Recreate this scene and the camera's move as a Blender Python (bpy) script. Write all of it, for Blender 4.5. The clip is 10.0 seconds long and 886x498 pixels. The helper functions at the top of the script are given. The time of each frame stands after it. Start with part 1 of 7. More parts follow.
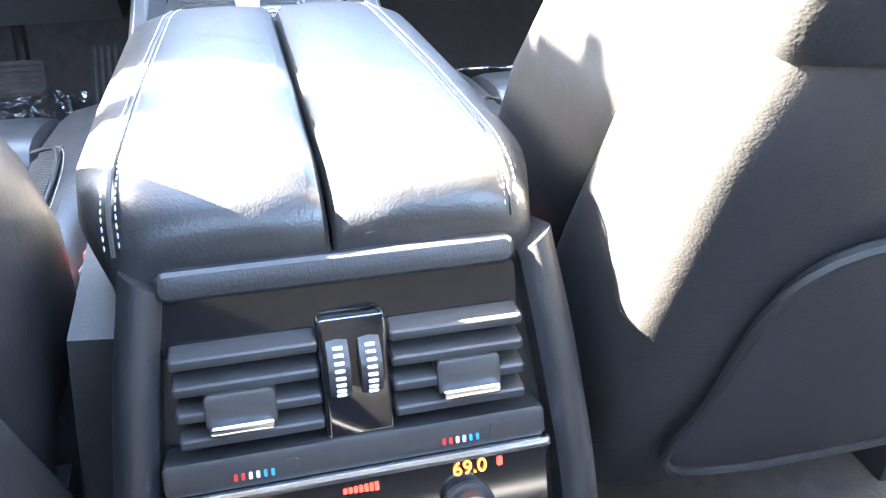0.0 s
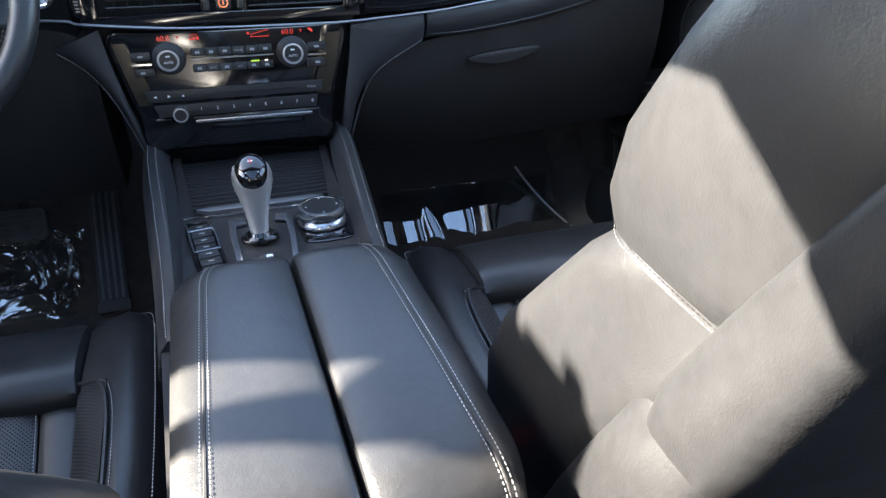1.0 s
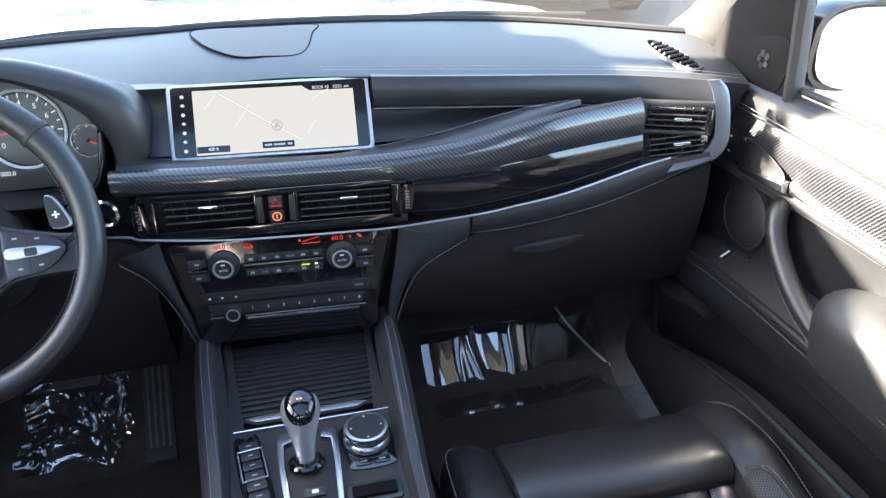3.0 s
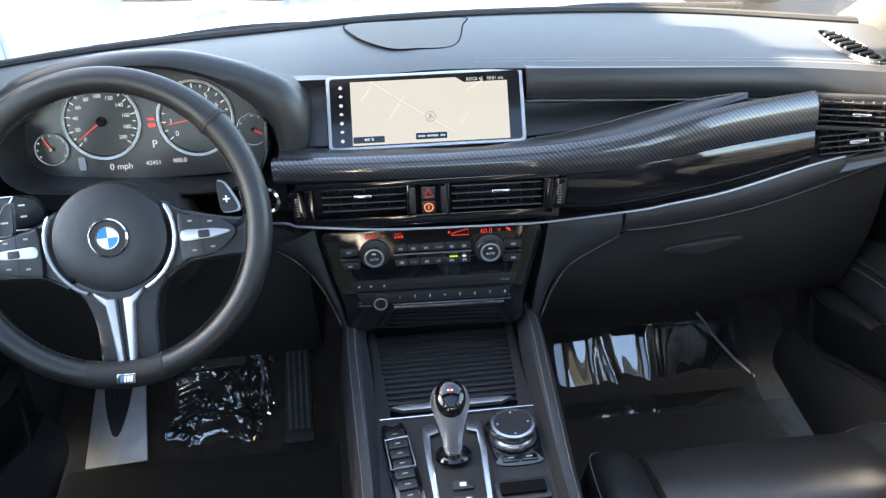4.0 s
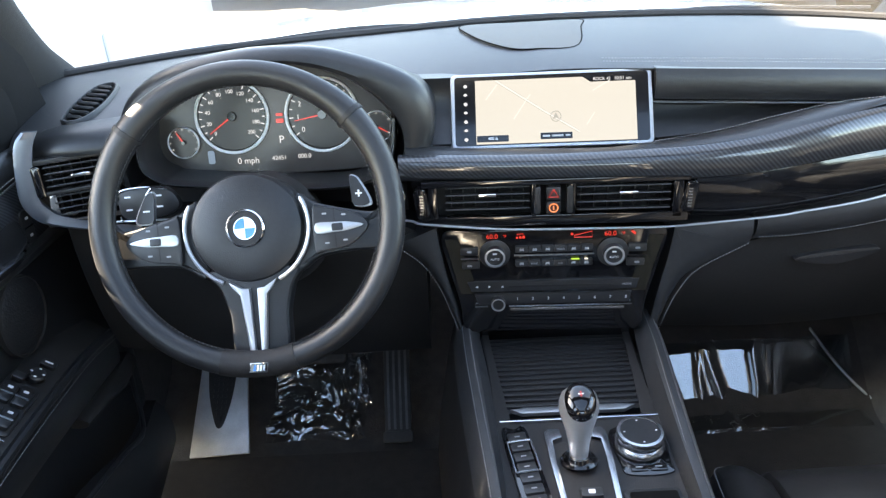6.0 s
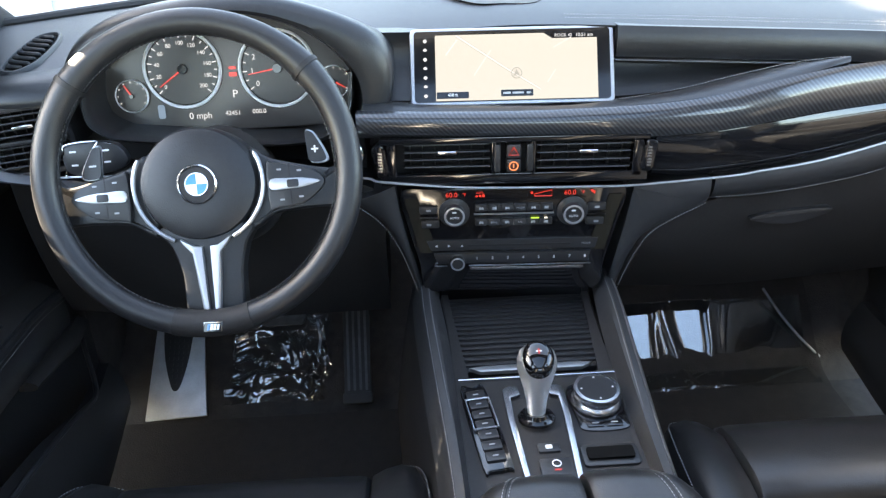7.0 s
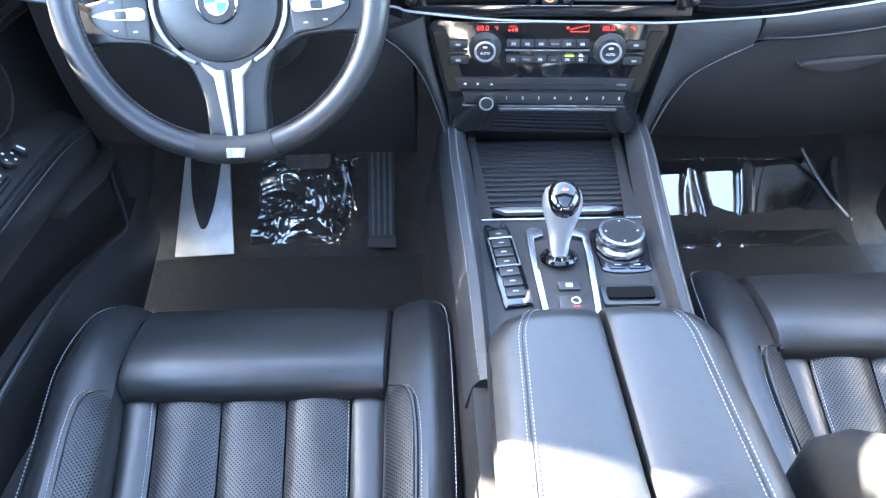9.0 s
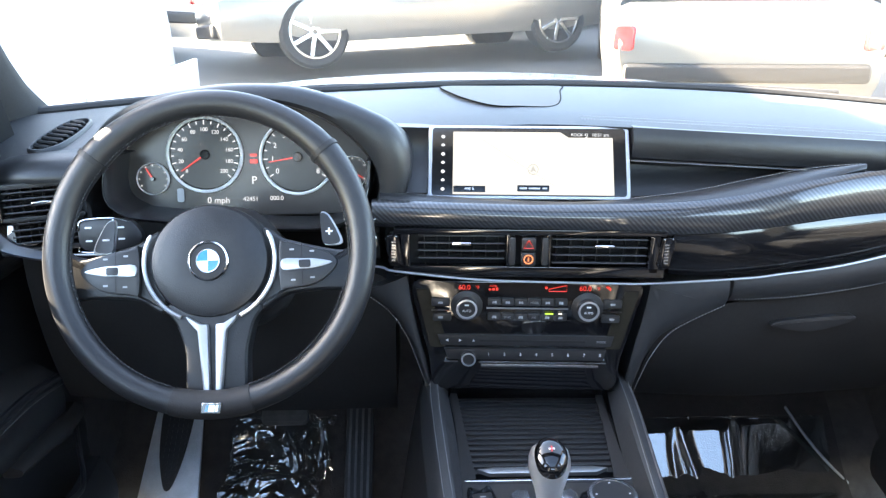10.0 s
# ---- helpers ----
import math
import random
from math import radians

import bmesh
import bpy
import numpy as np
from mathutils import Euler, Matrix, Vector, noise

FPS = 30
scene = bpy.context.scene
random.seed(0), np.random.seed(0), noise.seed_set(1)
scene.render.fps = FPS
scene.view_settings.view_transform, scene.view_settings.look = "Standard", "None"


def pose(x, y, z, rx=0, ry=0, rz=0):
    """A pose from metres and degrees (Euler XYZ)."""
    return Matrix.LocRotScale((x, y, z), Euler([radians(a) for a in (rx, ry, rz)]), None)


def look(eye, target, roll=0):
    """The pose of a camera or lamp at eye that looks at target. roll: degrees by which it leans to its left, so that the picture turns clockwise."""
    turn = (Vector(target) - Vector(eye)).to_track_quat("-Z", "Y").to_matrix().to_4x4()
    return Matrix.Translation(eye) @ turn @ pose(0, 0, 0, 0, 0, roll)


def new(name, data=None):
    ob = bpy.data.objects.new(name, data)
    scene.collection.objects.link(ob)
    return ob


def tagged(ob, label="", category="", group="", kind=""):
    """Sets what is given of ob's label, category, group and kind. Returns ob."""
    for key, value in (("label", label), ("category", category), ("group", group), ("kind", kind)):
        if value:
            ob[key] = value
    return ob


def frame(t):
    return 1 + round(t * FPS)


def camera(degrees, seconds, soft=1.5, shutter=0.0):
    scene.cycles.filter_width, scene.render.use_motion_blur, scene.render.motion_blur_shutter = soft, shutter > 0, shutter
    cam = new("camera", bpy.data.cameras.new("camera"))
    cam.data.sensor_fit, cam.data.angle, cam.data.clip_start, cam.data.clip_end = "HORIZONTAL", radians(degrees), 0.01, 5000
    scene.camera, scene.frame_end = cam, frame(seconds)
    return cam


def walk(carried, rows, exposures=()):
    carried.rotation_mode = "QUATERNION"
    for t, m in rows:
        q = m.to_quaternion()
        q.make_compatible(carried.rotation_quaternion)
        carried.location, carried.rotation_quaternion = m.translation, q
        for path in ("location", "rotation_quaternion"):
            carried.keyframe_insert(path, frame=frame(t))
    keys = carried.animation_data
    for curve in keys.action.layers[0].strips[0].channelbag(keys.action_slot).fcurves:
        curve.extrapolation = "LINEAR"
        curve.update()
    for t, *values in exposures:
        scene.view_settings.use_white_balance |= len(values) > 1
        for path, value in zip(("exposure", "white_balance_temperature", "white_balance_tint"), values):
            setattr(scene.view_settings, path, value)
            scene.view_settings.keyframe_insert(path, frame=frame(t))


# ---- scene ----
cam = camera(62.3, 10.0, soft=1.3)
PATH = [
    (0.0, (-0.0050, -1.1097, 0.6350), (0.2744, -0.0114, -0.0418), 0.75),
    (0.1, (-0.0075, -1.1024, 0.6815), (0.2810, -0.0299, -0.0319), 0.84),
    (0.2, (-0.0104, -1.1014, 0.6990), (0.2853, -0.0270, -0.0085), 0.55),
    (0.3, (-0.0134, -1.1024, 0.7236), (0.2903, -0.0192, 0.0331), -0.36),
    (0.5, (-0.0203, -1.1024, 0.7646), (0.3121, -0.0074, 0.1066), -0.63),
    (1.0, (-0.0360, -1.0966, 0.8660), (0.3087, -0.0013, 0.2150), -0.01),
    (1.5, (-0.0362, -1.0834, 0.9533), (0.2951, 0.0174, 0.3046), -0.65),
    (2.0, (-0.0345, -1.0585, 1.0600), (0.2895, 0.0585, 0.4358), -0.41),
    (2.2, (-0.0261, -1.0355, 1.0918), (0.2819, 0.0912, 0.4769), -0.27),
    (3.3, (-0.0153, -0.9803, 1.1113), (0.2538, 0.1534, 0.4911), 0.03),
    (3.5, (-0.0211, -0.9759, 1.1074), (0.1898, 0.1703, 0.4875), -1.03),
    (4.0, (-0.0701, -0.9660, 1.0984), (0.0237, 0.1978, 0.4828), -2.58),
    (4.5, (-0.1087, -0.9606, 1.0935), (-0.1260, 0.2096, 0.4831), -4.02),
    (5.0, (-0.1462, -0.9620, 1.0926), (-0.2586, 0.2031, 0.4825), -5.12),
    (5.2, (-0.1613, -0.9601, 1.0862), (-0.2851, 0.2068, 0.4816), -5.06),
    (6.3, (-0.1577, -0.9545, 1.0812), (-0.1333, 0.2255, 0.4900), -2.71),
    (6.5, (-0.1612, -0.9511, 1.0786), (-0.1289, 0.2293, 0.4887), -2.58),
    (7.0, (-0.1538, -0.9517, 1.0683), (-0.1032, 0.1960, 0.4181), -1.68),
    (7.5, (-0.1512, -0.9569, 1.0592), (-0.1016, 0.0860, 0.2516), -1.00),
    (8.0, (-0.1496, -0.9600, 1.0454), (-0.1242, -0.0127, 0.1265), -1.10),
    (8.5, (-0.1506, -0.9605, 1.0371), (-0.1335, -0.0413, 0.0900), -1.17),
    (9.0, (-0.1527, -0.9599, 1.0276), (-0.1587, 0.0535, 0.1818), -1.26),
    (9.5, (-0.1550, -0.9552, 1.0273), (-0.1374, 0.2041, 0.3963), -0.20),
    (10.0, (-0.1561, -0.9532, 1.0213), (-0.1194, 0.2870, 0.5710), 0.15),
]
STOPS = [(0.0, 7.4, 6700, 10), (0.2, 6.75, 6900, 10), (0.4, 5.9, 6950, 10), (0.6, 5.3, 6850, 10), (1.0, 4.42, 6400, 10), (2.0, 4.68, 6150, 10), (3.5, 4.55, 7000, 10), (6.5, 4.75, 7525, 10), (7.0, 4.8, 7500, 10), (7.4, 6.6, 6860, 10), (8.0, 6.45, 6700, 10), (8.5, 6.27, 6500, 10), (9.0, 6.3, 6250, 10), (9.5, 6.47, 6350, 10), (10.0, 5.1, 7100, 10)]
walk(cam, [(t, look(e, g, r)) for t, e, g, r in PATH], STOPS)

# ---- light: morning sun from the driver's side, clear sky ----
SUN_LEFT, SUN_UP = 74.0, 29.0            # degrees left of straight ahead, degrees above the horizon
world = bpy.data.worlds.new("sky")
scene.world = world
world.use_nodes = True
wn = world.node_tree.nodes
sky = wn.new("ShaderNodeTexSky")
sky.sky_type, sky.sun_disc = "NISHITA", False
sky.sun_elevation, sky.sun_rotation = radians(SUN_UP), radians(-SUN_LEFT)
sky.air_density, sky.dust_density = 0.95, 1.5
wn["Background"].inputs["Strength"].default_value = 0.09
world.node_tree.links.new(sky.outputs["Color"], wn["Background"].inputs["Color"])
sun = new("sun", bpy.data.lights.new("sun", "SUN"))
sun.data.energy, sun.data.angle, sun.data.color = 5.0, radians(0.4), (1.0, 0.90, 0.76)
a, e = radians(SUN_LEFT), radians(SUN_UP)
TO_SUN = Vector((-math.sin(a) * math.cos(e), math.cos(a) * math.cos(e), math.sin(e)))
sun.matrix_world = look(TO_SUN * 30, (0, 0, 0))


# ---- materials ----
def shader(name, base, rough=0.5, metal=0.0, spread=0.25, spots=40.0, grain=0.0, bump=0.0, coat=0.0, spec=0.5, wear=0.12, crease=0.0):
    """A Principled material whose colour and gloss vary at two scales, with a fine bumpy grain."""
    m = bpy.data.materials.new(name)
    m.use_nodes = True
    n, ln = m.node_tree.nodes, m.node_tree.links.new
    p = n["Principled BSDF"]
    p.inputs["Metallic"].default_value, p.inputs["Coat Weight"].default_value = metal, coat
    p.inputs["Specular IOR Level"].default_value, p.inputs["Coat Roughness"].default_value = spec, 0.06
    tc = n.new("ShaderNodeTexCoord")
    big, fine = n.new("ShaderNodeTexNoise"), n.new("ShaderNodeTexNoise")
    big.inputs["Scale"].default_value, big.inputs["Detail"].default_value = spots * 0.25, 5
    fine.inputs["Scale"].default_value, fine.inputs["Detail"].default_value = spots * 5, 3
    both = n.new("ShaderNodeMix")
    both.inputs["Factor"].default_value = 0.4
    ramp = n.new("ShaderNodeValToRGB")
    ramp.color_ramp.elements[0].position, ramp.color_ramp.elements[1].position = 0.3, 0.7
    ramp.color_ramp.elements[0].color = (*[c * (1 - spread) for c in base], 1)
    ramp.color_ramp.elements[1].color = (*[min(1, c * (1 + spread)) for c in base], 1)
    rr = n.new("ShaderNodeMapRange")
    rr.inputs["To Min"].default_value, rr.inputs["To Max"].default_value = max(0.02, rough * (1 - wear)), min(1, rough * (1 + wear))
    for t in (big, fine):
        ln(tc.outputs["Object"], t.inputs["Vector"])
    ln(big.outputs["Fac"], both.inputs["A"]), ln(fine.outputs["Fac"], both.inputs["B"])
    ln(both.outputs["Result"], ramp.inputs["Fac"]), ln(ramp.outputs["Color"], p.inputs["Base Color"])
    ln(big.outputs["Fac"], rr.inputs["Value"]), ln(rr.outputs["Result"], p.inputs["Roughness"])
    if grain:
        v, b = n.new("ShaderNodeTexVoronoi"), n.new("ShaderNodeBump")
        v.inputs["Scale"].default_value, b.inputs["Strength"].default_value, b.inputs["Distance"].default_value = grain, bump, 0.0006
        w = n.new("ShaderNodeTexNoise")
        w.inputs["Scale"].default_value, w.inputs["Detail"].default_value = grain * 0.5, 3
        mx = n.new("ShaderNodeMath")
        mx.operation = "MULTIPLY_ADD"
        mx.inputs[1].default_value = 0.6
        ln(tc.outputs["Object"], v.inputs["Vector"]), ln(tc.outputs["Object"], w.inputs["Vector"])
        ln(v.outputs["Distance"], mx.inputs[0]), ln(w.outputs["Fac"], mx.inputs[2])
        ln(mx.outputs["Value"], b.inputs["Height"]), ln(b.outputs["Normal"], p.inputs["Normal"])
        if crease:
            cn_, cb = n.new("ShaderNodeTexNoise"), n.new("ShaderNodeBump")
            cn_.inputs["Scale"].default_value, cn_.inputs["Detail"].default_value, cn_.inputs["Distortion"].default_value = 26.0, 3.0, 0.5
            cb.inputs["Strength"].default_value, cb.inputs["Distance"].default_value = crease, 0.006
            ln(tc.outputs["Object"], cn_.inputs["Vector"]), ln(cn_.outputs["Fac"], cb.inputs["Height"])
            ln(cb.outputs["Normal"], b.inputs["Normal"])
    return m


def glow(name, colour, strength):
    m = bpy.data.materials.new(name)
    m.use_nodes = True
    p = m.node_tree.nodes["Principled BSDF"]
    p.inputs["Base Color"].default_value = (0.02, 0.02, 0.02, 1)
    p.inputs["Roughness"].default_value = 0.25
    p.inputs["Emission Color"].default_value = (*colour, 1)
    p.inputs["Emission Strength"].default_value = strength
    return m


def glass(name, tint=(1, 1, 1), rough=0.0, gloss=0.045, veil=0.0):
    """Thin clear pane: see-through with a mirror gloss that grows towards grazing angles; a scattering share can haze
    the view.
    """
    m = bpy.data.materials.new(name)
    m.use_nodes = True
    n, ln = m.node_tree.nodes, m.node_tree.links.new
    n.remove(n["Principled BSDF"])
    tr, gl, mix, lw, pw, ma = (n.new(k) for k in ("ShaderNodeBsdfTransparent", "ShaderNodeBsdfGlossy", "ShaderNodeMixShader", "ShaderNodeLayerWeight", "ShaderNodeMath", "ShaderNodeMath"))
    tr.inputs["Color"].default_value = (*tint, 1)
    gl.inputs["Roughness"].default_value = rough
    pw.operation, pw.inputs[1].default_value = "POWER", 5.0
    ma.operation, ma.inputs[1].default_value, ma.inputs[2].default_value = "MULTIPLY_ADD", 0.9, gloss
    ln(lw.outputs["Facing"], pw.inputs[0]), ln(pw.outputs["Value"], ma.inputs[0]), ln(ma.outputs["Value"], mix.inputs["Fac"])
    ln(tr.outputs["BSDF"], mix.inputs[1]), ln(gl.outputs["BSDF"], mix.inputs[2])
    last = mix
    if veil:
        du, tl, ms, mm, ns, mr = (n.new(k) for k in ("ShaderNodeBsdfDiffuse", "ShaderNodeBsdfTranslucent", "ShaderNodeMixShader", "ShaderNodeMixShader", "ShaderNodeTexNoise", "ShaderNodeMapRange"))
        du.inputs["Color"].default_value = tl.inputs["Color"].default_value = (0.85, 0.80, 0.72, 1)
        ns.inputs["Scale"].default_value, ns.inputs["Detail"].default_value = 5.0, 6.0
        mr.inputs["To Min"].default_value, mr.inputs["To Max"].default_value = veil * 0.5, veil * 1.5
        ln(ns.outputs["Fac"], mr.inputs["Value"]), ln(mr.outputs["Result"], mm.inputs["Fac"])
        ms.inputs["Fac"].default_value = 0.6
        ln(du.outputs["BSDF"], ms.inputs[1]), ln(tl.outputs["BSDF"], ms.inputs[2])
        ln(mix.outputs["Shader"], mm.inputs[1]), ln(ms.outputs["Shader"], mm.inputs[2])
        last = mm
    ln(last.outputs["Shader"], n["Material Output"].inputs["Surface"])
    return m


def perforated(name, base, pitch, axes):
    """Leather with a grid of small punched holes; axes names the two coordinates of its plane."""
    m = shader(name, base, 0.36, grain=900, bump=0.25, wear=0.25, crease=0.35)
    n, ln = m.node_tree.nodes, m.node_tree.links.new
    p = n["Principled BSDF"]
    tc, sep, com, vo = n.new("ShaderNodeTexCoord"), n.new("ShaderNodeSeparateXYZ"), n.new("ShaderNodeCombineXYZ"), n.new("ShaderNodeTexVoronoi")
    add, sub = n.new("ShaderNodeMath"), n.new("ShaderNodeMath")
    sub.operation = "SUBTRACT"
    vo.inputs["Scale"].default_value, vo.inputs["Randomness"].default_value = 0.7071 / pitch, 0.0
    ln(tc.outputs["Object"], sep.inputs["Vector"])
    for k in (0, 1):
        ln(sep.outputs[axes[k]], add.inputs[k]), ln(sep.outputs[axes[k]], sub.inputs[k])
    ln(add.outputs["Value"], com.inputs["X"]), ln(sub.outputs["Value"], com.inputs["Y"]), ln(com.outputs["Vector"], vo.inputs["Vector"])
    st = n.new("ShaderNodeMapRange")
    st.inputs["From Min"].default_value, st.inputs["From Max"].default_value = 0.19, 0.27
    ln(vo.outputs["Distance"], st.inputs["Value"])
    old = p.inputs["Base Color"].links[0].from_socket
    mx = n.new("ShaderNodeMix")
    mx.data_type = "RGBA"
    mx.inputs["A"].default_value = (0.001, 0.001, 0.001, 1)
    ln(st.outputs["Result"], mx.inputs["Factor"]), ln(old, mx.inputs["B"]), ln(mx.outputs["Result"], p.inputs["Base Color"])
    sp = n.new("ShaderNodeMath")
    sp.operation, sp.inputs[1].default_value = "MULTIPLY", 0.5
    ln(st.outputs["Result"], sp.inputs[0]), ln(sp.outputs["Value"], p.inputs["Specular IOR Level"])
    bp = n.new("ShaderNodeBump")
    bp.inputs["Strength"].default_value, bp.inputs["Distance"].default_value = 0.8, 0.0008
    ln(st.outputs["Result"], bp.inputs["Height"]), ln(p.inputs["Normal"].links[0].from_socket, bp.inputs["Normal"])
    ln(bp.outputs["Normal"], p.inputs["Normal"])
    return m


def woven(name, axes, pitch=0.0034):
    """Lacquered carbon fibre: a diagonal twill of dark and silvery tows under clear coat."""
    m = shader(name, (0.03, 0.03, 0.034), 0.3, coat=1.0)
    n, ln = m.node_tree.nodes, m.node_tree.links.new
    p = n["Principled BSDF"]
    tc, sep, com = n.new("ShaderNodeTexCoord"), n.new("ShaderNodeSeparateXYZ"), n.new("ShaderNodeCombineXYZ")
    wv = n.new("ShaderNodeTexWave")
    wv.bands_direction = "DIAGONAL"
    wv.inputs["Scale"].default_value = 0.05 * 6.2832 / pitch
    wv.inputs["Distortion"].default_value = 0.3
    ln(tc.outputs["Object"], sep.inputs["Vector"])
    ln(sep.outputs[axes[0]], com.inputs["X"]), ln(sep.outputs[axes[1]], com.inputs["Y"]), ln(com.outputs["Vector"], wv.inputs["Vector"])
    rp = n.new("ShaderNodeValToRGB")
    rp.color_ramp.elements[0].position, rp.color_ramp.elements[1].position = 0.35, 0.75
    rp.color_ramp.elements[0].color, rp.color_ramp.elements[1].color = (0.008, 0.008, 0.010, 1), (0.041, 0.043, 0.047, 1)
    ln(wv.outputs["Color"], rp.inputs["Fac"]), ln(rp.outputs["Color"], p.inputs["Base Color"])
    bp = n.new("ShaderNodeBump")
    bp.inputs["Strength"].default_value, bp.inputs["Distance"].default_value = 0.15, 0.0005
    ln(wv.outputs["Color"], bp.inputs["Height"]), ln(bp.outputs["Normal"], p.inputs["Normal"])
    return m


LEATHER = shader("black_leather", (0.016, 0.0165, 0.018), 0.36, grain=900, bump=0.28, spots=30)
SEAT_LEATHER = shader("seat_leather", (0.017, 0.0172, 0.018), 0.34, grain=700, bump=0.22, spots=22, spread=0.25, wear=0.2, crease=0.12)
PERF = perforated("perforated_leather", (0.020, 0.0205, 0.022), 0.0034, ("X", "Y"))
PAD = shader("dash_leather", (0.024, 0.025, 0.027), 0.46, grain=900, bump=0.28, spots=20)
PLASTIC = shader("black_plastic", (0.022, 0.021, 0.021), 0.55, grain=900, bump=0.25, spec=0.3)
DARK = shader("dark_plastic", (0.008, 0.008, 0.009), 0.6, grain=900, bump=0.2)
RUBBER = shader("rubber", (0.026, 0.026, 0.027), 0.70, grain=700, bump=0.4)
PIANO = shader("piano_black", (0.006, 0.006, 0.007), 0.07, spread=0.1, coat=0.6, wear=0.6)
BEZEL = shader("bright_bezel", (0.52, 0.53, 0.55), 0.32, metal=0.8, spread=0.05)
DIALFACE = glow("dial_face", (0.5, 0.53, 0.60), 0.0008)
LEVER = shader("lever_metal", (0.78, 0.78, 0.77), 0.36, metal=0.92, spread=0.04)
VENT_BEZEL = shader("vent_bezel", (0.17, 0.19, 0.23), 0.34, metal=0.9, spread=0.06)
SATIN = shader("satin_silver", (0.50, 0.51, 0.53), 0.26, metal=1.0, spread=0.06)
CHROME = shader("chrome", (0.72, 0.73, 0.75), 0.12, metal=1.0, spread=0.05)
FOOT_METAL = shader("footrest_metal", (0.62, 0.63, 0.64), 0.45, metal=0.6, spread=0.2, spots=120)
BRUSHED = shader("brushed_aluminium", (0.38, 0.39, 0.40), 0.36, metal=0.9, spread=0.12, spots=90)
PEDAL_RUBBER = shader("pedal_rubber", (0.07, 0.07, 0.072), 0.6, grain=260, bump=1.0, spread=0.4, spots=220)
CARPET = shader("carpet", (0.038, 0.034, 0.033), 0.95, grain=420, bump=1.0, spread=0.5, spots=160)
MAT = shader("mat_carpet", (0.020, 0.0175, 0.017), 0.95, grain=520, bump=1.0, spread=0.5, spots=200)
SEAM_THREAD = shader("seam_thread", (0.09, 0.09, 0.09), 0.7, spread=0.2, spots=300)
THREAD = shader("thread", (0.29, 0.293, 0.298), 0.7, spread=0.2, spots=300)
CARBON = woven("carbon_fibre", ("X", "Z"))
CARBON_DOOR = woven("carbon_fibre_door", ("Y", "Z"))
SLOT = shader("slot_black", (0.003, 0.003, 0.003), 0.8, spec=0.1)
BUTTON = shader("button_plastic", (0.020, 0.020, 0.021), 0.35)
# plastic made darker and duller for the shade on the window corner
SHADED_CORNER = shader("shaded_corner", (0.010, 0.010, 0.0105), 0.75, grain=900, bump=0.2, spec=0.12)
SLATS = shader("slat_plastic", (0.026, 0.026, 0.027), 0.42)
WHEEL_THREAD = shader("wheel_thread", (0.035, 0.035, 0.037), 0.7, spread=0.2, spots=300)
PRINT_DIM = shader("grey_print", (0.30, 0.31, 0.32), 0.5, spread=0.05)
PRINT = shader("white_print", (0.75, 0.76, 0.78), 0.5, spread=0.05)
RED = shader("red_plastic", (0.55, 0.03, 0.025), 0.4)
BLUE = shader("blue_enamel", (0.03, 0.22, 0.60), 0.15, coat=0.5)
WHITE = shader("white_enamel", (0.80, 0.81, 0.82), 0.15, coat=0.5, spread=0.04)
HEADLINER = shader("headliner", (0.05, 0.05, 0.052), 0.95, grain=600, bump=0.6)
PILLAR = shader("pillar_cloth", (0.024, 0.024, 0.025), 0.85, grain=700, bump=0.5)
PAD_GRILLE = shader("pad_grille", (0.060, 0.058, 0.052), 0.55, grain=800, bump=0.35)
GRILLE = shader("speaker_grille", (0.016, 0.016, 0.017), 0.5, grain=330, bump=1.0)
REFLECTED_BROWN = shader("reflected_brown", (0.055, 0.048, 0.036), 0.14, metal=0.6, spread=0.15, coat=0.3)
PANE = glass("window_glass", (0.96, 0.98, 0.97))
# scattering share put into the pane as haze over the outside view
SCREEN_PANE = glass("windscreen_glass", (0.78, 0.79, 0.77), veil=0.028)
FILM = glass("plastic_film", (0.90, 0.93, 0.95), 0.012, 0.20)
MIRROR = shader("mirror_glass", (0.85, 0.87, 0.88), 0.02, metal=1.0, spread=0.02)
SCREEN = glow("map_screen", (0.88, 0.86, 0.80), 0.036)
SCREEN_DARK = shader("screen_black", (0.008, 0.008, 0.009), 0.12, coat=0.4)
ROADLINE = glow("map_road", (0.97, 0.97, 0.95), 0.043)
MAPLINE = glow("map_line", (0.62, 0.61, 0.58), 0.029)
RED_LIGHT = glow("red_digits", (1.0, 0.05, 0.03), 0.036)
DIAL_LIGHT = glow("dial_marks", (0.88, 0.92, 1.0), 0.040)
NEEDLE = glow("needle_red", (1.0, 0.05, 0.03), 0.042)
CLUSTER = glow("cluster_screen", (0.55, 0.58, 0.65), 0.0019)
# the backlight of the instrument screen is strongest in the middle
_n, _l = CLUSTER.node_tree.nodes, CLUSTER.node_tree.links.new
_tc, _sb, _ml, _ln, _mr = (_n.new(k) for k in ("ShaderNodeTexCoord", "ShaderNodeVectorMath", "ShaderNodeVectorMath", "ShaderNodeVectorMath", "ShaderNodeMapRange"))
_sb.operation, _ml.operation, _ln.operation = "SUBTRACT", "MULTIPLY", "LENGTH"
_sb.inputs[1].default_value, _ml.inputs[1].default_value = (0.53, 0.5, 0.5), (1.0, 0.0, 0.75)
_mr.inputs["From Min"].default_value, _mr.inputs["From Max"].default_value = 0.04, 0.42
_mr.inputs["To Min"].default_value, _mr.inputs["To Max"].default_value = 0.0034, 0.0005
_l(_tc.outputs["Generated"], _sb.inputs[0]), _l(_sb.outputs["Vector"], _ml.inputs[0]), _l(_ml.outputs["Vector"], _ln.inputs[0])
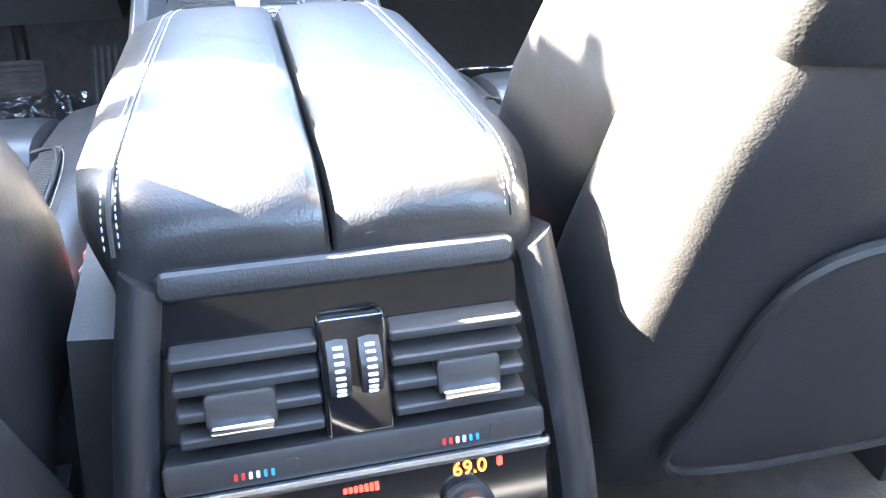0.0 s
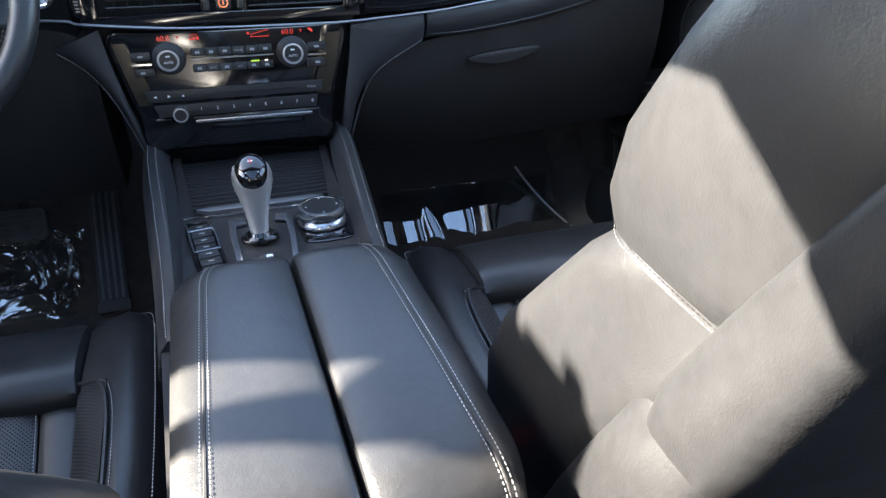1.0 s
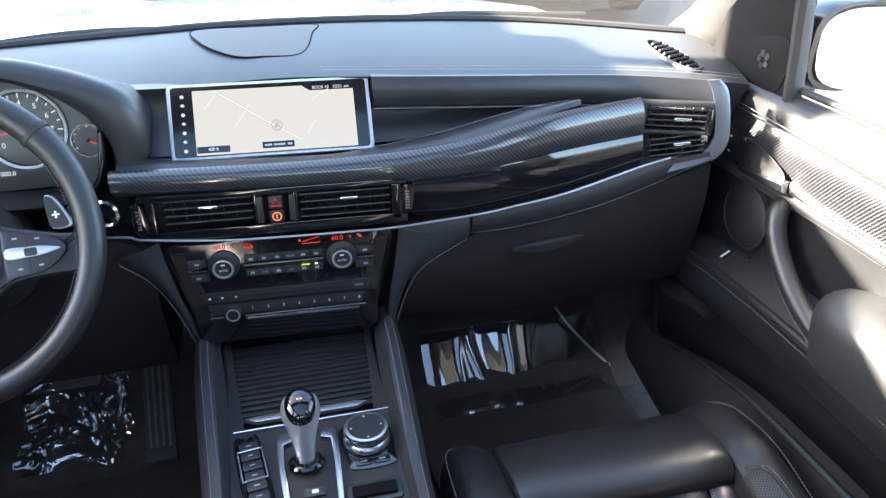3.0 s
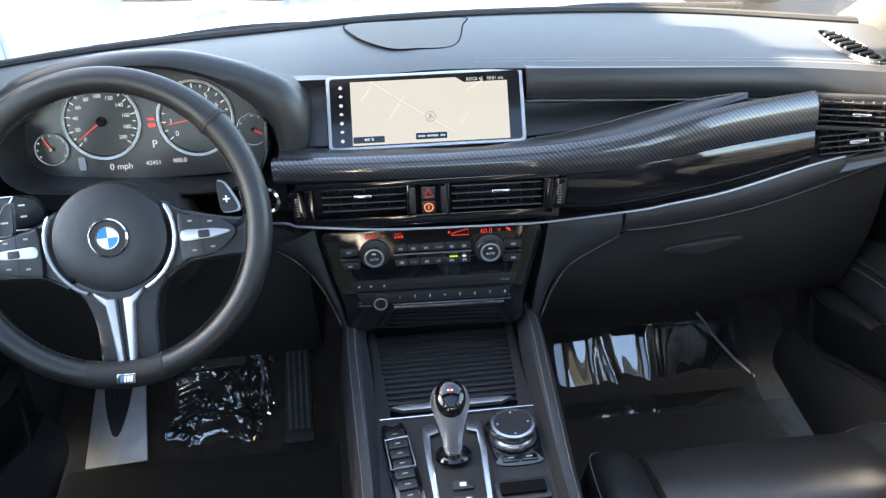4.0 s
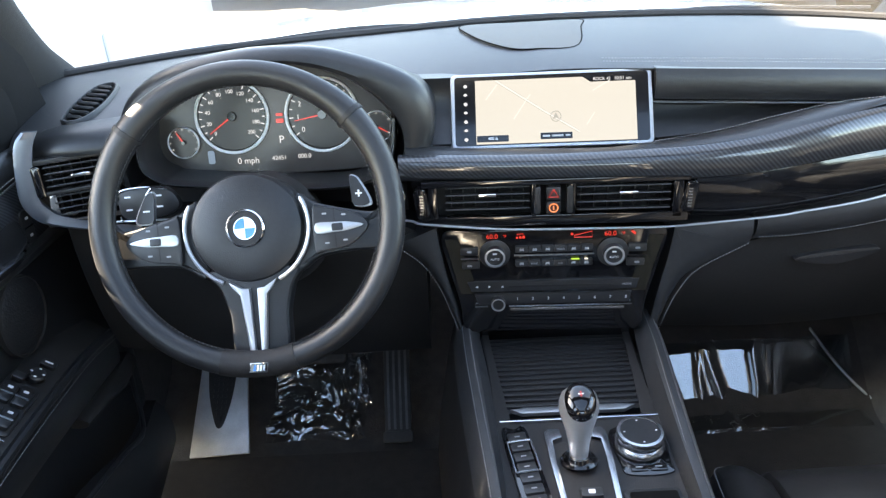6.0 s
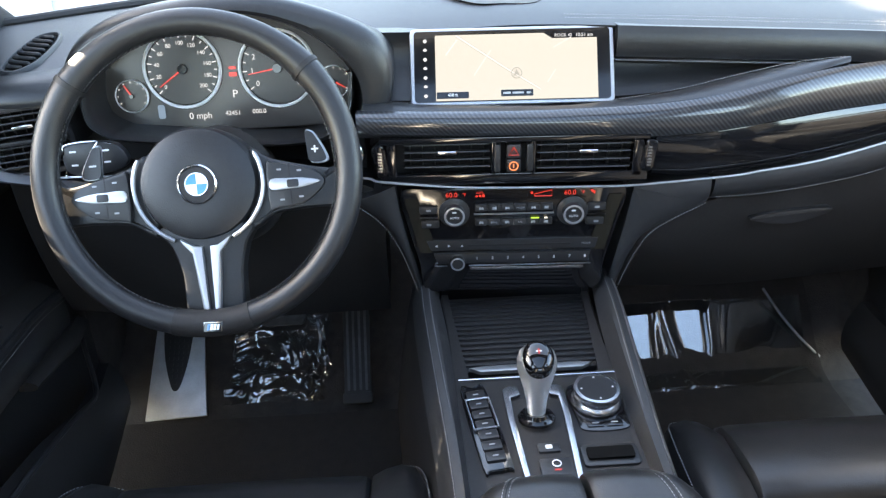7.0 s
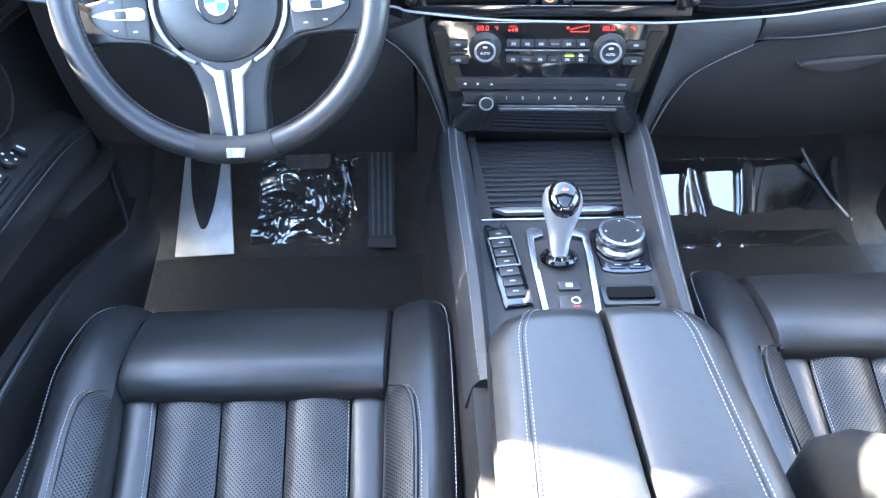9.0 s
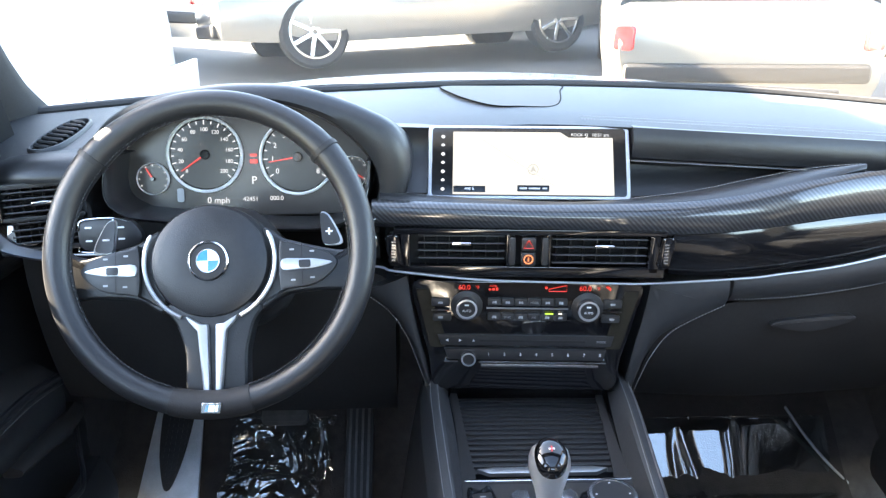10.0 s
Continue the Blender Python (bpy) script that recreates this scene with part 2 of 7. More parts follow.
_l(_ln.outputs["Value"], _mr.inputs["Value"]), _l(_mr.outputs["Result"], _n["Principled BSDF"].inputs["Emission Strength"])
AMBER = glow("amber_mark", (0.6, 1.0, 0.1), 0.0408)
ASPHALT = shader("asphalt", (0.085, 0.082, 0.076), 0.9, grain=160, bump=0.8, spots=6)
TYRE = shader("tyre", (0.02, 0.02, 0.02), 0.85)
PAINT_WHITE = shader("white_paint", (0.75, 0.75, 0.74), 0.25, coat=0.8, spread=0.03)
# pearl paint darkened in place of a dimmer light outside
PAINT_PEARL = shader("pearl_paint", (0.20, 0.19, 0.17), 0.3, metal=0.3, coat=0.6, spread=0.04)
PAINT_BLACK = shader("black_paint", (0.012, 0.012, 0.013), 0.25, coat=0.8)
PAINT_SILVER = shader("silver_paint", (0.45, 0.46, 0.48), 0.3, metal=0.5, coat=0.8, spread=0.05)
# dark paint raised to grey, with the haze over the car in its colour
PAINT_GREY = shader("grey_paint", (0.19, 0.185, 0.175), 0.3, metal=0.4, coat=0.8, spread=0.06)
PAINT_BLUE = shader("pale_blue_paint", (0.28, 0.36, 0.48), 0.3, metal=0.3, coat=0.8, spread=0.05)
CAR_GLASS = shader("car_glass", (0.02, 0.025, 0.03), 0.05, coat=0.5)
LAMP_RED = shader("tail_lamp", (0.5, 0.02, 0.02), 0.15, coat=0.6)
LAMP_CLEAR = shader("head_lamp", (0.6, 0.62, 0.65), 0.1, metal=0.6)


# ---- mesh helpers ----
def part(name, bm, material, parent=None, label="", smooth=True):
    """Link a bmesh as one mesh object under its parent, with hard edges kept hard."""
    bmesh.ops.recalc_face_normals(bm, faces=bm.faces)
    for f in bm.faces:
        f.smooth = smooth
    for ed in bm.edges:
        if len(ed.link_faces) == 2 and ed.calc_face_angle(0) > 0.62:
            ed.smooth = False
    me = bpy.data.meshes.new(name)
    bm.to_mesh(me)
    bm.free()
    me.materials.append(material)
    ob = new(name, me)
    if parent:
        ob.parent = parent
        ob.matrix_parent_inverse = parent.matrix_world.inverted()
    if label:
        ob["label"] = label
    return ob


def thing(name, at, label, category, group="", kind=""):
    ob = new(name)
    ob.empty_display_size = 0.05
    ob.location = at
    ob.matrix_world = Matrix.Translation(at)
    return tagged(ob, label, category, group, kind)


def curve(points, n=24, closed=False):
    """Catmull-Rom through 3D points, n samples even in parameter."""
    p = [Vector(q) for q in points]
    k = len(p)
    spans = k if closed else k - 1
    out = []
    for i in range(n):
        u = i * spans / (n if closed else n - 1)
        j = min(int(u), spans - 1)
        f = u - j
        g = (lambda q: p[q % k]) if closed else (lambda q: p[max(0, min(k - 1, q))])
        a0, a1, a2, a3 = g(j - 1), g(j), g(j + 1), g(j + 2)
        if not closed:
            if j == 0:
                a0 = a1 * 2 - a2
            if j + 2 > k - 1:
                a3 = a2 * 2 - a1
        out.append(0.5 * (2 * a1 + (a2 - a0) * f + (2 * a0 - 5 * a1 + 4 * a2 - a3) * f * f + (3 * a1 - a0 - 3 * a2 + a3) * f ** 3))
    return out


def even(points, step):
    """The same line, resampled at an even step along its length."""
    out, left = [points[0].copy()], step
    for q, r in zip(points, points[1:]):
        d = (r - q).length
        while left <= d:
            out.append(q.lerp(r, left / d if d else 0))
            left += step
        left -= d
    return out


def skin(rings, closed=True, cap=True, bm=None):
    """Faces between successive rings of points."""
    bm = bm or bmesh.new()
    vs = [[bm.verts.new(v) for v in r] for r in rings]
    k = len(vs[0])
    for r0, r1 in zip(vs, vs[1:]):
        for i in range(k if closed else k - 1):
            j = (i + 1) % k
            bm.faces.new((r0[i], r0[j], r1[j], r1[i]))
    if cap and closed:
        bm.faces.new(vs[0][::-1])
        bm.faces.new(vs[-1])
    return bm


def strip(lo, hi, bulge=0.0, out=(0, -1, 0), n=6, thick=0.015, m=26, shape=None):
    """A solid band between two lines, bulging along out, with a back face."""
    o = Vector(out).normalized()
    lo, hi = curve(lo, m), curve(hi, m)
    rings = []
    for a_, b_ in zip(lo, hi):
        front = []
        for i in range(n + 1):
            u = i / n
            w = shape(u) if shape else math.sin(math.pi * u) ** 0.75 if 0 < u < 1 else 0
            front.append(a_.lerp(b_, u) + o * bulge * w)
        rings.append(front + [b_ - o * thick, a_ - o * thick])
    return skin(rings)


def rbox(c, s, r=0.003, seg=2, m=None):
    """A box of size s at c with rounded edges, turned by m if given."""
    bm = bmesh.new()
    bmesh.ops.create_cube(bm, size=1, matrix=Matrix.Diagonal((*s, 1)))
    if r > 0:
        bmesh.ops.bevel(bm, geom=bm.edges[:], offset=min(r, 0.49 * min(s)), segments=seg, profile=0.6, affect="EDGES")
    bmesh.ops.transform(bm, matrix=Matrix.Translation(c) @ (m.to_4x4() if m else Matrix()), verts=bm.verts)
    return bm


def plane_at(origin, normal, up=(0, 0, 1)):
    """A frame whose z is the normal, whose y is up and whose x runs to the right of a viewer who faces it."""
    z = Vector(normal).normalized()
    x = Vector(up).cross(z).normalized()
    y = z.cross(x)
    m = Matrix((x, y, z)).transposed().to_4x4()
    m.translation = origin
    return m


def prism(poly, depth, m, bevel=0.0, seg=2):
    """A flat shape in the frame's xy plane, its front at z = 0 and its back at z = -depth."""
    bm = bmesh.new()
    f = [bm.verts.new((x, y, 0)) for x, y in poly]
    b = [bm.verts.new((x, y, -depth)) for x, y in poly]
    top = bm.faces.new(f)
    bm.faces.new(b[::-1])
    k = len(poly)
    for i in range(k):
        bm.faces.new((f[i], b[i], b[(i + 1) % k], f[(i + 1) % k]))
    if bevel:
        bmesh.ops.recalc_face_normals(bm, faces=bm.faces)
        bmesh.ops.bevel(bm, geom=list(top.edges), offset=bevel, segments=seg, profile=0.6, affect="EDGES")
    bmesh.ops.transform(bm, matrix=m, verts=bm.verts)
    return bm


def rounded(w, h, r, k=5, cx=0, cy=0):
    """A rectangle with rounded corners, as a list of points."""
    pts = []
    for sx, sy, a0 in ((1, 1, 0), (-1, 1, 90), (-1, -1, 180), (1, -1, 270)):
        for i in range(k + 1):
            t = radians(a0 + 90 * i / k)
            pts.append((cx + sx * (w / 2 - r) + r * math.cos(t), cy + sy * (h / 2 - r) + r * math.sin(t)))
    return pts


def soft_poly(pts, n=6):
    """Closed flat outline, smoothed through its points."""
    return [(v.x, v.y) for v in curve([(x, y, 0) for x, y in pts], len(pts) * n, closed=True)]


def lathe(profile, m, seg=32):
    """Turn (radius, height) pairs about the frame's z axis."""
    rings = []
    for r, h in profile:
        rings.append([m @ Vector((max(r, 1e-5) * math.cos(2 * math.pi * i / seg), max(r, 1e-5) * math.sin(2 * math.pi * i / seg), h)) for i in range(seg)])
    if profile[0][0] > 1e-3 and profile[-1][0] > 1e-3:
        rings.append(rings[0])
        bm = skin(rings, cap=False)
        bmesh.ops.remove_doubles(bm, verts=bm.verts, dist=1e-6)
        return bm
    return skin(rings)


def tube(points, r, seg=8, closed=False, flat=1.0, upv=(0, 0, 1)):
    """A round or flattened rod along a line; r may be a number or one per point."""
    rings, k = [], len(points)
    for i, p in enumerate(points):
        nx, pv = points[(i + 1) % k] if closed else points[min(i + 1, k - 1)], points[i - 1] if closed else points[max(i - 1, 0)]
        d = (nx - pv).normalized()
        s = d.cross(Vector(upv))
        s = s.normalized() if s.length > 1e-4 else d.orthogonal().normalized()
        u = s.cross(d)
        rad = r[i] if isinstance(r, (list, tuple)) else r
        rings.append([p + s * rad * math.cos(2 * math.pi * j / seg) + u * rad * flat * math.sin(2 * math.pi * j / seg) for j in range(seg)])
    if closed:
        rings.append(rings[0])
        bm = skin(rings, cap=False)
        bmesh.ops.remove_doubles(bm, verts=bm.verts, dist=1e-6)
        return bm
    return skin(rings)


def sewn(points, pitch=0.0046, r=0.00045, fill=0.62, lift=(0, 0, 0)):
    """A run of single stitches along a line, joined into one mesh."""
    pts = even(points, pitch)
    verts, faces = [], []
    for p, q in zip(pts, pts[1:]):
        d = (q - p) * fill
        if d.length < 1e-6:
            continue
        s = d.cross(Vector((0.31, 0.52, 0.8))).normalized()
        u = s.cross(d).normalized()
        k = len(verts)
        for w, rr in ((p, 0.6), (p + d * 0.5, 1.15), (p + d, 0.6)):
            for sx, sy in ((1, 0), (0, 1), (-1, 0), (0, -1)):
                verts.append(w + (s * sx + u * sy) * r * rr + Vector(lift))
        for g in (0, 4):
            for i in range(4):
                j = (i + 1) % 4
                faces.append((k + g + i, k + g + j, k + g + 4 + j, k + g + 4 + i))
        faces += [(k + 3, k + 2, k + 1, k), (k + 8, k + 9, k + 10, k + 11)]
    me = bpy.data.meshes.new("stitching")
    me.from_pydata([tuple(v) for v in verts], [], faces)
    bm = bmesh.new()
    bm.from_mesh(me)
    bpy.data.meshes.remove(me)
    return bm


def lettering(text, size, m, material, parent, name="lettering", align="CENTER"):
    cu = bpy.data.curves.new(name, "FONT")
    cu.body, cu.size, cu.align_x, cu.align_y, cu.extrude = text, size, align, "CENTER", 0.0002
    tmp = bpy.data.objects.new(name, cu)
    scene.collection.objects.link(tmp)
    bpy.context.view_layer.update()
    me = bpy.data.meshes.new_from_object(tmp.evaluated_get(bpy.context.evaluated_depsgraph_get()))
    bpy.data.objects.remove(tmp)
    bm = bmesh.new()
    bm.from_mesh(me)
    bpy.data.meshes.remove(me)
    bmesh.ops.transform(bm, matrix=m, verts=bm.verts)
    return part(name, bm, material, parent, smooth=False)


def joined(*bms):
    """Several bmeshes of one part put into one."""
    out = bmesh.new()
    for b in bms:
        me = bpy.data.meshes.new("t")
        b.to_mesh(me)
        b.free()
        out.from_mesh(me)
        bpy.data.meshes.remove(me)
    return out


def move(m, x, y, z=0.0):
    return m @ Matrix.Translation((x, y, z))


# ---- the setting: lot, cabin shell, glass ----
def structure(name, bm, material, label, category="", smooth=True):
    return tagged(part(name, bm, material, None, label, smooth), label, category or name, kind="structure")


SLOPE = math.tan(radians(4.2))


def lot_z(y):
    return -0.42 + SLOPE * y


g = bmesh.new()
bmesh.ops.create_grid(g, x_segments=40, y_segments=40, size=150)
for v in g.verts:
    v.co.z = lot_z(v.co.y)
structure("ground", g, ASPHALT, "sunlit pale asphalt of a dealer's parking lot", "ground")

# floor pan with footwells that rise to the firewall, tunnel and sills
fl = bmesh.new()
rows = [(-2.0, 0.02), (-1.0, 0.02), (-0.6, 0.03), (0.0, 0.03), (0.16, 0.032), (0.22, 0.035), (0.30, 0.072), (0.40, 0.12), (0.50, 0.24), (0.58, 0.34), (0.62, 0.60), (0.62, 0.78)]


def rise(x, y):
    # raises the passenger's floor to carry a film tilted for the camera's reflection
    return float(np.interp(y, [0.25, 0.34, 0.42, 0.50, 0.60], [0.0, 0.05, 0.06, 0.04, 0.0])) if x > 0.1 else 0.0


skin([[Vector((x, y, z + rise(x, y))) for x in (-0.80, -0.6, -0.4, -0.2, 0, 0.2, 0.4, 0.6, 0.80)] + [Vector((x, y + 0.02, z - 0.06)) for x in (0.80, -0.80)] for y, z in rows], bm=fl)
structure("floor", fl, CARPET, "black carpeted car floor rising to the footwell bulkhead", "floor")

def roof_row(y, z, x0, x1):
    xs = [x0 + (x1 - x0) * i / 4 for i in range(5)]
    return [Vector((x, y, z - 0.045 * (x / 0.62) ** 2)) for x in xs] + [Vector((x, y, z + 0.05 - 0.035 * (x / 0.62) ** 2)) for x in xs[::-1]]


for nm, ys_, x0, x1 in (("front", ((-0.28, 1.265), (-0.36, 1.28), (-0.44, 1.285)), -0.64, 0.64), ("left", ((-0.44, 1.285), (-1.0, 1.295), (-1.55, 1.27)), -0.64, -0.46), ("right", ((-0.44, 1.285), (-1.0, 1.295), (-1.55, 1.27)), 0.46, 0.64), ("rear", ((-1.55, 1.27), (-2.1, 1.22)), -0.64, 0.64)):
    structure("ceiling_" + nm, skin([roof_row(y, z, x0, x1) for y, z in ys_]), HEADLINER, "dark cloth headliner of the car roof", "ceiling")
# unseen glass opening, added to brighten the seats from above
structure("window_roof_fill", skin([[Vector((x, y, z)) for x in (-0.47, 0, 0.47)] for y, z in ((-0.43, 1.31), (-1.0, 1.32), (-1.56, 1.29))], closed=False), glass("roof_glass", (0.45, 0.47, 0.48)), "tinted glass panel added in the roof to let light in", "window")
tail = skin([[Vector((x, y, z)) for x in (-0.78, 0, 0.78)] + [Vector((x, y - 0.05, z)) for x in (0.78, 0, -0.78)] for y, z in ((-2.15, 0.0), (-2.15, 0.5), (-2.1, 0.85))])
structure("wall_rear", tail, HEADLINER, "dark trimmed rear end of the cabin", "wall")

shield = skin([[Vector((x * w, y - 0.10 * x * x, z - 0.03 * x * x)) for x in [i / 8 - 1 for i in range(17)]] for y, z, w in ((0.56, 0.80, 0.90), (0.36, 0.95, 0.84), (0.14, 1.08, 0.76), (-0.10, 1.19, 0.69), (-0.30, 1.27, 0.62))], closed=False)
ws = structure("windshield", shield, SCREEN_PANE, "clear curved windscreen of the car", "windshield")
ws.visible_shadow = False

for side, nm in ((-1, "left"), (1, "right")):
    ap = curve([(side * 0.90, 0.42, 0.74), (side * 0.855, 0.27, 0.85), (side * 0.795, 0.10, 0.98), (side * 0.715, -0.10, 1.13), (side * 0.64, -0.32, 1.245)], 14)
    structure("trim_pillar_" + nm, tube(ap, [0.085, 0.075, 0.066, 0.060, 0.055, 0.052, 0.05, 0.05, 0.05, 0.05, 0.05, 0.05, 0.05, 0.05], 14, flat=0.55, upv=(side * 0.9, 0.25, 0.35)), PILLAR, "cloth-covered windscreen pillar of the car", "pillar")
    structure("wall_pillar_" + nm, strip([(side * 0.80, -0.74, 0.70), (side * 0.76, -0.755, 0.95), (side * 0.705, -0.735, 1.10), (side * 0.68, -0.70, 1.19), (side * 0.665, -0.64, 1.24), (side * 0.655, -0.56, 1.285)], [(side * 0.80, -0.90, 0.70), (side * 0.76, -0.92, 0.95), (side * 0.705, -0.93, 1.10), (side * 0.68, -0.935, 1.19), (side * 0.665, -0.94, 1.24), (side * 0.655, -0.94, 1.29)], 0.02, (-side, 0, 0), thick=0.05), PILLAR, "cloth-covered door pillar behind the front seat", "pillar")
    structure("wall_side_" + nm, strip([(side * 0.80, -0.82, 0.0), (side * 0.80, -1.4, 0.0), (side * 0.80, -2.1, 0.0)], [(side * 0.79, -0.82, 0.82), (side * 0.79, -1.4, 0.84), (side * 0.78, -2.1, 0.88)], 0.01, (-side, 0, 0), thick=0.05), PLASTIC, "black trimmed rear door of the car", "wall")
    sg = skin([[Vector((side * x, y, z)) for y in (-0.93, -1.4, -2.0)] for x, z in ((0.79, 0.83), (0.74, 1.05), (0.66, 1.23))], closed=False)
    # pane kept almost clear so that more light fills the rear
    rg = structure("window_rear_" + nm, sg, glass("rear_glass_" + nm, (0.88, 0.90, 0.90)), "nearly clear rear side window that lets fill light in", "window")
    rg.visible_shadow = False
    structure("trim_roof_rail_" + nm, tube(curve([(side * 0.645, -0.25, 1.275), (side * 0.655, -0.5, 1.305), (side * 0.655, -0.8, 1.30), (side * 0.66, -1.4, 1.285), (side * 0.66, -2.1, 1.21)], 10), 0.045, 10), HEADLINER, "dark roof rail above the side windows", "trim")


# ---- dashboard ----
def mk(*p):
    return [Vector(q) for q in p]


dash = thing("dashboard", (0, 0.2, 0.3), "black leather dashboard with carbon fibre trim and silver vents", "dashboard")
# upper pad, crowned, from the windscreen to its stitched front edge
back = curve([(-0.86, 0.36, 0.80), (-0.58, 0.45, 0.815), (-0.25, 0.475, 0.828), (0.0, 0.485, 0.834), (0.3, 0.478, 0.830), (0.55, 0.455, 0.818), (0.84, 0.36, 0.80)], 41)
front = curve([(-0.77, 0.03, 0.775), (-0.70, 0.04, 0.785), (-0.60, 0.10, 0.79), (-0.40, 0.16, 0.80), (-0.18, 0.13, 0.815), (0.0, 0.125, 0.825), (0.16, 0.10, 0.824), (0.35, 0.095, 0.814), (0.55, 0.084, 0.803), (0.66, 0.060, 0.797), (0.76, 0.030, 0.788)], 41)
rings = []
for f_, b_ in zip(front, back):
    row = [f_ + Vector((0, 0.006, -0.008))]
    for i in range(11):
        u = i / 10
        row.append(f_.lerp(b_, u) + Vector((0, 0, 0.012 * math.sin(math.pi * u) ** 0.7)))
    row += [b_ + Vector((0, 0.01, -0.08)), f_ + Vector((0, 0.05, -0.09))]
    rings.append(row)
part("upper_pad", skin(rings), PAD, dash, "black stitched leather upper pad")
part("stitching", sewn([v + Vector((0, 0.012, 0.0075)) for v in front[22:]]), THREAD, dash)
part("stitching", sewn([v + Vector((0, 0.020, 0.0105)) for v in front[22:]]), THREAD, dash)
# dark gasket along the glass
part("gasket", tube([v + Vector((0, 0.006, 0.004)) for v in back], 0.008, 8), RUBBER, dash, "black rubber seal along the windscreen")
# speaker cover on top of the pad
def pad_z(x, y):
    f_ = min(front, key=lambda v: abs(v.x - x))
    b_ = min(back, key=lambda v: abs(v.x - x))
    u = max(0.0, min(1.0, (y - f_.y) / (b_.y - f_.y)))
    return f_.z + (b_.z - f_.z) * u + 0.012 * math.sin(math.pi * u) ** 0.7


spk_line = [(v[0], 0.335 + v[1]) for v in soft_poly([(-0.115, 0.105), (0, 0.112), (0.10, 0.106), (0.088, 0.02), (0.060, -0.11), (0.0, -0.118), (-0.05, -0.105), (-0.10, -0.02)])]
spk = skin([[Vector((x * k, 0.335 + (y - 0.335) * k, pad_z(0.0, 0.335 + (y - 0.335) * k) + h)) for x, y in spk_line] for k, h in ((1.0, -0.005), (1.0, 0.0002), (0.997, 0.0007), (0.988, 0.0009), (0.975, 0.0009), (0.8, 0.0009), (0.6, 0.0009), (0.4, 0.0009), (0.2, 0.0009), (0.03, 0.0009))])
sc_ = part("speaker_cover", spk, PAD_GRILLE, dash, "perforated pale grey speaker cover in the dashboard top")
part("gap", tube([Vector((x * 1.008, 0.335 + (y - 0.335) * 1.008, pad_z(0.0, 0.335 + (y - 0.335) * 1.008) + 0.0004)) for x, y in spk_line], 0.0013, 6, closed=True), SLOT, sc_, "dark gap round the speaker cover")
# passenger band under the stitching, thin bright line, hollow and lower ledge
part("front_band", strip([(0.15, 0.092, 0.782), (0.33, 0.088, 0.772), (0.55, 0.080, 0.760), (0.66, 0.045, 0.754), (0.715, 0.020, 0.751)], [(0.15, 0.094, 0.826), (0.33, 0.090, 0.816), (0.55, 0.084, 0.804), (0.66, 0.060, 0.797), (0.715, 0.040, 0.794)], 0.006, thick=0.03), LEATHER, dash)
part("bright_line", strip([(0.15, 0.090, 0.777), (0.33, 0.086, 0.767), (0.55, 0.078, 0.755), (0.66, 0.042, 0.750), (0.70, 0.022, 0.748)], [(0.15, 0.090, 0.7788), (0.33, 0.086, 0.7688), (0.55, 0.078, 0.7568), (0.66, 0.042, 0.7518), (0.70, 0.022, 0.7498)], 0.001, n=3, thick=0.01), BRUSHED, dash, "thin satin metal line")
part("recess", strip([(-0.20, 0.08, 0.735), (0.15, 0.085, 0.725), (0.35, 0.08, 0.745), (0.55, 0.08, 0.745), (0.69, 0.08, 0.74)], [(-0.20, 0.125, 0.822), (0.0, 0.12, 0.815), (0.15, 0.11, 0.776), (0.35, 0.105, 0.767), (0.55, 0.10, 0.755), (0.69, 0.10, 0.748)], -0.02, thick=0.03), LEATHER, dash)
ledge_hi = [(-0.215, 0.065, 0.742), (-0.14, 0.060, 0.733), (0.06, 0.055, 0.722), (0.15, 0.052, 0.730), (0.23, 0.052, 0.740), (0.31, 0.056, 0.755), (0.39, 0.050, 0.772), (0.46, 0.034, 0.783)]
part("ledge", strip([(-0.215, 0.018, 0.742), (-0.10, 0.012, 0.738), (0.02, 0.006, 0.736), (0.14, 0.0, 0.739), (0.22, 0.0, 0.743), (0.30, 0.0, 0.753), (0.38, 0.006, 0.768), (0.46, 0.022, 0.781)], ledge_hi, 0.006, (0, -0.5, 0.86), thick=0.03), LEATHER, dash, "stitched leather ledge below the display")
part("stitching", sewn([v + Vector((0, -0.005, 0.0040)) for v in curve(ledge_hi, 40)]), THREAD, dash)
# carbon band that sweeps from the middle to the passenger vent
c_hi = [(-0.225, 0.020, 0.742), (-0.10, 0.010, 0.739), (0.016, 0.004, 0.737), (0.134, -0.004, 0.740), (0.212, -0.006, 0.744), (0.288, -0.004, 0.753), (0.363, 0.0, 0.768), (0.438, 0.006, 0.779), (0.558, 0.018, 0.786)]
c_lo = [(-0.225, 0.005, 0.714), (-0.10, -0.004, 0.710), (0.054, -0.012, 0.706), (0.134, -0.018, 0.703), (0.195, -0.020, 0.701), (0.290, -0.018, 0.705), (0.366, -0.012, 0.715), (0.443, -0.004, 0.722), (0.565, 0.010, 0.728)]
part("carbon_trim", strip(c_lo, c_hi, 0.010, (0, -0.8, 0.6), n=8, thick=0.02, m=40), CARBON, dash, "glossy woven carbon fibre trim strip")
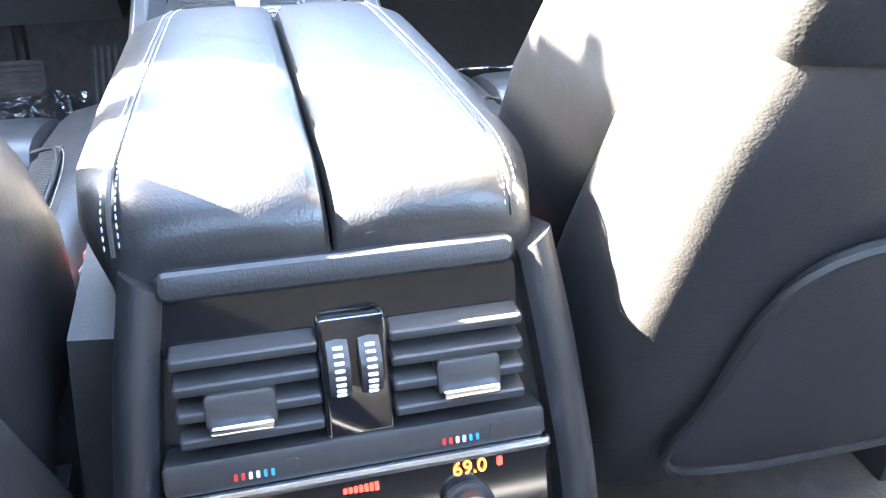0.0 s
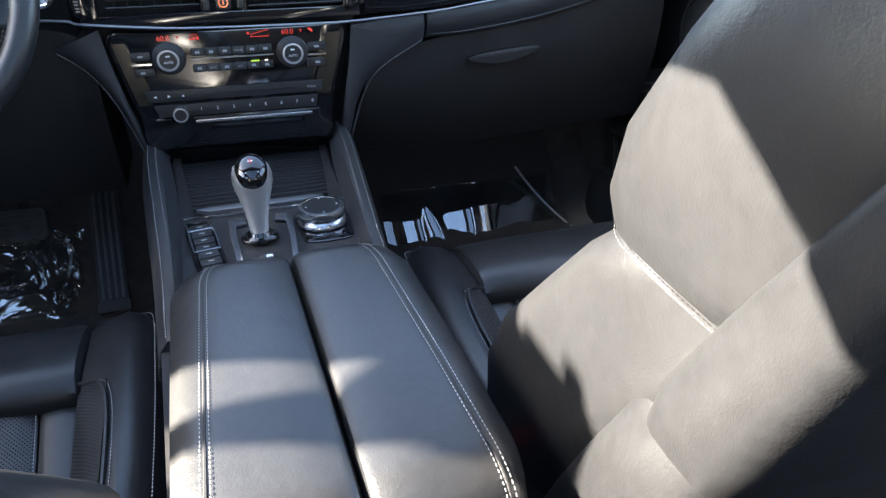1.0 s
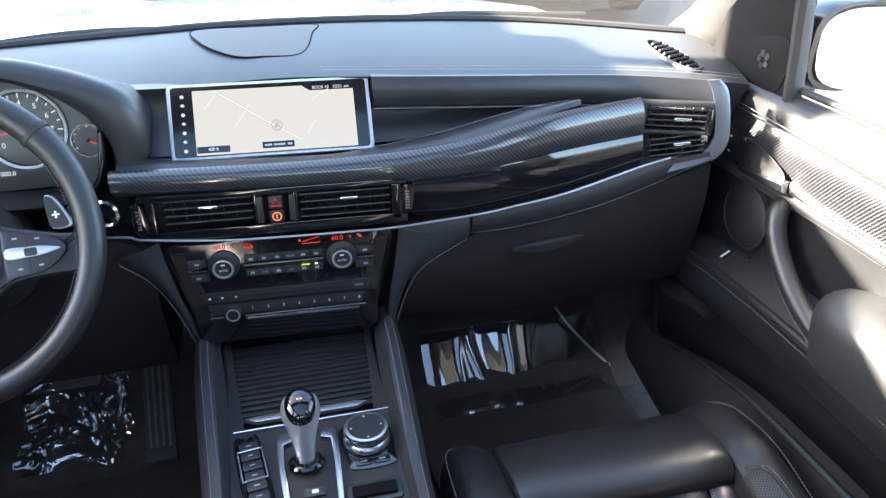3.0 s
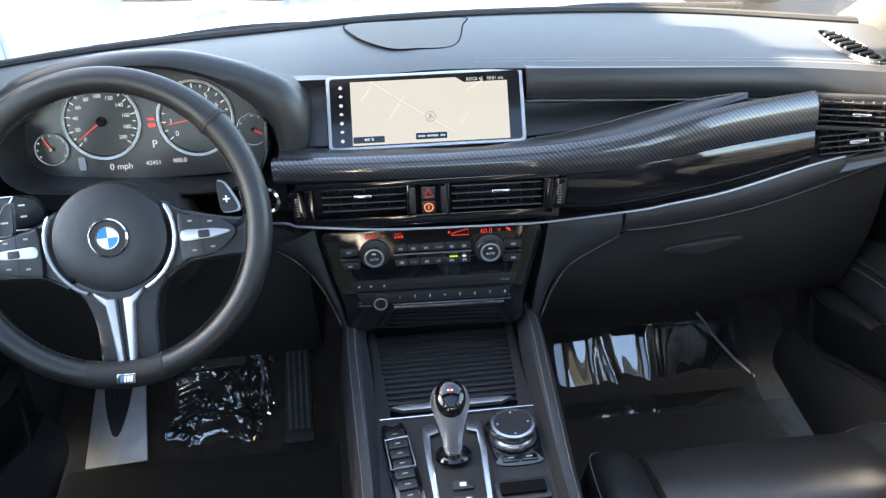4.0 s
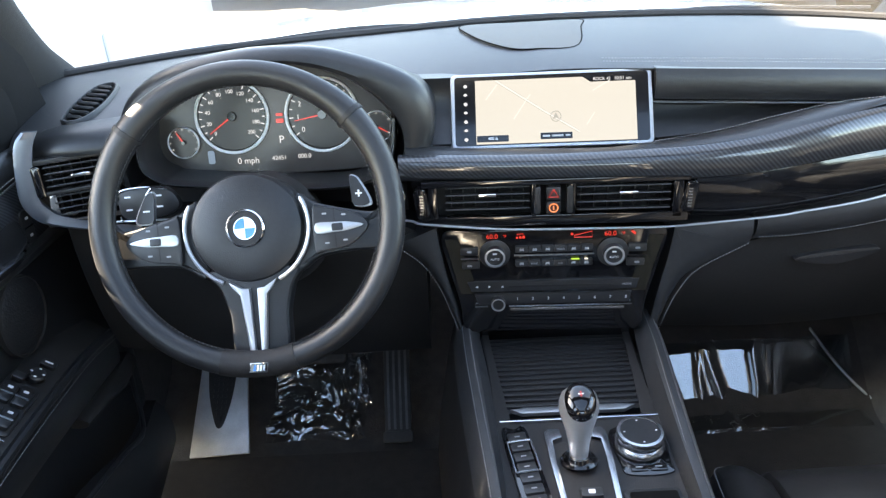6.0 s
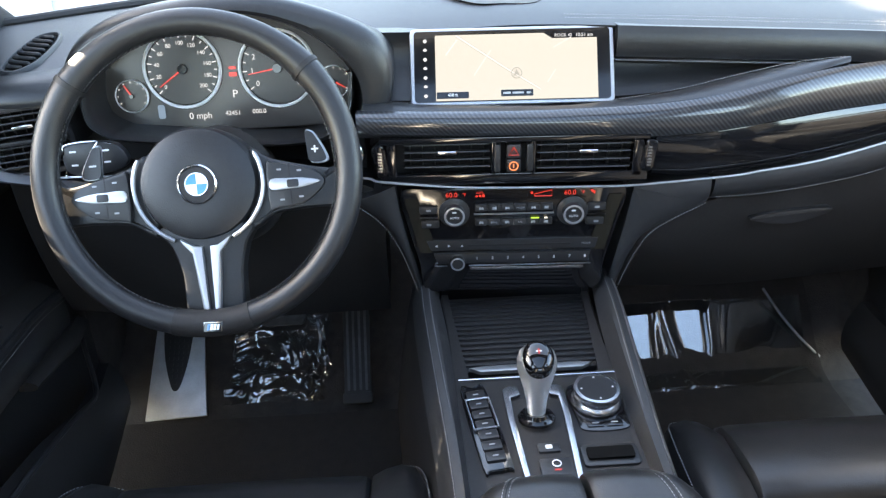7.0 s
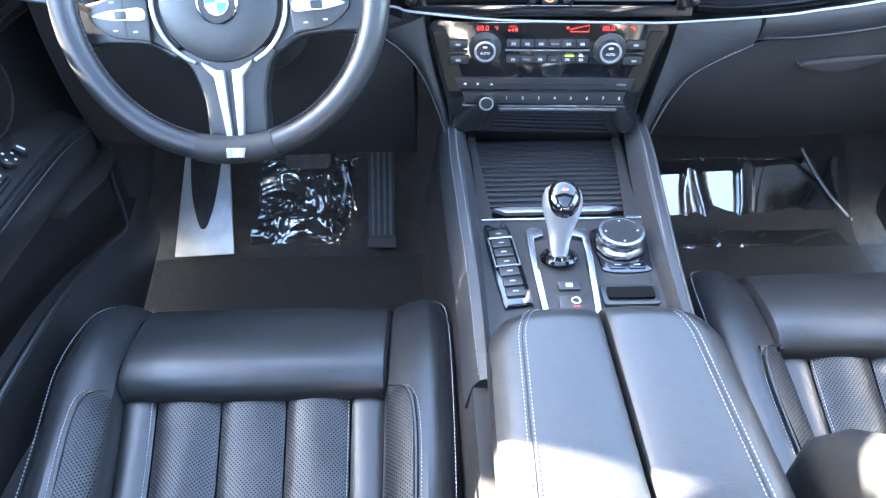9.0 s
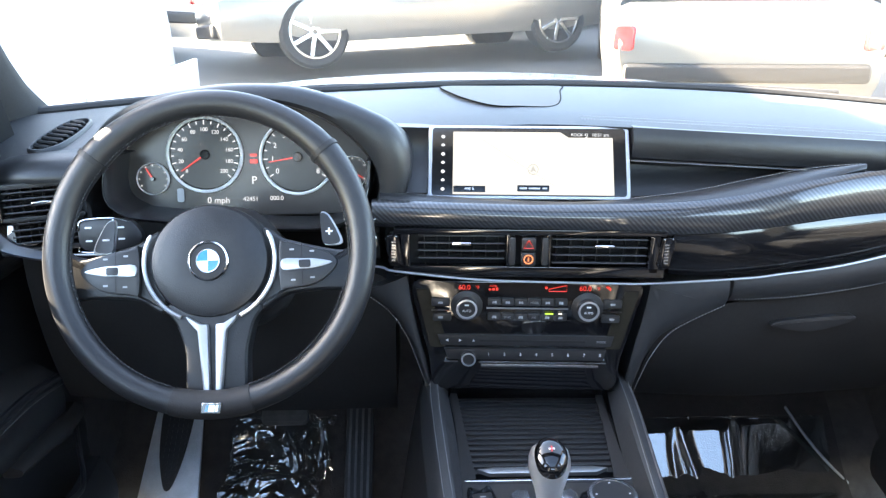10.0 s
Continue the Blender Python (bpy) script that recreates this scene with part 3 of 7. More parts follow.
# gloss black band on the passenger side
p_lo = [(0.185, -0.012, 0.640), (0.25, -0.014, 0.638), (0.34, -0.012, 0.645), (0.44, -0.006, 0.658), (0.565, 0.010, 0.679)]
p_hi = [(0.185, -0.020, 0.700), (0.25, -0.020, 0.702), (0.34, -0.016, 0.711), (0.44, -0.006, 0.721), (0.565, 0.010, 0.727)]
part("gloss_trim", strip(p_lo, p_hi, 0.006, (0, -1, 0.1), thick=0.02), PIANO, dash, "gloss black trim strip")
ch = [(-0.66, 0.01, 0.668), (-0.5, 0.02, 0.66), (-0.24, 0.0, 0.652), (-0.195, -0.006, 0.645), (-0.091, -0.014, 0.6355), (-0.01, -0.018, 0.6325), (0.10, -0.022, 0.6305), (0.16, -0.024, 0.6305), (0.29, -0.024, 0.637), (0.34, -0.022, 0.642), (0.43, -0.018, 0.653), (0.56, 0.0, 0.676), (0.62, 0.008, 0.684)]
part("chrome_strip", tube(curve(ch, 60), 0.0019, 8), BRUSHED, dash, "satin silver strip under the trim")
# knee pad below the strip
part("knee_pad", strip([(0.278, -0.004, 0.594), (0.35, -0.006, 0.597), (0.44, -0.004, 0.607), (0.53, 0.004, 0.622), (0.69, 0.03, 0.656)], [(0.278, -0.020, 0.632), (0.35, -0.018, 0.639), (0.44, -0.014, 0.651), (0.53, -0.004, 0.668), (0.69, 0.02, 0.694)], 0.007, thick=0.06), PAD, dash, "stitched leather knee roll")
part("stitching", sewn([v + Vector((0, -0.008, 0.007)) for v in curve([(0.285, -0.006, 0.594), (0.35, -0.008, 0.597), (0.44, -0.006, 0.607), (0.53, 0.002, 0.622), (0.69, 0.028, 0.656)], 40)]), THREAD, dash)
# wings that run from the knee pad down beside the climate panel
part("wing", strip([(0.145, 0.0, 0.430), (0.143, -0.004, 0.467), (0.150, -0.008, 0.522), (0.158, -0.010, 0.570), (0.164, -0.012, 0.622)], [(0.152, 0.004, 0.432), (0.160, 0.0, 0.471), (0.172, -0.004, 0.512), (0.196, -0.006, 0.548), (0.274, -0.012, 0.592)], 0.006, thick=0.05), PAD, dash, "leather wing beside the climate panel")
part("wing", strip([(0.164, -0.012, 0.622), (0.22, -0.014, 0.628), (0.274, -0.016, 0.631)], [(0.196, -0.006, 0.560), (0.24, -0.010, 0.580), (0.274, -0.012, 0.594)], 0.005, thick=0.05), PAD, dash)
part("wing", strip([(-0.142, 0.004, 0.450), (-0.150, 0.002, 0.494), (-0.162, 0.002, 0.540), (-0.172, 0.002, 0.590), (-0.178, 0.0, 0.636)], [(-0.150, 0.006, 0.452), (-0.164, 0.006, 0.494), (-0.180, 0.006, 0.540), (-0.205, 0.006, 0.582), (-0.240, 0.006, 0.612)], 0.006, thick=0.05), PAD, dash, "leather wing beside the climate panel")
for line in ([(0.154, -0.004, 0.440), (0.164, -0.006, 0.478), (0.177, -0.010, 0.516), (0.203, -0.013, 0.555), (0.274, -0.018, 0.598)], [(-0.150, 0.0, 0.452), (-0.162, -0.002, 0.494), (-0.178, -0.002, 0.540), (-0.203, -0.002, 0.582), (-0.238, -0.001, 0.612)]):
    part("stitching", sewn([v + Vector((0, -0.003, 0)) for v in curve(line, 30)]), THREAD, dash)
# dark lower body: glove box, driver's knee panel, centre block
glove = thing("glove_box", (0.45, 0.05, 0.45), "closed dark plastic glove box below the dashboard", "glove box")
part("body", strip([(0.165, 0.10, 0.385), (0.40, 0.10, 0.375), (0.74, 0.12, 0.385)], [(0.19, 0.004, 0.560), (0.30, 0.004, 0.590), (0.45, 0.006, 0.606), (0.72, 0.04, 0.650)], 0.02, thick=0.16), PLASTIC, glove)
gh = plane_at((0.41, -0.002, 0.555), (0, -1, 0.05))
part("latch", prism(soft_poly([(-0.055, -0.004), (0.0, -0.012), (0.055, 0.002), (0.06, 0.012), (0.0, 0.010), (-0.05, 0.004)]), 0.016, gh, 0.002), BUTTON, glove, "recessed release handle")
kn = strip([(-0.74, 0.12, 0.38), (-0.5, 0.10, 0.36), (-0.20, 0.10, 0.36)], [(-0.72, 0.03, 0.66), (-0.5, 0.04, 0.645), (-0.24, 0.02, 0.635), (-0.195, 0.01, 0.60)], 0.015, thick=0.16)
part("knee_panel", kn, PLASTIC, dash, "dark plastic panel under the steering column")
part("core", strip([(-0.15, 0.05, 0.40), (0.0, 0.05, 0.40), (0.15, 0.05, 0.40)], [(-0.19, 0.02, 0.70), (0.0, 0.01, 0.70), (0.18, 0.0, 0.70)], 0.0, thick=0.2), DARK, dash)
part("core", strip([(-0.70, 0.10, 0.62), (-0.45, 0.12, 0.60), (-0.22, 0.08, 0.62)], [(-0.70, 0.10, 0.77), (-0.45, 0.14, 0.70), (-0.22, 0.10, 0.73)], 0.0, thick=0.2), DARK, dash)


# vents
def vent(parent, m, w, h, slats, tab_at, taper=0.0, blades=7):
    """A vent in the frame m: a recessed box with slanting slats, thin upright blades behind and a bright tab."""
    v = part("vent", prism([(-w / 2, -h / 2), (w / 2, -h / 2 - taper), (w / 2, h / 2 + taper), (-w / 2, h / 2)], 0.004, move(m, 0, 0, -0.040)), DARK, parent, "air vent with thin black slats")
    for i in range(slats):
        y = -h / 2 + h * (i + 0.5) / slats
        b = rbox((0, 0, 0), (w - 0.003, 0.0022, 0.017), 0.0009, 2, Euler((radians(-13), 0, 0)).to_matrix())
        bmesh.ops.transform(b, matrix=move(m, 0, y, -0.011), verts=b.verts)
        part("slat", b, SLATS, v)
    for i in range(blades):
        x = -w / 2 + w * (i + 0.5) / blades
        b = rbox((0, 0, 0), (0.0016, h * 0.96, 0.014), 0.0006, 1)
        bmesh.ops.transform(b, matrix=move(m, x, 0, -0.028), verts=b.verts)
        part("blade", b, BUTTON, v)
    for tx, ty in tab_at:
        b = rbox((0, 0, 0), (0.026, 0.0052, 0.010), 0.002, 3)
        bmesh.ops.transform(b, matrix=move(m, tx, ty, 0.000), verts=b.verts)
        part("tab", b, CHROME, v, "bright adjusting tab")
    return v


STACK = (-0.055, -1, 0.05)
vl, vr = plane_at((-0.103, -0.008, 0.678), STACK), plane_at((0.087, -0.019, 0.674), STACK)
vent(dash, vl, 0.122, 0.043, 4, [(0.0, 0.008)])
vent(dash, vr, 0.132, 0.045, 4, [(0.005, 0.010)])
# gloss black surround of the middle vents: bars above, below, between and at the ends
mid = plane_at((-0.010, -0.0135, 0.676), STACK)
for x, y, w, h in ((0, 0.0265, 0.372, 0.008), (0, -0.030, 0.372, 0.015), (-0.170, -0.004, 0.013, 0.053), (0.1705, -0.004, 0.014, 0.053), (-0.0285, 0.0, 0.006, 0.048), (0.0265, 0.0, 0.006, 0.048)):
    part("vent_frame", prism(rounded(w, h, 0.002, 3), 0.014, move(mid, x, y, 0.001), 0.0012), PIANO, dash)
for sx in (-1, 1):
    fw = part("vent_wheel", prism(rounded(0.020, 0.046, 0.008), 0.02, move(mid, sx * 0.186, -0.001, 0.003) @ Euler((0, 0, radians(-sx * 8))).to_matrix().to_4x4(), 0.003), PIANO, dash, "upright vent thumbwheel")
    for k in range(7):
        part("rib", prism(rounded(0.006, 0.0022, 0.0008, 2), 0.002, move(mid, sx * 0.186, -0.014 + k * 0.0043, 0.0045)), SATIN, fw)
for x in (-0.0235, 0.0215):
    part("vent_wheel", prism(rounded(0.009, 0.040, 0.003), 0.012, move(mid, x, 0, 0.003), 0.0015), BUTTON, dash)
for y, nm in ((0.010, "hazard_button"), (-0.011, "lock_button")):
    bt = part(nm, prism(rounded(0.020, 0.019, 0.003), 0.012, move(mid, -0.001, y, 0.003), 0.0012), BUTTON, dash)
    if y > 0:
        ring = [(0.0, 0.0062), (-0.0066, -0.005), (0.0066, -0.005), (0, 0.0062)]
        part("mark", tube([move(mid, -0.001 + q[0], y + q[1], 0.0034).translation for q in ring], 0.0008, 5), RED_LIGHT, bt, "red warning triangle")
    else:
        part("mark", tube([move(mid, -0.001 + 0.006 * math.cos(t * 0.524), y + 0.006 * math.sin(t * 0.524), 0.0034).translation for t in range(13)], 0.0009, 5), glow("amber_ring", (1.0, 0.25, 0.08), 0.068), bt, "glowing ring mark")
        part("mark", prism(rounded(0.0016, 0.006, 0.0005, 2), 0.001, move(mid, -0.001, y, 0.0036)), glow("amber_bar", (1.0, 0.25, 0.08), 0.068), bt)
# passenger end vent with silver bezel
pv = plane_at((0.625, 0.012, 0.726), (-0.42, -1, 0.12))
vent(dash, move(pv, 0.0, 0.020), 0.098, 0.036, 4, [(0.008, 0.0)], 0.002)
vent(dash, move(pv, 0.004, -0.024) @ Matrix.Rotation(radians(10), 4, "Z"), 0.090, 0.036, 4, [(0.008, 0.004)], 0.002)
part("vent_frame", prism(rounded(0.10, 0.006, 0.002, 3), 0.02, move(pv, 0, -0.001, 0.001), 0.001), BUTTON, dash)
part("vent_frame", joined(prism(rounded(0.108, 0.007, 0.002, 3), 0.02, move(pv, 0, 0.044, 0.001), 0.001), prism(rounded(0.112, 0.008, 0.002, 3), 0.02, move(pv, 0.004, -0.048, 0.001) @ Matrix.Rotation(radians(15), 4, "Z"), 0.001), prism(rounded(0.008, 0.096, 0.002, 3), 0.02, move(pv, -0.054, 0, 0.001), 0.001)), BUTTON, dash)
def bezel_band(m, k, dx, dy):
    """Flat silver band that runs under the end vent and up its outer side."""
    o_ = curve([(-0.060, -0.086, 0), (0.0, -0.068, 0), (0.047, -0.052, 0), (0.071, -0.037, 0), (0.083, -0.010, 0), (0.079, 0.034, 0), (0.071, 0.068, 0), (0.058, 0.084, 0)], 30)
    i_ = curve([(-0.060, -0.074, 0), (0.0, -0.054, 0), (0.036, -0.039, 0), (0.051, -0.026, 0), (0.060, -0.006, 0), (0.057, 0.032, 0), (0.049, 0.064, 0), (0.039, 0.082, 0)], 30)
    rings_ = []
    for a_, b_ in zip(o_, i_):
        pts = [(a_, -0.008), (a_, 0.003), (a_.lerp(b_, 0.2), 0.005), (a_.lerp(b_, 0.8), 0.003), (b_, 0.003), (b_, -0.008)]
        rings_.append([m @ Vector((k * v.x + dx, v.y + dy, z_)) for v, z_ in pts])
    return skin(rings_)


part("vent_bezel", bezel_band(move(pv, 0, 0, -0.004), 1, 0.0, 0.0), VENT_BEZEL, dash, "satin silver bezel round the end vent")
# both end panels are added where only dark gaps lie beside the doors
part("end_panel", strip([(0.655, 0.085, 0.60), (0.72, 0.11, 0.61), (0.80, 0.16, 0.62)], [(0.655, 0.095, 0.792), (0.72, 0.125, 0.796), (0.80, 0.19, 0.798)], 0.006, (0.3, -1, 0), thick=0.03), LEATHER, dash, "leather panel added to fill the dark gap by the door")
part("vent_wheel", prism(rounded(0.010, 0.044, 0.004), 0.01, move(pv, 0.0495, 0.018, 0.004), 0.002), PIANO, dash)
# driver's end vent
dv = plane_at((-0.672, 0.010, 0.722), (0.40, -1, 0.12))
vent(dash, move(dv, 0.004, 0.020), 0.096, 0.036, 4, [(0.0, 0.0)])
vent(dash, move(dv, 0.006, -0.022), 0.092, 0.036, 4, [(0.012, 0.0)])
part("vent_frame", joined(prism(rounded(0.10, 0.006, 0.002, 3), 0.02, move(dv, 0.004, -0.001, 0.001), 0.001), prism(rounded(0.108, 0.007, 0.002, 3), 0.02, move(dv, 0, 0.044, 0.001), 0.001), prism(rounded(0.108, 0.007, 0.002, 3), 0.02, move(dv, 0, -0.045, 0.001), 0.001)), BUTTON, dash)
part("vent_bezel", bezel_band(dv, -1, 0.004, 0.004), VENT_BEZEL, dash, "satin silver bezel round the end vent")
part("end_panel", strip([(-0.80, 0.16, 0.62), (-0.75, 0.11, 0.61), (-0.70, 0.085, 0.60)], [(-0.80, 0.19, 0.798), (-0.75, 0.125, 0.796), (-0.70, 0.095, 0.790)], 0.006, (-0.3, -1, 0), thick=0.03), LEATHER, dash, "leather panel added to fill the dark gap by the door")
part("vent_wheel", prism(rounded(0.012, 0.044, 0.004), 0.01, move(dv, -0.051, 0.018, 0.004), 0.002), PIANO, dash)
part("front_band", strip([(-0.735, 0.02, 0.765), (-0.68, 0.01, 0.768), (-0.60, 0.02, 0.77)], [(-0.735, 0.035, 0.79), (-0.68, 0.03, 0.797), (-0.60, 0.05, 0.80)], 0.008, thick=0.05), LEATHER, dash)
# defroster slots at both ends of the pad
for sx, cx in ((-1, -0.700), (1, 0.692)):
    cy = 0.160
    gx, gy = (pad_z(cx + 0.01, cy) - pad_z(cx - 0.01, cy)) / 0.02, (pad_z(cx, cy + 0.06) - pad_z(cx, cy - 0.06)) / 0.12
    dm = plane_at((cx, cy, pad_z(cx, cy) + 0.0015), (-gx, -gy, 1), (0, 1, 0))
    oval = soft_poly([(x * sx, y) for x, y in ((-0.004, -0.080), (0.018, -0.066), (0.026, -0.016), (0.024, 0.045), (0.014, 0.078), (-0.010, 0.082), (-0.024, 0.045), (-0.028, -0.016), (-0.022, -0.060))], 4)
    dfv = part("defroster_vent", prism([(x * 0.86, y * 0.94) for x, y in oval], 0.004, move(dm, 0, 0, -0.002)), SLOT, dash, "slotted side window vent in the dashboard top")
    part("rim", skin([[dm @ Vector((x * k, y * (1 - (1 - k) * 0.45), h)) for x, y in oval] for k, h in ((1.10, -0.006), (1.06, 0.0), (1.0, 0.0024), (0.92, 0.0024), (0.86, -0.001), (0.86, -0.006))], cap=False), PAD, dfv, "raised rim of the vent")
    for k in range(8):
        y = -0.062 + k * 0.0177
        w = 0.042 - 0.014 * abs((k - 3.5) / 3.5) ** 3
        b = rbox((0, 0, 0), (w, 0.0055, 0.006), 0.0018, 2, Euler((radians(35), 0, radians(sx * 24))).to_matrix())
        bmesh.ops.transform(b, matrix=move(dm, 0, y, 0.0012), verts=b.verts)
        part("slat", b, PAD, dfv)

# climate and radio panel
STK = (-0.055, -1, 0.04)
hp = plane_at((-0.010, -0.012, 0.540), STK)
part("control_panel", prism(soft_poly([(-0.160, 0.086), (-0.10, 0.088), (0.10, 0.088), (0.160, 0.086), (0.152, 0.03), (0.138, -0.03), (0.130, -0.076), (0.08, -0.079), (-0.08, -0.079), (-0.130, -0.076), (-0.138, -0.03), (-0.152, 0.03)], 4), 0.02, hp, 0.003), PIANO, dash, "gloss black climate and radio panel")
# brownish patches painted in for warm reflections on the glossy panel
for sx in (-1, 1):
    part("reflection_patch", prism([(sx * 0.156, 0.076), (sx * 0.138, 0.076), (sx * 0.116, 0.010), (sx * 0.116, -0.012), (sx * 0.136, -0.012)][::sx], 0.002, move(hp, 0, 0, 0.0022)), REFLECTED_BROWN, dash, "brown patch painted for the reflection at the panel's end")
def knob(parent, m, r, h):
    k = part("knob", lathe([(r * 0.1, 0), (r * 1.18, 0), (r * 1.18, h * 0.25), (r, h * 0.3), (r, h * 0.85), (r * 0.93, h), (r * 0.72, h), (r * 0.68, h * 0.9), (0.0, h * 0.9)], m, 36), BUTTON, parent, "round control knob with a bright ring")
    part("ring", lathe([(r * 0.94, h * 0.92), (r * 0.99, h * 1.08), (r * 0.82, h * 1.10), (r * 0.76, h * 0.93)], m, 36), BEZEL, k)
    return k


kl, kr = move(hp, -0.0845, 0.0525, 0.002), move(hp, 0.0855, 0.0515, 0.002)
for km in (kl, kr):
    part("knob_well", lathe([(0.0, 0.0), (0.0225, 0.0), (0.0225, 0.002), (0.019, 0.0035)], km, 36), BUTTON, dash)
    k = knob(dash, km, 0.0150, 0.014)
    lettering("AUTO", 0.0046, move(km, 0, -0.003, 0.0132), PRINT, k)
    part("mark", prism(rounded(0.006, 0.0022, 0.0006, 2), 0.001, move(km, 0, 0.0055, 0.0134)), PRINT, k)
knob(dash, move(hp, -0.081, -0.026, 0.002), 0.0105, 0.012)
part("bright_line", prism(rounded(0.115, 0.0022, 0.0006, 2), 0.002, move(hp, 0.001, 0.0503, 0.0052)), BRUSHED, dash)
for row, y in ((0, 0.0590), (1, 0.0365)):
    for k in range(6):
        bt = part("button", prism(rounded(0.0182, 0.0105, 0.0015), 0.006, move(hp, -0.0455 + k * 0.0187, y, 0.0045), 0.001), BUTTON, dash)
        word = {(1, 1): "SYNC", (1, 3): "A/C", (0, 3): "MODE"}.get((row, k))
        if word:
            lettering(word, 0.0040, move(hp, -0.0455 + k * 0.0187, y, 0.0052), PRINT_DIM, bt)
        else:
            part("mark", prism(soft_poly([(-0.003, -0.002), (0.0, -0.001 - 0.0006 * (k % 2)), (0.003, -0.002), (0.0026, 0.002), (0.0, 0.0012 + 0.0006 * row), (-0.0024, 0.002)], 2), 0.0006, move(hp, -0.0455 + k * 0.0187, y, 0.0052)), PRINT_DIM, bt)
for sx, x in ((-1, -0.1215), (1, 0.1205)):
    for y in (0.0575, 0.0350):
        bt = part("button", prism(rounded(0.026, 0.0115, 0.002), 0.006, move(hp, x - sx * (0.002 if y < 0.05 else 0), y, 0.0045), 0.001), BUTTON, dash)
        part("mark", prism(rounded(0.007, 0.003, 0.001, 2), 0.0006, move(hp, x, y, 0.0052)), PRINT_DIM, bt)
    part("bright_line", prism(rounded(0.026, 0.0026, 0.0006, 2), 0.002, move(hp, x, 0.0465, 0.0052)), CHROME, dash)
part("indicator", prism(rounded(0.012, 0.002, 0.0006, 2), 0.001, move(hp, 0.032, 0.0425, 0.0052)), AMBER, dash, "small lit indicator")
part("indicator", prism(rounded(0.005, 0.002, 0.0006, 2), 0.001, move(hp, 0.0475, 0.0425, 0.0052)), glow("white_mark", (1, 1, 0.9), 0.0544), dash)
# disc slot row and number row
part("slot_bar", prism([(-0.128, 0.008), (0.124, 0.008), (0.120, -0.008), (-0.122, -0.008)], 0.006, move(hp, 0.002, 0.000, 0.0045), 0.0012), BUTTON, dash)
part("disc_slot", prism(rounded(0.150, 0.0030, 0.001, 2), 0.002, move(hp, 0.010, 0.000, 0.0052)), DARK, dash, "narrow disc slot")
for k in range(3):
    part("mark", prism([[(0.002, -0.002), (0.002, 0.002), (-0.002, 0.0)], [(-0.002, -0.002), (0.002, 0.0), (-0.002, 0.002)], [(-0.002, -0.0015), (0.002, -0.0015), (0.0, 0.0018)]][k], 0.0006, move(hp, -0.112 + k * 0.019, 0.0, 0.0052)), PRINT, dash)
lettering("MODE", 0.0046, move(hp, 0.108, 0.0, 0.0054), PRINT_DIM, dash)
part("number_bar", prism([(-0.118, 0.0085), (0.114, 0.0085), (0.110, -0.0085), (-0.112, -0.0085)], 0.006, move(hp, 0.002, -0.022, 0.0045), 0.0012), BUTTON, dash)
for k in range(8):
    lettering(str(k + 1), 0.0065, move(hp, -0.052 + k * 0.0228, -0.021, 0.0054), PRINT, dash)
part("bright_line", prism(rounded(0.182, 0.0022, 0.0006, 2), 0.002, move(hp, 0.026, -0.0335, 0.0045)), CHROME, dash)
part("bright_line", prism(rounded(0.020, 0.0022, 0.0006, 2), 0.002, move(hp, -0.106, -0.0335, 0.0045)), CHROME, dash)
part("lower_lip", prism(rounded(0.170, 0.005, 0.002, 3), 0.004, move(hp, 0.022, -0.040, 0.0035), 0.001), SATIN, dash)
# lit digits
for x in (-0.088, 0.081):
    lettering("60.0", 0.0100, move(hp, x, 0.0802, 0.0034), RED_LIGHT, dash)
    lettering("°F", 0.0062, move(hp, x + 0.0182, 0.0802, 0.0034), RED_LIGHT, dash)
for k in range(3):
    part("seat_mark", prism(rounded(0.0034, 0.0026 + 0.0008 * k, 0.0005, 2), 0.0006, move(hp, -0.052 + k * 0.0048, 0.0775 + 0.0004 * k, 0.0032)), RED_LIGHT, dash, "red air flow mark")
lettering("AUTO", 0.0036, move(hp, -0.0475, 0.0828, 0.0034), RED_LIGHT, dash)
part("fan_mark", tube([move(hp, x, y + 0.0045, 0.0034).translation for x, y in ((0.030, 0.0715), (0.055, 0.0715), (0.055, 0.0805), (0.030, 0.0745), (0.030, 0.0715))], 0.0006, 5), RED_LIGHT, dash, "red wedge-shaped fan mark")
part("fan_mark", prism(rounded(0.0036, 0.0036, 0.001, 2), 0.0006, move(hp, 0.0265, 0.0810, 0.0032)), RED_LIGHT, dash)
part("mark", prism([(-0.004, 0.003), (0.003, -0.003), (0.004, 0.001), (0.0, 0.004)], 0.0006, move(hp, 0.113, 0.0802, 0.0034)), RED_LIGHT, dash)
# tray panel under the radio
part("tray_lid", strip([(-0.138, 0.030, 0.418), (0.0, 0.028, 0.416), (0.132, 0.024, 0.414)], [(-0.140, -0.004, 0.460), (0.0, -0.010, 0.459), (0.130, -0.016, 0.457)], -0.006, (0, -0.9, 0.3), thick=0.03), PIANO, dash, "gloss black tray lid")
# start button beside the wheel
sb = plane_at((-0.236, 0.004, 0.688), (-0.2, -1, 0.1))
part("start_button", lathe([(0.0, 0), (0.019, 0), (0.019, 0.008), (0.016, 0.010), (0.013, 0.008), (0, 0.008)], sb, 32), PIANO, dash, "round start button with a bright ring")
part("ring", lathe([(0.019, 0.006), (0.0205, 0.010), (0.017, 0.0115), (0.015, 0.010)], sb, 32), CHROME, dash)

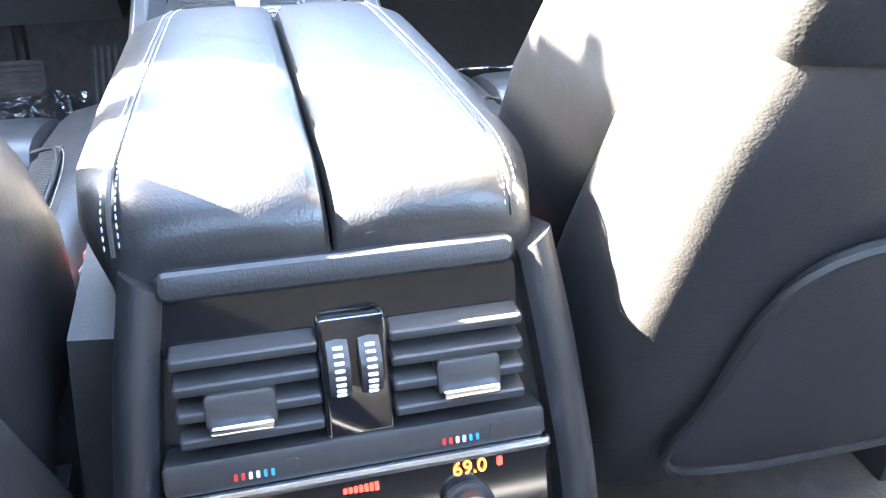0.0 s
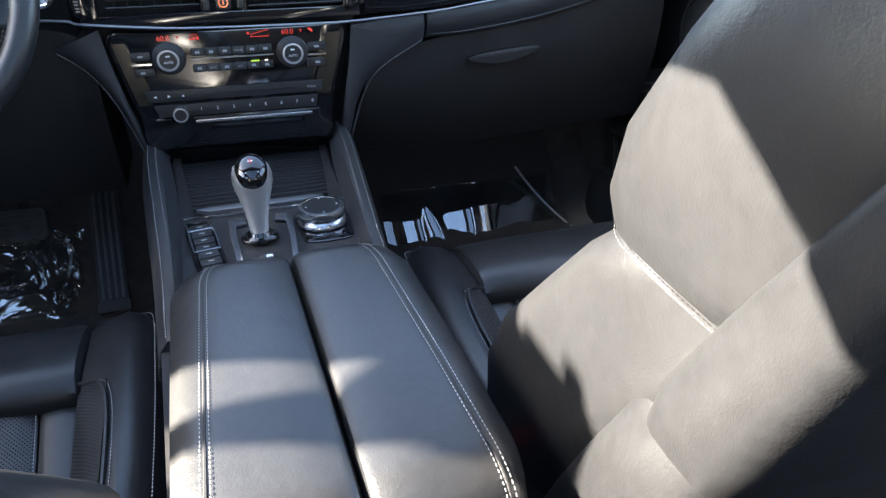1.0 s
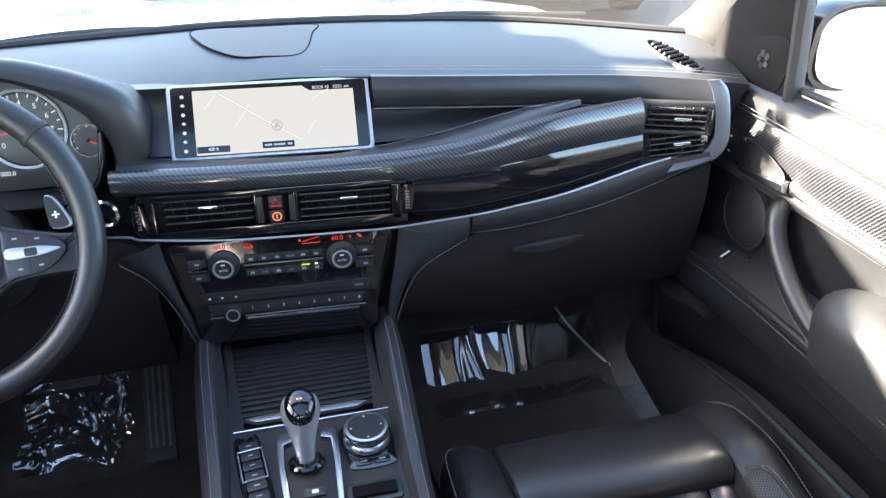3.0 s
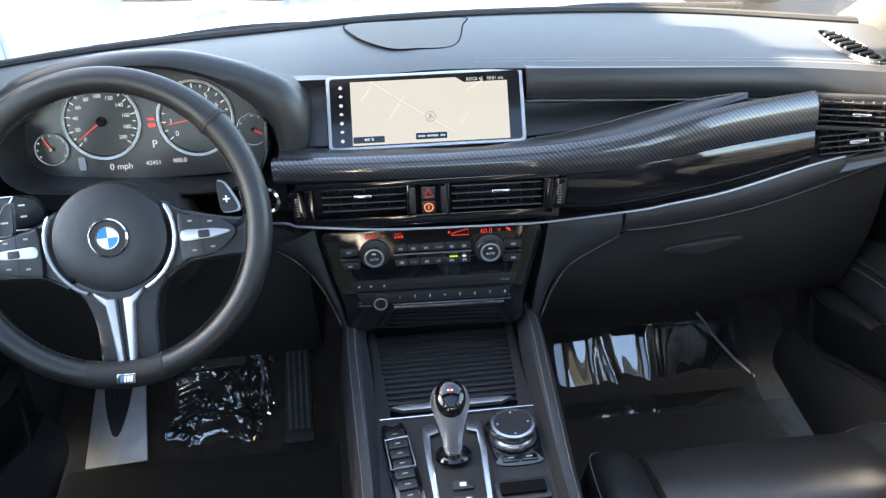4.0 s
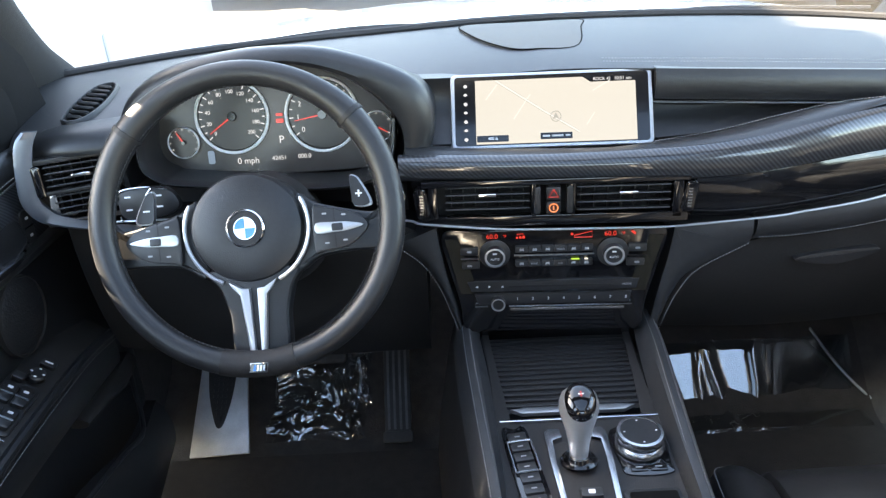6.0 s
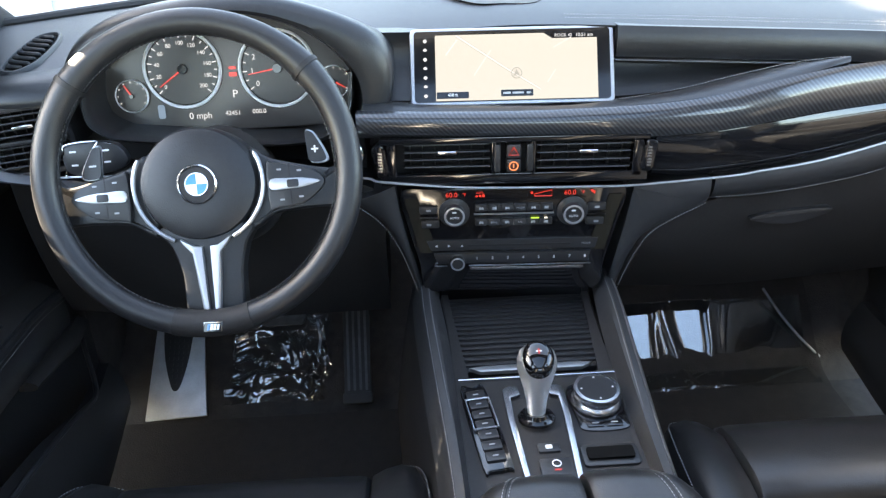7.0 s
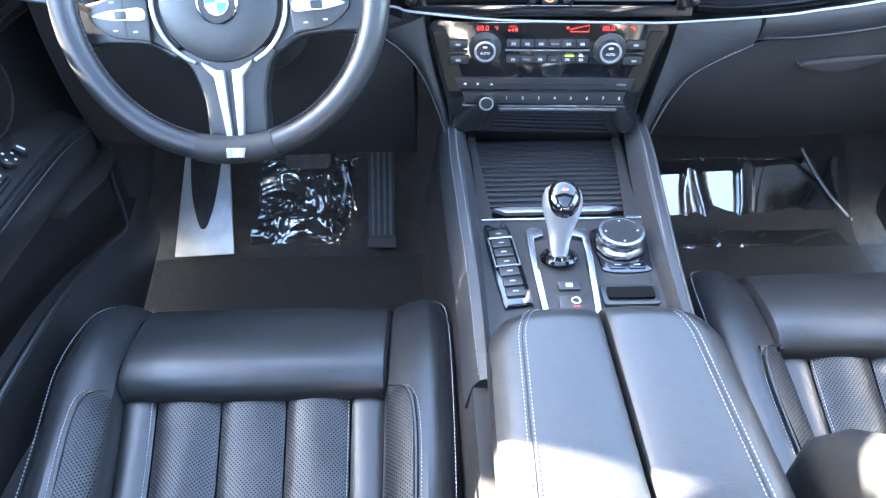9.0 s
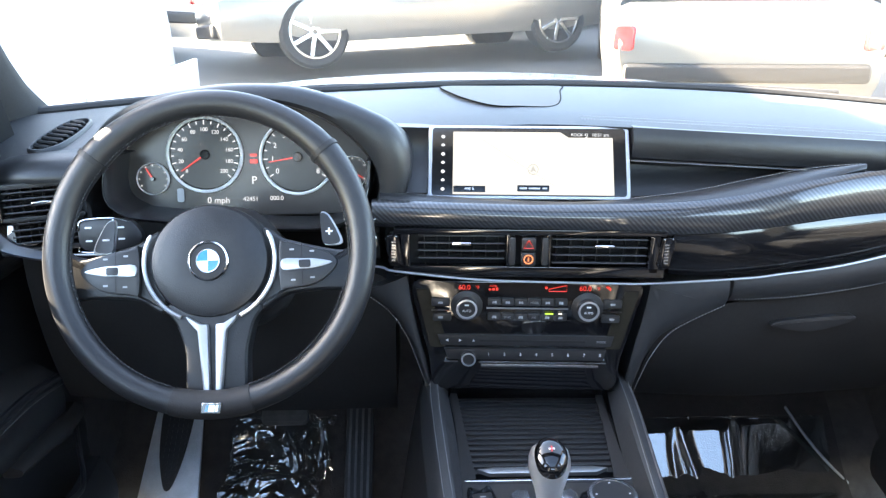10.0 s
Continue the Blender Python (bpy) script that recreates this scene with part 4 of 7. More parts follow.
# central display, standing free of the dashboard
sn = (-0.055, -1, 0.60)
sm = plane_at((-0.001, 0.0885, 0.7805), sn)
disp = thing("display_screen", (0, 0.12, 0.75), "wide free-standing display showing a pale road map", "display screen")
part("bezel", prism(rounded(0.293, 0.112, 0.008), 0.020, move(sm, 0, -0.004), 0.003, 3), BEZEL, disp, "satin silver bezel")
part("glass", prism(rounded(0.281, 0.1025, 0.005), 0.002, move(sm, 0.0, -0.0040, 0.0012)), SCREEN_DARK, disp, "dark glass border")
part("map", prism([(-0.110, -0.0535), (0.122, -0.0535), (0.122, 0.033), (0.058, 0.033), (0.046, 0.041), (-0.110, 0.041)], 0.001, move(sm, 0, 0, 0.0022)), SCREEN, disp, "pale lit road map")


def drawn(pts, w, material, z=0.0028):
    for (x0, y0), (x1, y1) in zip(pts, pts[1:]):
        d = math.hypot(x1 - x0, y1 - y0)
        r_ = move(sm, (x0 + x1) / 2, (y0 + y1) / 2, z) @ Matrix.Rotation(math.atan2(y1 - y0, x1 - x0), 4, "Z")
        part("road", prism(rounded(d, w, w * 0.3, 2), 0.0004, r_), material, disp)


drawn([(-0.080, 0.040), (-0.010, -0.008), (0.012, -0.022), (0.040, -0.040)], 0.0036, MAPLINE)
drawn([(-0.080, 0.040), (-0.010, -0.008), (0.012, -0.022), (0.040, -0.040)], 0.0022, ROADLINE, 0.0031)
drawn([(-0.095, 0.012), (-0.078, 0.034)], 0.0012, ROADLINE)
drawn([(-0.055, -0.018), (-0.030, 0.018)], 0.0012, ROADLINE)
drawn([(0.06, 0.02), (0.085, 0.034)], 0.0012, ROADLINE)
drawn([(0.05, -0.030), (0.062, -0.012)], 0.0012, ROADLINE)
part("arrow", prism([(0, 0.006), (-0.005, -0.005), (0, -0.002), (0.005, -0.005)], 0.0004, move(sm, 0.006, -0.016, 0.0034)), MAPLINE, disp)
part("ring", tube([move(sm, 0.006 + 0.0075 * math.cos(i * 0.3927), -0.016 + 0.0075 * math.sin(i * 0.3927), 0.0034).translation for i in range(17)], 0.0006, 5), MAPLINE, disp)
for w, x, y in ((0.046, 0.006, -0.0445), (0.046, -0.086, -0.0460)):
    part("label_bar", prism(rounded(w, 0.0095, 0.001, 2), 0.0004, move(sm, x, y, 0.0034)), SCREEN_DARK, disp)
    if x > 0:      # the street's name as plain bars
        for bx, bw in ((-0.0145, 0.0105), (0.0015, 0.0165), (0.0165, 0.0065)):
            part("bar", prism(rounded(bw, 0.0026, 0.0006), 0.0004, move(sm, x + bx, y, 0.0040)), PRINT_DIM, disp)
    else:
        lettering("400 ft", 0.0062, move(sm, x, y, 0.0040), PRINT, disp)
lettering("10:51 am", 0.0068, move(sm, 0.104, 0.0368, 0.0030), DIAL_LIGHT, disp)
lettering("ROCK 42", 0.0062, move(sm, 0.074, 0.0368, 0.0030), DIAL_LIGHT, disp)
for k in range(7):
    part("icon", prism(soft_poly([(0.003, 0), (0, 0.0028), (-0.003, 0), (0, -0.0028 + 0.0012 * (k % 2))], 3), 0.0004, move(sm, -0.1245, 0.033 - k * 0.0132, 0.0028)), DIAL_LIGHT, disp)
part("foot", rbox((0.0, 0.125, 0.735), (0.20, 0.05, 0.04), 0.006), PLASTIC, disp)

# instrument cluster and its hood
inner = [(-0.612, 0.705), (-0.616, 0.755), (-0.590, 0.808), (-0.530, 0.850), (-0.455, 0.870), (-0.380, 0.872), (-0.320, 0.860), (-0.270, 0.835), (-0.232, 0.795), (-0.220, 0.750), (-0.235, 0.708)]
outer = [(-0.640, 0.725), (-0.622, 0.785), (-0.595, 0.835), (-0.555, 0.864), (-0.510, 0.880), (-0.460, 0.889), (-0.405, 0.894), (-0.330, 0.891), (-0.270, 0.875), (-0.226, 0.857), (-0.194, 0.838), (-0.176, 0.812), (-0.170, 0.780), (-0.176, 0.745)]


def hood_ring(y, mix, k=1.0, flat=1.0, wide=1.0):
    a_, b_ = curve([(x, 0, z) for x, z in inner], 44), curve([(x, 0, z) for x, z in outer], 44)
    out = []
    for p, q in zip(a_, b_):
        v = p.lerp(q, mix)
        out.append(Vector((-0.415 + (v.x + 0.415) * k * wide, y, 0.80 + (v.z - 0.80) * k * flat)))
    return out


rings = [hood_ring(0.125, 0, 0.95), hood_ring(0.07, 0, 0.98), hood_ring(0.046, 0), hood_ring(0.036, 0.10), hood_ring(0.033, 0.30), hood_ring(0.036, 0.60), hood_ring(0.042, 0.85), hood_ring(0.052, 0.97), hood_ring(0.066, 1.0, flat=0.985), hood_ring(0.09, 1.0, flat=0.90), hood_ring(0.13, 1.0, flat=0.68), hood_ring(0.18, 1.0, flat=0.40), hood_ring(0.25, 1.0, flat=0.05), hood_ring(0.30, 1.0, flat=-0.1)]
part("instrument_hood", skin(rings, closed=False), LEATHER, dash, "leather hood over the instruments")
lip = curve([(-0.586, 0.034, 0.800), (-0.591, 0.024, 0.764), (-0.585, 0.016, 0.741), (-0.5645, 0.011, 0.7275), (-0.54, 0.009, 0.7212), (-0.4155, 0.006, 0.7105), (-0.3195, 0.006, 0.7065), (-0.275, 0.009, 0.711), (-0.247, 0.014, 0.7245), (-0.231, 0.022, 0.757), (-0.2265, 0.034, 0.795)], 44)
lip = [v + Vector((0, 0, -0.003)) for v in lip]
lip_in = [v.lerp(Vector((-0.41, v.y, 0.79)), 0.03) for v in lip]
part("lower_lip", skin([[v + Vector((0, 0.085, -0.010)) for v in lip_in], [v + Vector((0, 0.022, -0.002)) for v in lip_in], [v + Vector((0, 0.004, 0.0)) for v in lip_in], [v.lerp(w, 0.5) + Vector((0, -0.003, 0)) for v, w in zip(lip, lip_in)], lip, [v + Vector((0, 0.008, -0.006)) for v in lip], [v + Vector((0, 0.030, -0.014)) for v in lip], [v + Vector((0, 0.10, -0.03)) for v in lip]], closed=False), LEATHER, dash, "thick rounded frame below the instruments")
# metal line put in for the highlight along the leather lip
part("edge_line", tube([v + Vector((0, 0.003, -0.0015)) for v in lip[4:-4]], 0.0008, 6), BRUSHED, dash, "thin bright line drawn as the lip's highlight")
cn = (0.0, -1, 0.22)
cm = plane_at((-0.40, 0.108, 0.775), cn)
part("instrument_panel", prism(soft_poly([(-0.205, -0.07), (-0.20, -0.01), (-0.17, 0.05), (-0.10, 0.088), (0.0, 0.10), (0.09, 0.09), (0.15, 0.055), (0.18, 0.0), (0.18, -0.065), (0.09, -0.077), (-0.1, -0.077)], 5), 0.004, cm), CLUSTER, dash, "lit dark instrument display")


def dial(cx, cy, r, marks, hand, first=225, sweep=270, size=0.009):
    m_ = move(cm, cx, cy, 0.002)
    d = part("dial", lathe([(0, 0), (r, 0), (r, 0.003), (r * 0.95, 0.003), (r * 0.93, 0.001), (0, 0.001)], m_, 40), DIALFACE, dash, "round gauge with white figures and a red needle")
    part("ring", lathe([(r * 0.96, 0.002), (r * 1.0, 0.0055), (r * 1.045, 0.004), (r * 1.045, 0.0)], m_, 48), PRINT, d)
    n = len(marks)
    for i, t in enumerate(marks):
        a_ = radians(first - sweep * i / (n - 1))
        if t:
            lettering(t, size, move(m_, 0.68 * r * math.cos(a_), 0.68 * r * math.sin(a_), 0.0022), DIAL_LIGHT, d)
    k = (n - 1) * 2
    ticks = []
    for i in range(k + 1):
        a_ = radians(first - sweep * i / k)
        ticks.append(prism(rounded(r * (0.13 if i % 2 == 0 else 0.08), 0.0014, 0.0003, 2), 0.0005, move(m_, 0.88 * r * math.cos(a_), 0.88 * r * math.sin(a_), 0.002) @ Matrix.Rotation(a_, 4, "Z")))
    part("ticks", joined(*ticks), DIAL_LIGHT, d)
    a_ = radians(hand)
    part("needle", prism([(-0.1 * r, 0.0012), (0.80 * r, 0.0005), (0.80 * r, -0.0005), (-0.1 * r, -0.0012)], 0.0008, move(m_, 0, 0, 0.0042) @ Matrix.Rotation(a_, 4, "Z")), NEEDLE, d, "red needle")
    part("hub", lathe([(0, 0.002), (0.14 * r, 0.002), (0.12 * r, 0.006), (0, 0.006)], m_, 20), SCREEN_DARK, d)
    return d


dial(-0.072, 0.010, 0.053, ["0", "20", "40", "60", "80", "100", "120", "140", "160", "180", "200"], 215, 222, 264, 0.0078)
dial(0.062, 0.006, 0.053, ["0", "1", "2", "3", "4", "5", "6", "7", "8"], 190, 215, 250, 0.0105)
dial(-0.1485, -0.025, 0.0225, ["", "", "", "", ""], 120, 210, 240, 0.006)
dial(0.142, -0.016, 0.0225, ["", "", "", "", ""], -30, 210, 240, 0.006)
lettering("P", 0.016, move(cm, -0.002, -0.028, 0.003), DIAL_LIGHT, dash)
lettering("0 mph", 0.013, move(cm, -0.055, -0.057, 0.003), DIAL_LIGHT, dash)
lettering("42451", 0.009, move(cm, -0.008, -0.055, 0.003), DIAL_LIGHT, dash)
lettering("000.0", 0.009, move(cm, 0.030, -0.054, 0.003), DIAL_LIGHT, dash)
part("warning_mark", prism(rounded(0.011, 0.006, 0.001, 2), 0.0005, move(cm, -0.002, 0.000, 0.003)), NEEDLE, dash)
part("warning_mark", prism(rounded(0.010, 0.004, 0.001, 2), 0.0005, move(cm, -0.002, 0.009, 0.003)), NEEDLE, dash)
part("warning_mark", prism(rounded(0.010, 0.020, 0.003, 3), 0.0005, move(cm, -0.110, -0.049, 0.003)), PRINT_DIM, dash)

# ---- steering wheel ----
WN = Vector((0, -0.906, 0.423))
wm = plane_at((-0.406, -0.1325, 0.7228), WN) @ Matrix.Rotation(radians(2.0), 4, "Z") @ Matrix.Scale(1.09, 4)
wheel = thing("steering_wheel", (-0.405, -0.10, 0.70), "black leather three-spoke steering wheel with satin trim", "steering wheel")


def on_wheel(x, y, z=0.0):
    return wm @ Vector((x, y, z))


def rim(a0, a1, n, rx=0.1642, ry=0.1642, z=0.0, out=0.0):
    return [on_wheel((rx + out) * math.cos(radians(a0 + (a1 - a0) * i / n)), (ry + out) * math.sin(radians(a0 + (a1 - a0) * i / n)), z) for i in range(n + 1)]


rads = []
for i in range(96):
    a_ = i * 3.75
    d = min(abs((a_ - 40 + 180) % 360 - 180), abs((a_ - 140 + 180) % 360 - 180))
    rads.append(0.0158 + 0.002 * math.exp(-(d / 14) ** 2))
part("rim", tube([on_wheel(0.1642 * math.cos(radians(i * 3.75)), 0.1642 * math.sin(radians(i * 3.75))) for i in range(96)], rads, 16, closed=True, upv=WN), LEATHER, wheel, "thick black leather rim")
part("stitching", sewn(rim(-75, 255, 200, z=0.004, out=-0.0155), 0.0055, 0.0008), WHEEL_THREAD, wheel)
for a_ in (40, 140):
    c = rim(a_ - 1, a_ + 1, 2)
    part("seam", tube(c, 0.0192, 16, upv=WN), DARK, wheel)
hub = [(-0.0045 + 0.0665 * math.cos(radians(q)), -0.0095 + 0.0640 * math.sin(radians(q))) for q in range(0, 360, 30)]
hb = bmesh.new()
base_ring = soft_poly(hub, 4)
skin([[on_wheel(-0.0045 + (x + 0.0045) * k, -0.0095 + (y + 0.0095) * k, z) for x, y in base_ring] for k, z in ((0.9, -0.070), (1.0, -0.055), (1.0, -0.026), (0.988, -0.016), (0.94, -0.009), (0.80, -0.0055), (0.4, -0.005), (0.05, -0.005))], bm=hb)
part("airbag_cover", hb, LEATHER, wheel, "soft black padded centre")
part("column", lathe([(0.03, -0.22), (0.055, -0.20), (0.062, -0.09), (0.05, -0.05)], wm, 28), PLASTIC, wheel)
part("cowl", lathe([(0.05, -0.20), (0.070, -0.17), (0.072, -0.090), (0.060, -0.07)], move(wm, -0.004, -0.016), 36), DARK, wheel, "black plastic column cowl")
em = move(wm, -0.0045, -0.0100, -0.0048) @ Matrix.Scale(0.80, 4)
emb = part("emblem", lathe([(0, 0), (0.0265, 0), (0.0265, 0.002), (0.024, 0.003), (0.0235, 0.0022), (0, 0.0022)], em, 48), DARK, wheel, "round enamel emblem quartered blue and white")
part("ring", lathe([(0.0255, 0.0), (0.0275, 0.002), (0.0255, 0.0038), (0.0245, 0.0026)], em, 48), CHROME, emb)
part("ring", lathe([(0.0150, 0.002), (0.0160, 0.0034), (0.0145, 0.0034), (0.0140, 0.002)], em, 48), CHROME, emb)
for q in range(4):
    wedge = [(0, 0)] + [(0.0145 * math.cos(radians(q * 90 + t)), 0.0145 * math.sin(radians(q * 90 + t))) for t in range(0, 91, 10)]
    part("quarter", prism(wedge, 0.001, move(em, 0, 0, 0.003)), BLUE if q in (1, 3) else WHITE, emb)
# spokes: two side spokes with key pads, one forked lower spoke
for sx in (-1, 1):
    cxl = -0.0045
    spoke = soft_poly([(cxl + sx * x, y) for x, y in ((0.055, 0.022), (0.080, 0.013), (0.120, 0.002), (0.150, -0.002), (0.168, 0.012), (0.170, -0.040), (0.150, -0.046), (0.120, -0.046), (0.080, -0.050), (0.050, -0.062))][::sx], 4)
    part("spoke", prism(spoke, 0.022, move(wm, 0, 0, -0.016), 0.006, 3), LEATHER, wheel)
    pad = soft_poly([(cxl + sx * x, y) for x, y in ((0.0765, 0.006), (0.085, 0.0075), (0.115, 0.0005), (0.132, -0.007), (0.139, -0.018), (0.128, -0.031), (0.112, -0.040), (0.085, -0.0435), (0.0765, -0.042))][::sx], 3)
    pd = part("key_pad", prism(pad, 0.012, move(wm, 0, 0, -0.008), 0.002), BUTTON, wheel, "black key pad with a silver bar")
    bar = soft_poly([(cxl + sx * x, y) for x, y in ((0.080, -0.0112), (0.100, -0.0112), (0.116, -0.0120), (0.1345, -0.0166), (0.116, -0.0218), (0.100, -0.0228), (0.080, -0.0230))][::sx], 3)
    part("silver_bar", prism(bar, 0.004, move(wm, 0, 0, -0.0060), 0.0012), BEZEL, pd)
    part("rocker", prism(rounded(0.0130, 0.0085, 0.002), 0.004, move(wm, cxl + sx * 0.104, -0.0170, -0.0050), 0.001), BUTTON, pd)
    part("groove", prism(rounded(0.0012, 0.046, 0.0004, 2), 0.0006, move(wm, cxl + sx * 0.101, -0.0175, -0.0078)), DARK, pd)
    for x, y in ((0.090, -0.001), (0.112, -0.0035), (0.091, -0.0345), (0.112, -0.0325)):
        part("mark", prism(rounded(0.0050, 0.0020, 0.0006, 2), 0.0005, move(wm, cxl + sx * x, y, -0.0074)), PRINT_DIM, pd)
    line = curve([on_wheel(cxl + sx * 0.0712 * math.cos(radians(q)), -0.0095 + 0.0680 * math.sin(radians(q)), -0.010) for q in range(27, -72, -9)], 30)
    part("hub_trim", tube(line, [0.0012] + [0.0026] * 29, 8, upv=WN), BEZEL, wheel, "satin silver line round the hub")
    fork = [(cxl + 0.002 + sx * x, y) for x, y in ((0.0032, -0.152), (0.0045, -0.079), (0.013, -0.078), (0.028, -0.069), (0.025, -0.075), (0.0155, -0.086), (0.0092, -0.156), (0.0, -0.156), (0.0, -0.152))]
    part("fork", prism(fork[::-sx], 0.010, move(wm, 0, 0.0, -0.005), 0.0016), BEZEL, wheel, "satin silver fork of the lower spoke")
    pdl = soft_poly([(sx * x, y) for x, y in ((0.115, 0.041), (0.121, 0.042), (0.127, 0.036), (0.138, 0.014), (0.137, 0.005), (0.119, 0.005), (0.116, 0.020))][::sx], 3)
    sp_ = part("shift_paddle", prism(pdl, 0.006, move(wm, 0, 0, -0.030), 0.0015), BEZEL, wheel, "satin shift paddle behind the wheel")
    part("paddle_face", prism([(sx * 0.1250 + (x - sx * 0.1250) * 0.90 - sx * 0.0012, 0.022 + (y - 0.022) * 0.92) for x, y in pdl], 0.002, move(wm, 0, 0, -0.0288)), BUTTON, sp_)
    for w_, h_ in (((0.008, 0.002), (0.002, 0.008)) if sx > 0 else ((0.008, 0.002),)):
        part("mark", prism(rounded(w_, h_, 0.0005, 2), 0.0006, move(wm, sx * 0.1245, 0.020, -0.0282)), PRINT, sp_)
part("lower_spoke", prism(soft_poly([(-0.052, -0.055), (0.046, -0.055), (0.041, -0.080), (0.034, -0.11), (0.030, -0.160), (0.0, -0.172), (-0.031, -0.160), (-0.034, -0.11), (-0.043, -0.078)], 4), 0.024, move(wm, 0, 0.0, -0.0125), 0.006, 3), LEATHER, wheel)
part("lower_clasp", tube(rim(-105, -75, 16), 0.0170, 16, upv=WN), PLASTIC, wheel, "smooth black insert at the foot of the rim")
bd = plane_at(on_wheel(0.002, -0.166, 0.0166), WN)
badge = part("badge", prism([(-0.0125, -0.0062), (0.0105, -0.0062), (0.0125, 0.0062), (-0.0105, 0.0062)], 0.003, bd, 0.0008), CHROME, wheel, "small bright-rimmed badge with slanting bars")
part("badge_face", prism([(-0.0108, -0.0050), (0.0092, -0.0050), (0.0108, 0.0050), (-0.0092, 0.0050)], 0.001, move(bd, 0, 0, 0.0003)), PIANO, badge)
for k in range(4):
    part("bar", prism([(-0.007 + k * 0.0038, -0.0035), (-0.0045 + k * 0.0038, -0.0035), (-0.003 + k * 0.0038, 0.0035), (-0.0055 + k * 0.0038, 0.0035)], 0.0005, move(bd, 0, 0, 0.0009)), CHROME if k else BLUE, badge)
# column stalk with its printed face, left of the hub
stm = plane_at((-0.535, -0.020, 0.715), (0.1, -1, 0.25))
stm = move(stm, -0.031, -0.010) @ Matrix.Diagonal((0.84, 0.80, 1.0, 1.0))
stk = part("stalk", prism(soft_poly([(-0.052, 0.010), (-0.045, 0.026), (0.0, 0.030), (0.030, 0.024), (0.045, 0.0), (0.035, -0.016), (0.0, -0.024), (-0.045, -0.020)], 4), 0.016, stm, 0.004), BUTTON, wheel, "black indicator stalk with white symbols")
for pts in ([(-0.050, 0.012), (-0.044, 0.028), (0.0, 0.031), (0.028, 0.025)], [(0.004, 0.029), (-0.008, 0.012), (-0.016, -0.018)], [(-0.05, -0.016), (-0.046, -0.024), (0.0, -0.026)]):
    part("edge_line", tube([move(stm, v.x, v.y, 0.001).translation for v in curve([(x, y, 0) for x, y in pts], 14)], 0.0011, 6), CHROME, stk)
for x, y in ((-0.035, 0.016), (-0.035, -0.006), (0.014, 0.015), (0.014, -0.004), (-0.002, 0.004)):
    part("mark", prism(rounded(0.010, 0.003, 0.001, 2), 0.0006, move(stm, x, y, 0.0008)), PRINT, stk)

# ---- centre console ----
con = thing("centre_console", (0, -0.3, 0.03), "black leather centre console with gear lever and silver trim", "centre console")
# sides of the tunnel
for sx in (-1, 1):
    part("side", strip([(sx * 0.205, 0.18, 0.03), (sx * 0.19, -0.1, 0.03), (sx * 0.165, -0.45, 0.03), (sx * 0.15, -0.785, 0.03)], [(sx * 0.158, 0.06, 0.44), (sx * 0.150, -0.05, 0.435), (sx * 0.136, -0.22, 0.425), (sx * 0.128, -0.45, 0.420), (sx * 0.118, -0.775, 0.40)], 0.006, (sx, 0, 0.1), thick=0.05), PLASTIC, con, "dark side of the console")
    top = [(sx * 0.142, 0.02, 0.468), (sx * 0.140, -0.06, 0.462), (sx * 0.132, -0.18, 0.450), (sx * 0.122, -0.32, 0.440), (sx * 0.116, -0.46, 0.432)]
    inn = [(sx * 0.112, 0.03, 0.425), (sx * 0.112, -0.06, 0.432), (sx * 0.109, -0.18, 0.424), (sx * 0.106, -0.32, 0.420), (sx * 0.104, -0.46, 0.418)]
    rings = []
    for t_, i_ in zip(curve(top, 26), curve(inn, 26)):
        o_ = Vector((t_.x + sx * 0.020, t_.y, t_.z - 0.045))
        w = [i_, i_.lerp(t_, 0.55) + Vector((0, 0, 0.010)), t_ + Vector((-sx * 0.004, 0, 0.001)), t_ + Vector((sx * 0.004, 0, -0.001)), t_ + Vector((sx * 0.012, 0, -0.012)), o_, o_ + Vector((-sx * 0.02, 0, -0.03)), i_ + Vector((sx * 0.01, 0, -0.05))]
        rings.append(w)
    part("rail", skin(rings), PAD, con, "stitched leather edge of the console")
    for off in (-0.006, 0.005):
        part("stitching", sewn([v + Vector((sx * off, 0, 0.0016 - abs(off) * 0.25)) for v in curve(top, 60)]), THREAD, con)
# roller blind over the cup holders
part("roller_base", skin([[Vector((x, y, z)) for x in (-0.118, 0.114)] + [Vector((x, y, z - 0.01)) for x in (0.114, -0.118)] for y, z in ((0.035, 0.412), (-0.04, 0.420), (-0.155, 0.418))]), DARK, con)
for k in range(15):
    y = 0.020 - k * 0.0115
    part("slat", rbox((-0.002, y, 0.4195 + 0.006 * (1 - ((y + 0.06) / 0.08) ** 2) * 0.6), (0.218 - 0.0006 * k, 0.0085, 0.006), 0.0022, 2), BUTTON, con, "ribbed slat of the roller cover")
for sx in (-1, 1):
    part("side_wing", strip([(sx * 0.110, 0.03, 0.424), (sx * 0.110, -0.05, 0.425), (sx * 0.108, -0.15, 0.420)], [(sx * 0.124, 0.03, 0.445), (sx * 0.114, -0.05, 0.438), (sx * 0.109, -0.15, 0.423)], 0.001, (-sx, 0, 0.6), n=3, thick=0.004), PIANO, con)
part("roller_grip", prism([(-0.086, 0.0045), (-0.066, 0.0075), (0.066, 0.0075), (0.086, 0.0045), (0.070, -0.0045), (-0.070, -0.0045)], 0.006, plane_at((-0.002, -0.160, 0.4265), (0, -0.05, 1), (0, 1, 0)), 0.0015), BRUSHED, con, "brushed metal grip of the roller cover")
part("chrome_strip", rbox((0.003, -0.178, 0.4235), (0.216, 0.005, 0.006), 0.002), CHROME, con)
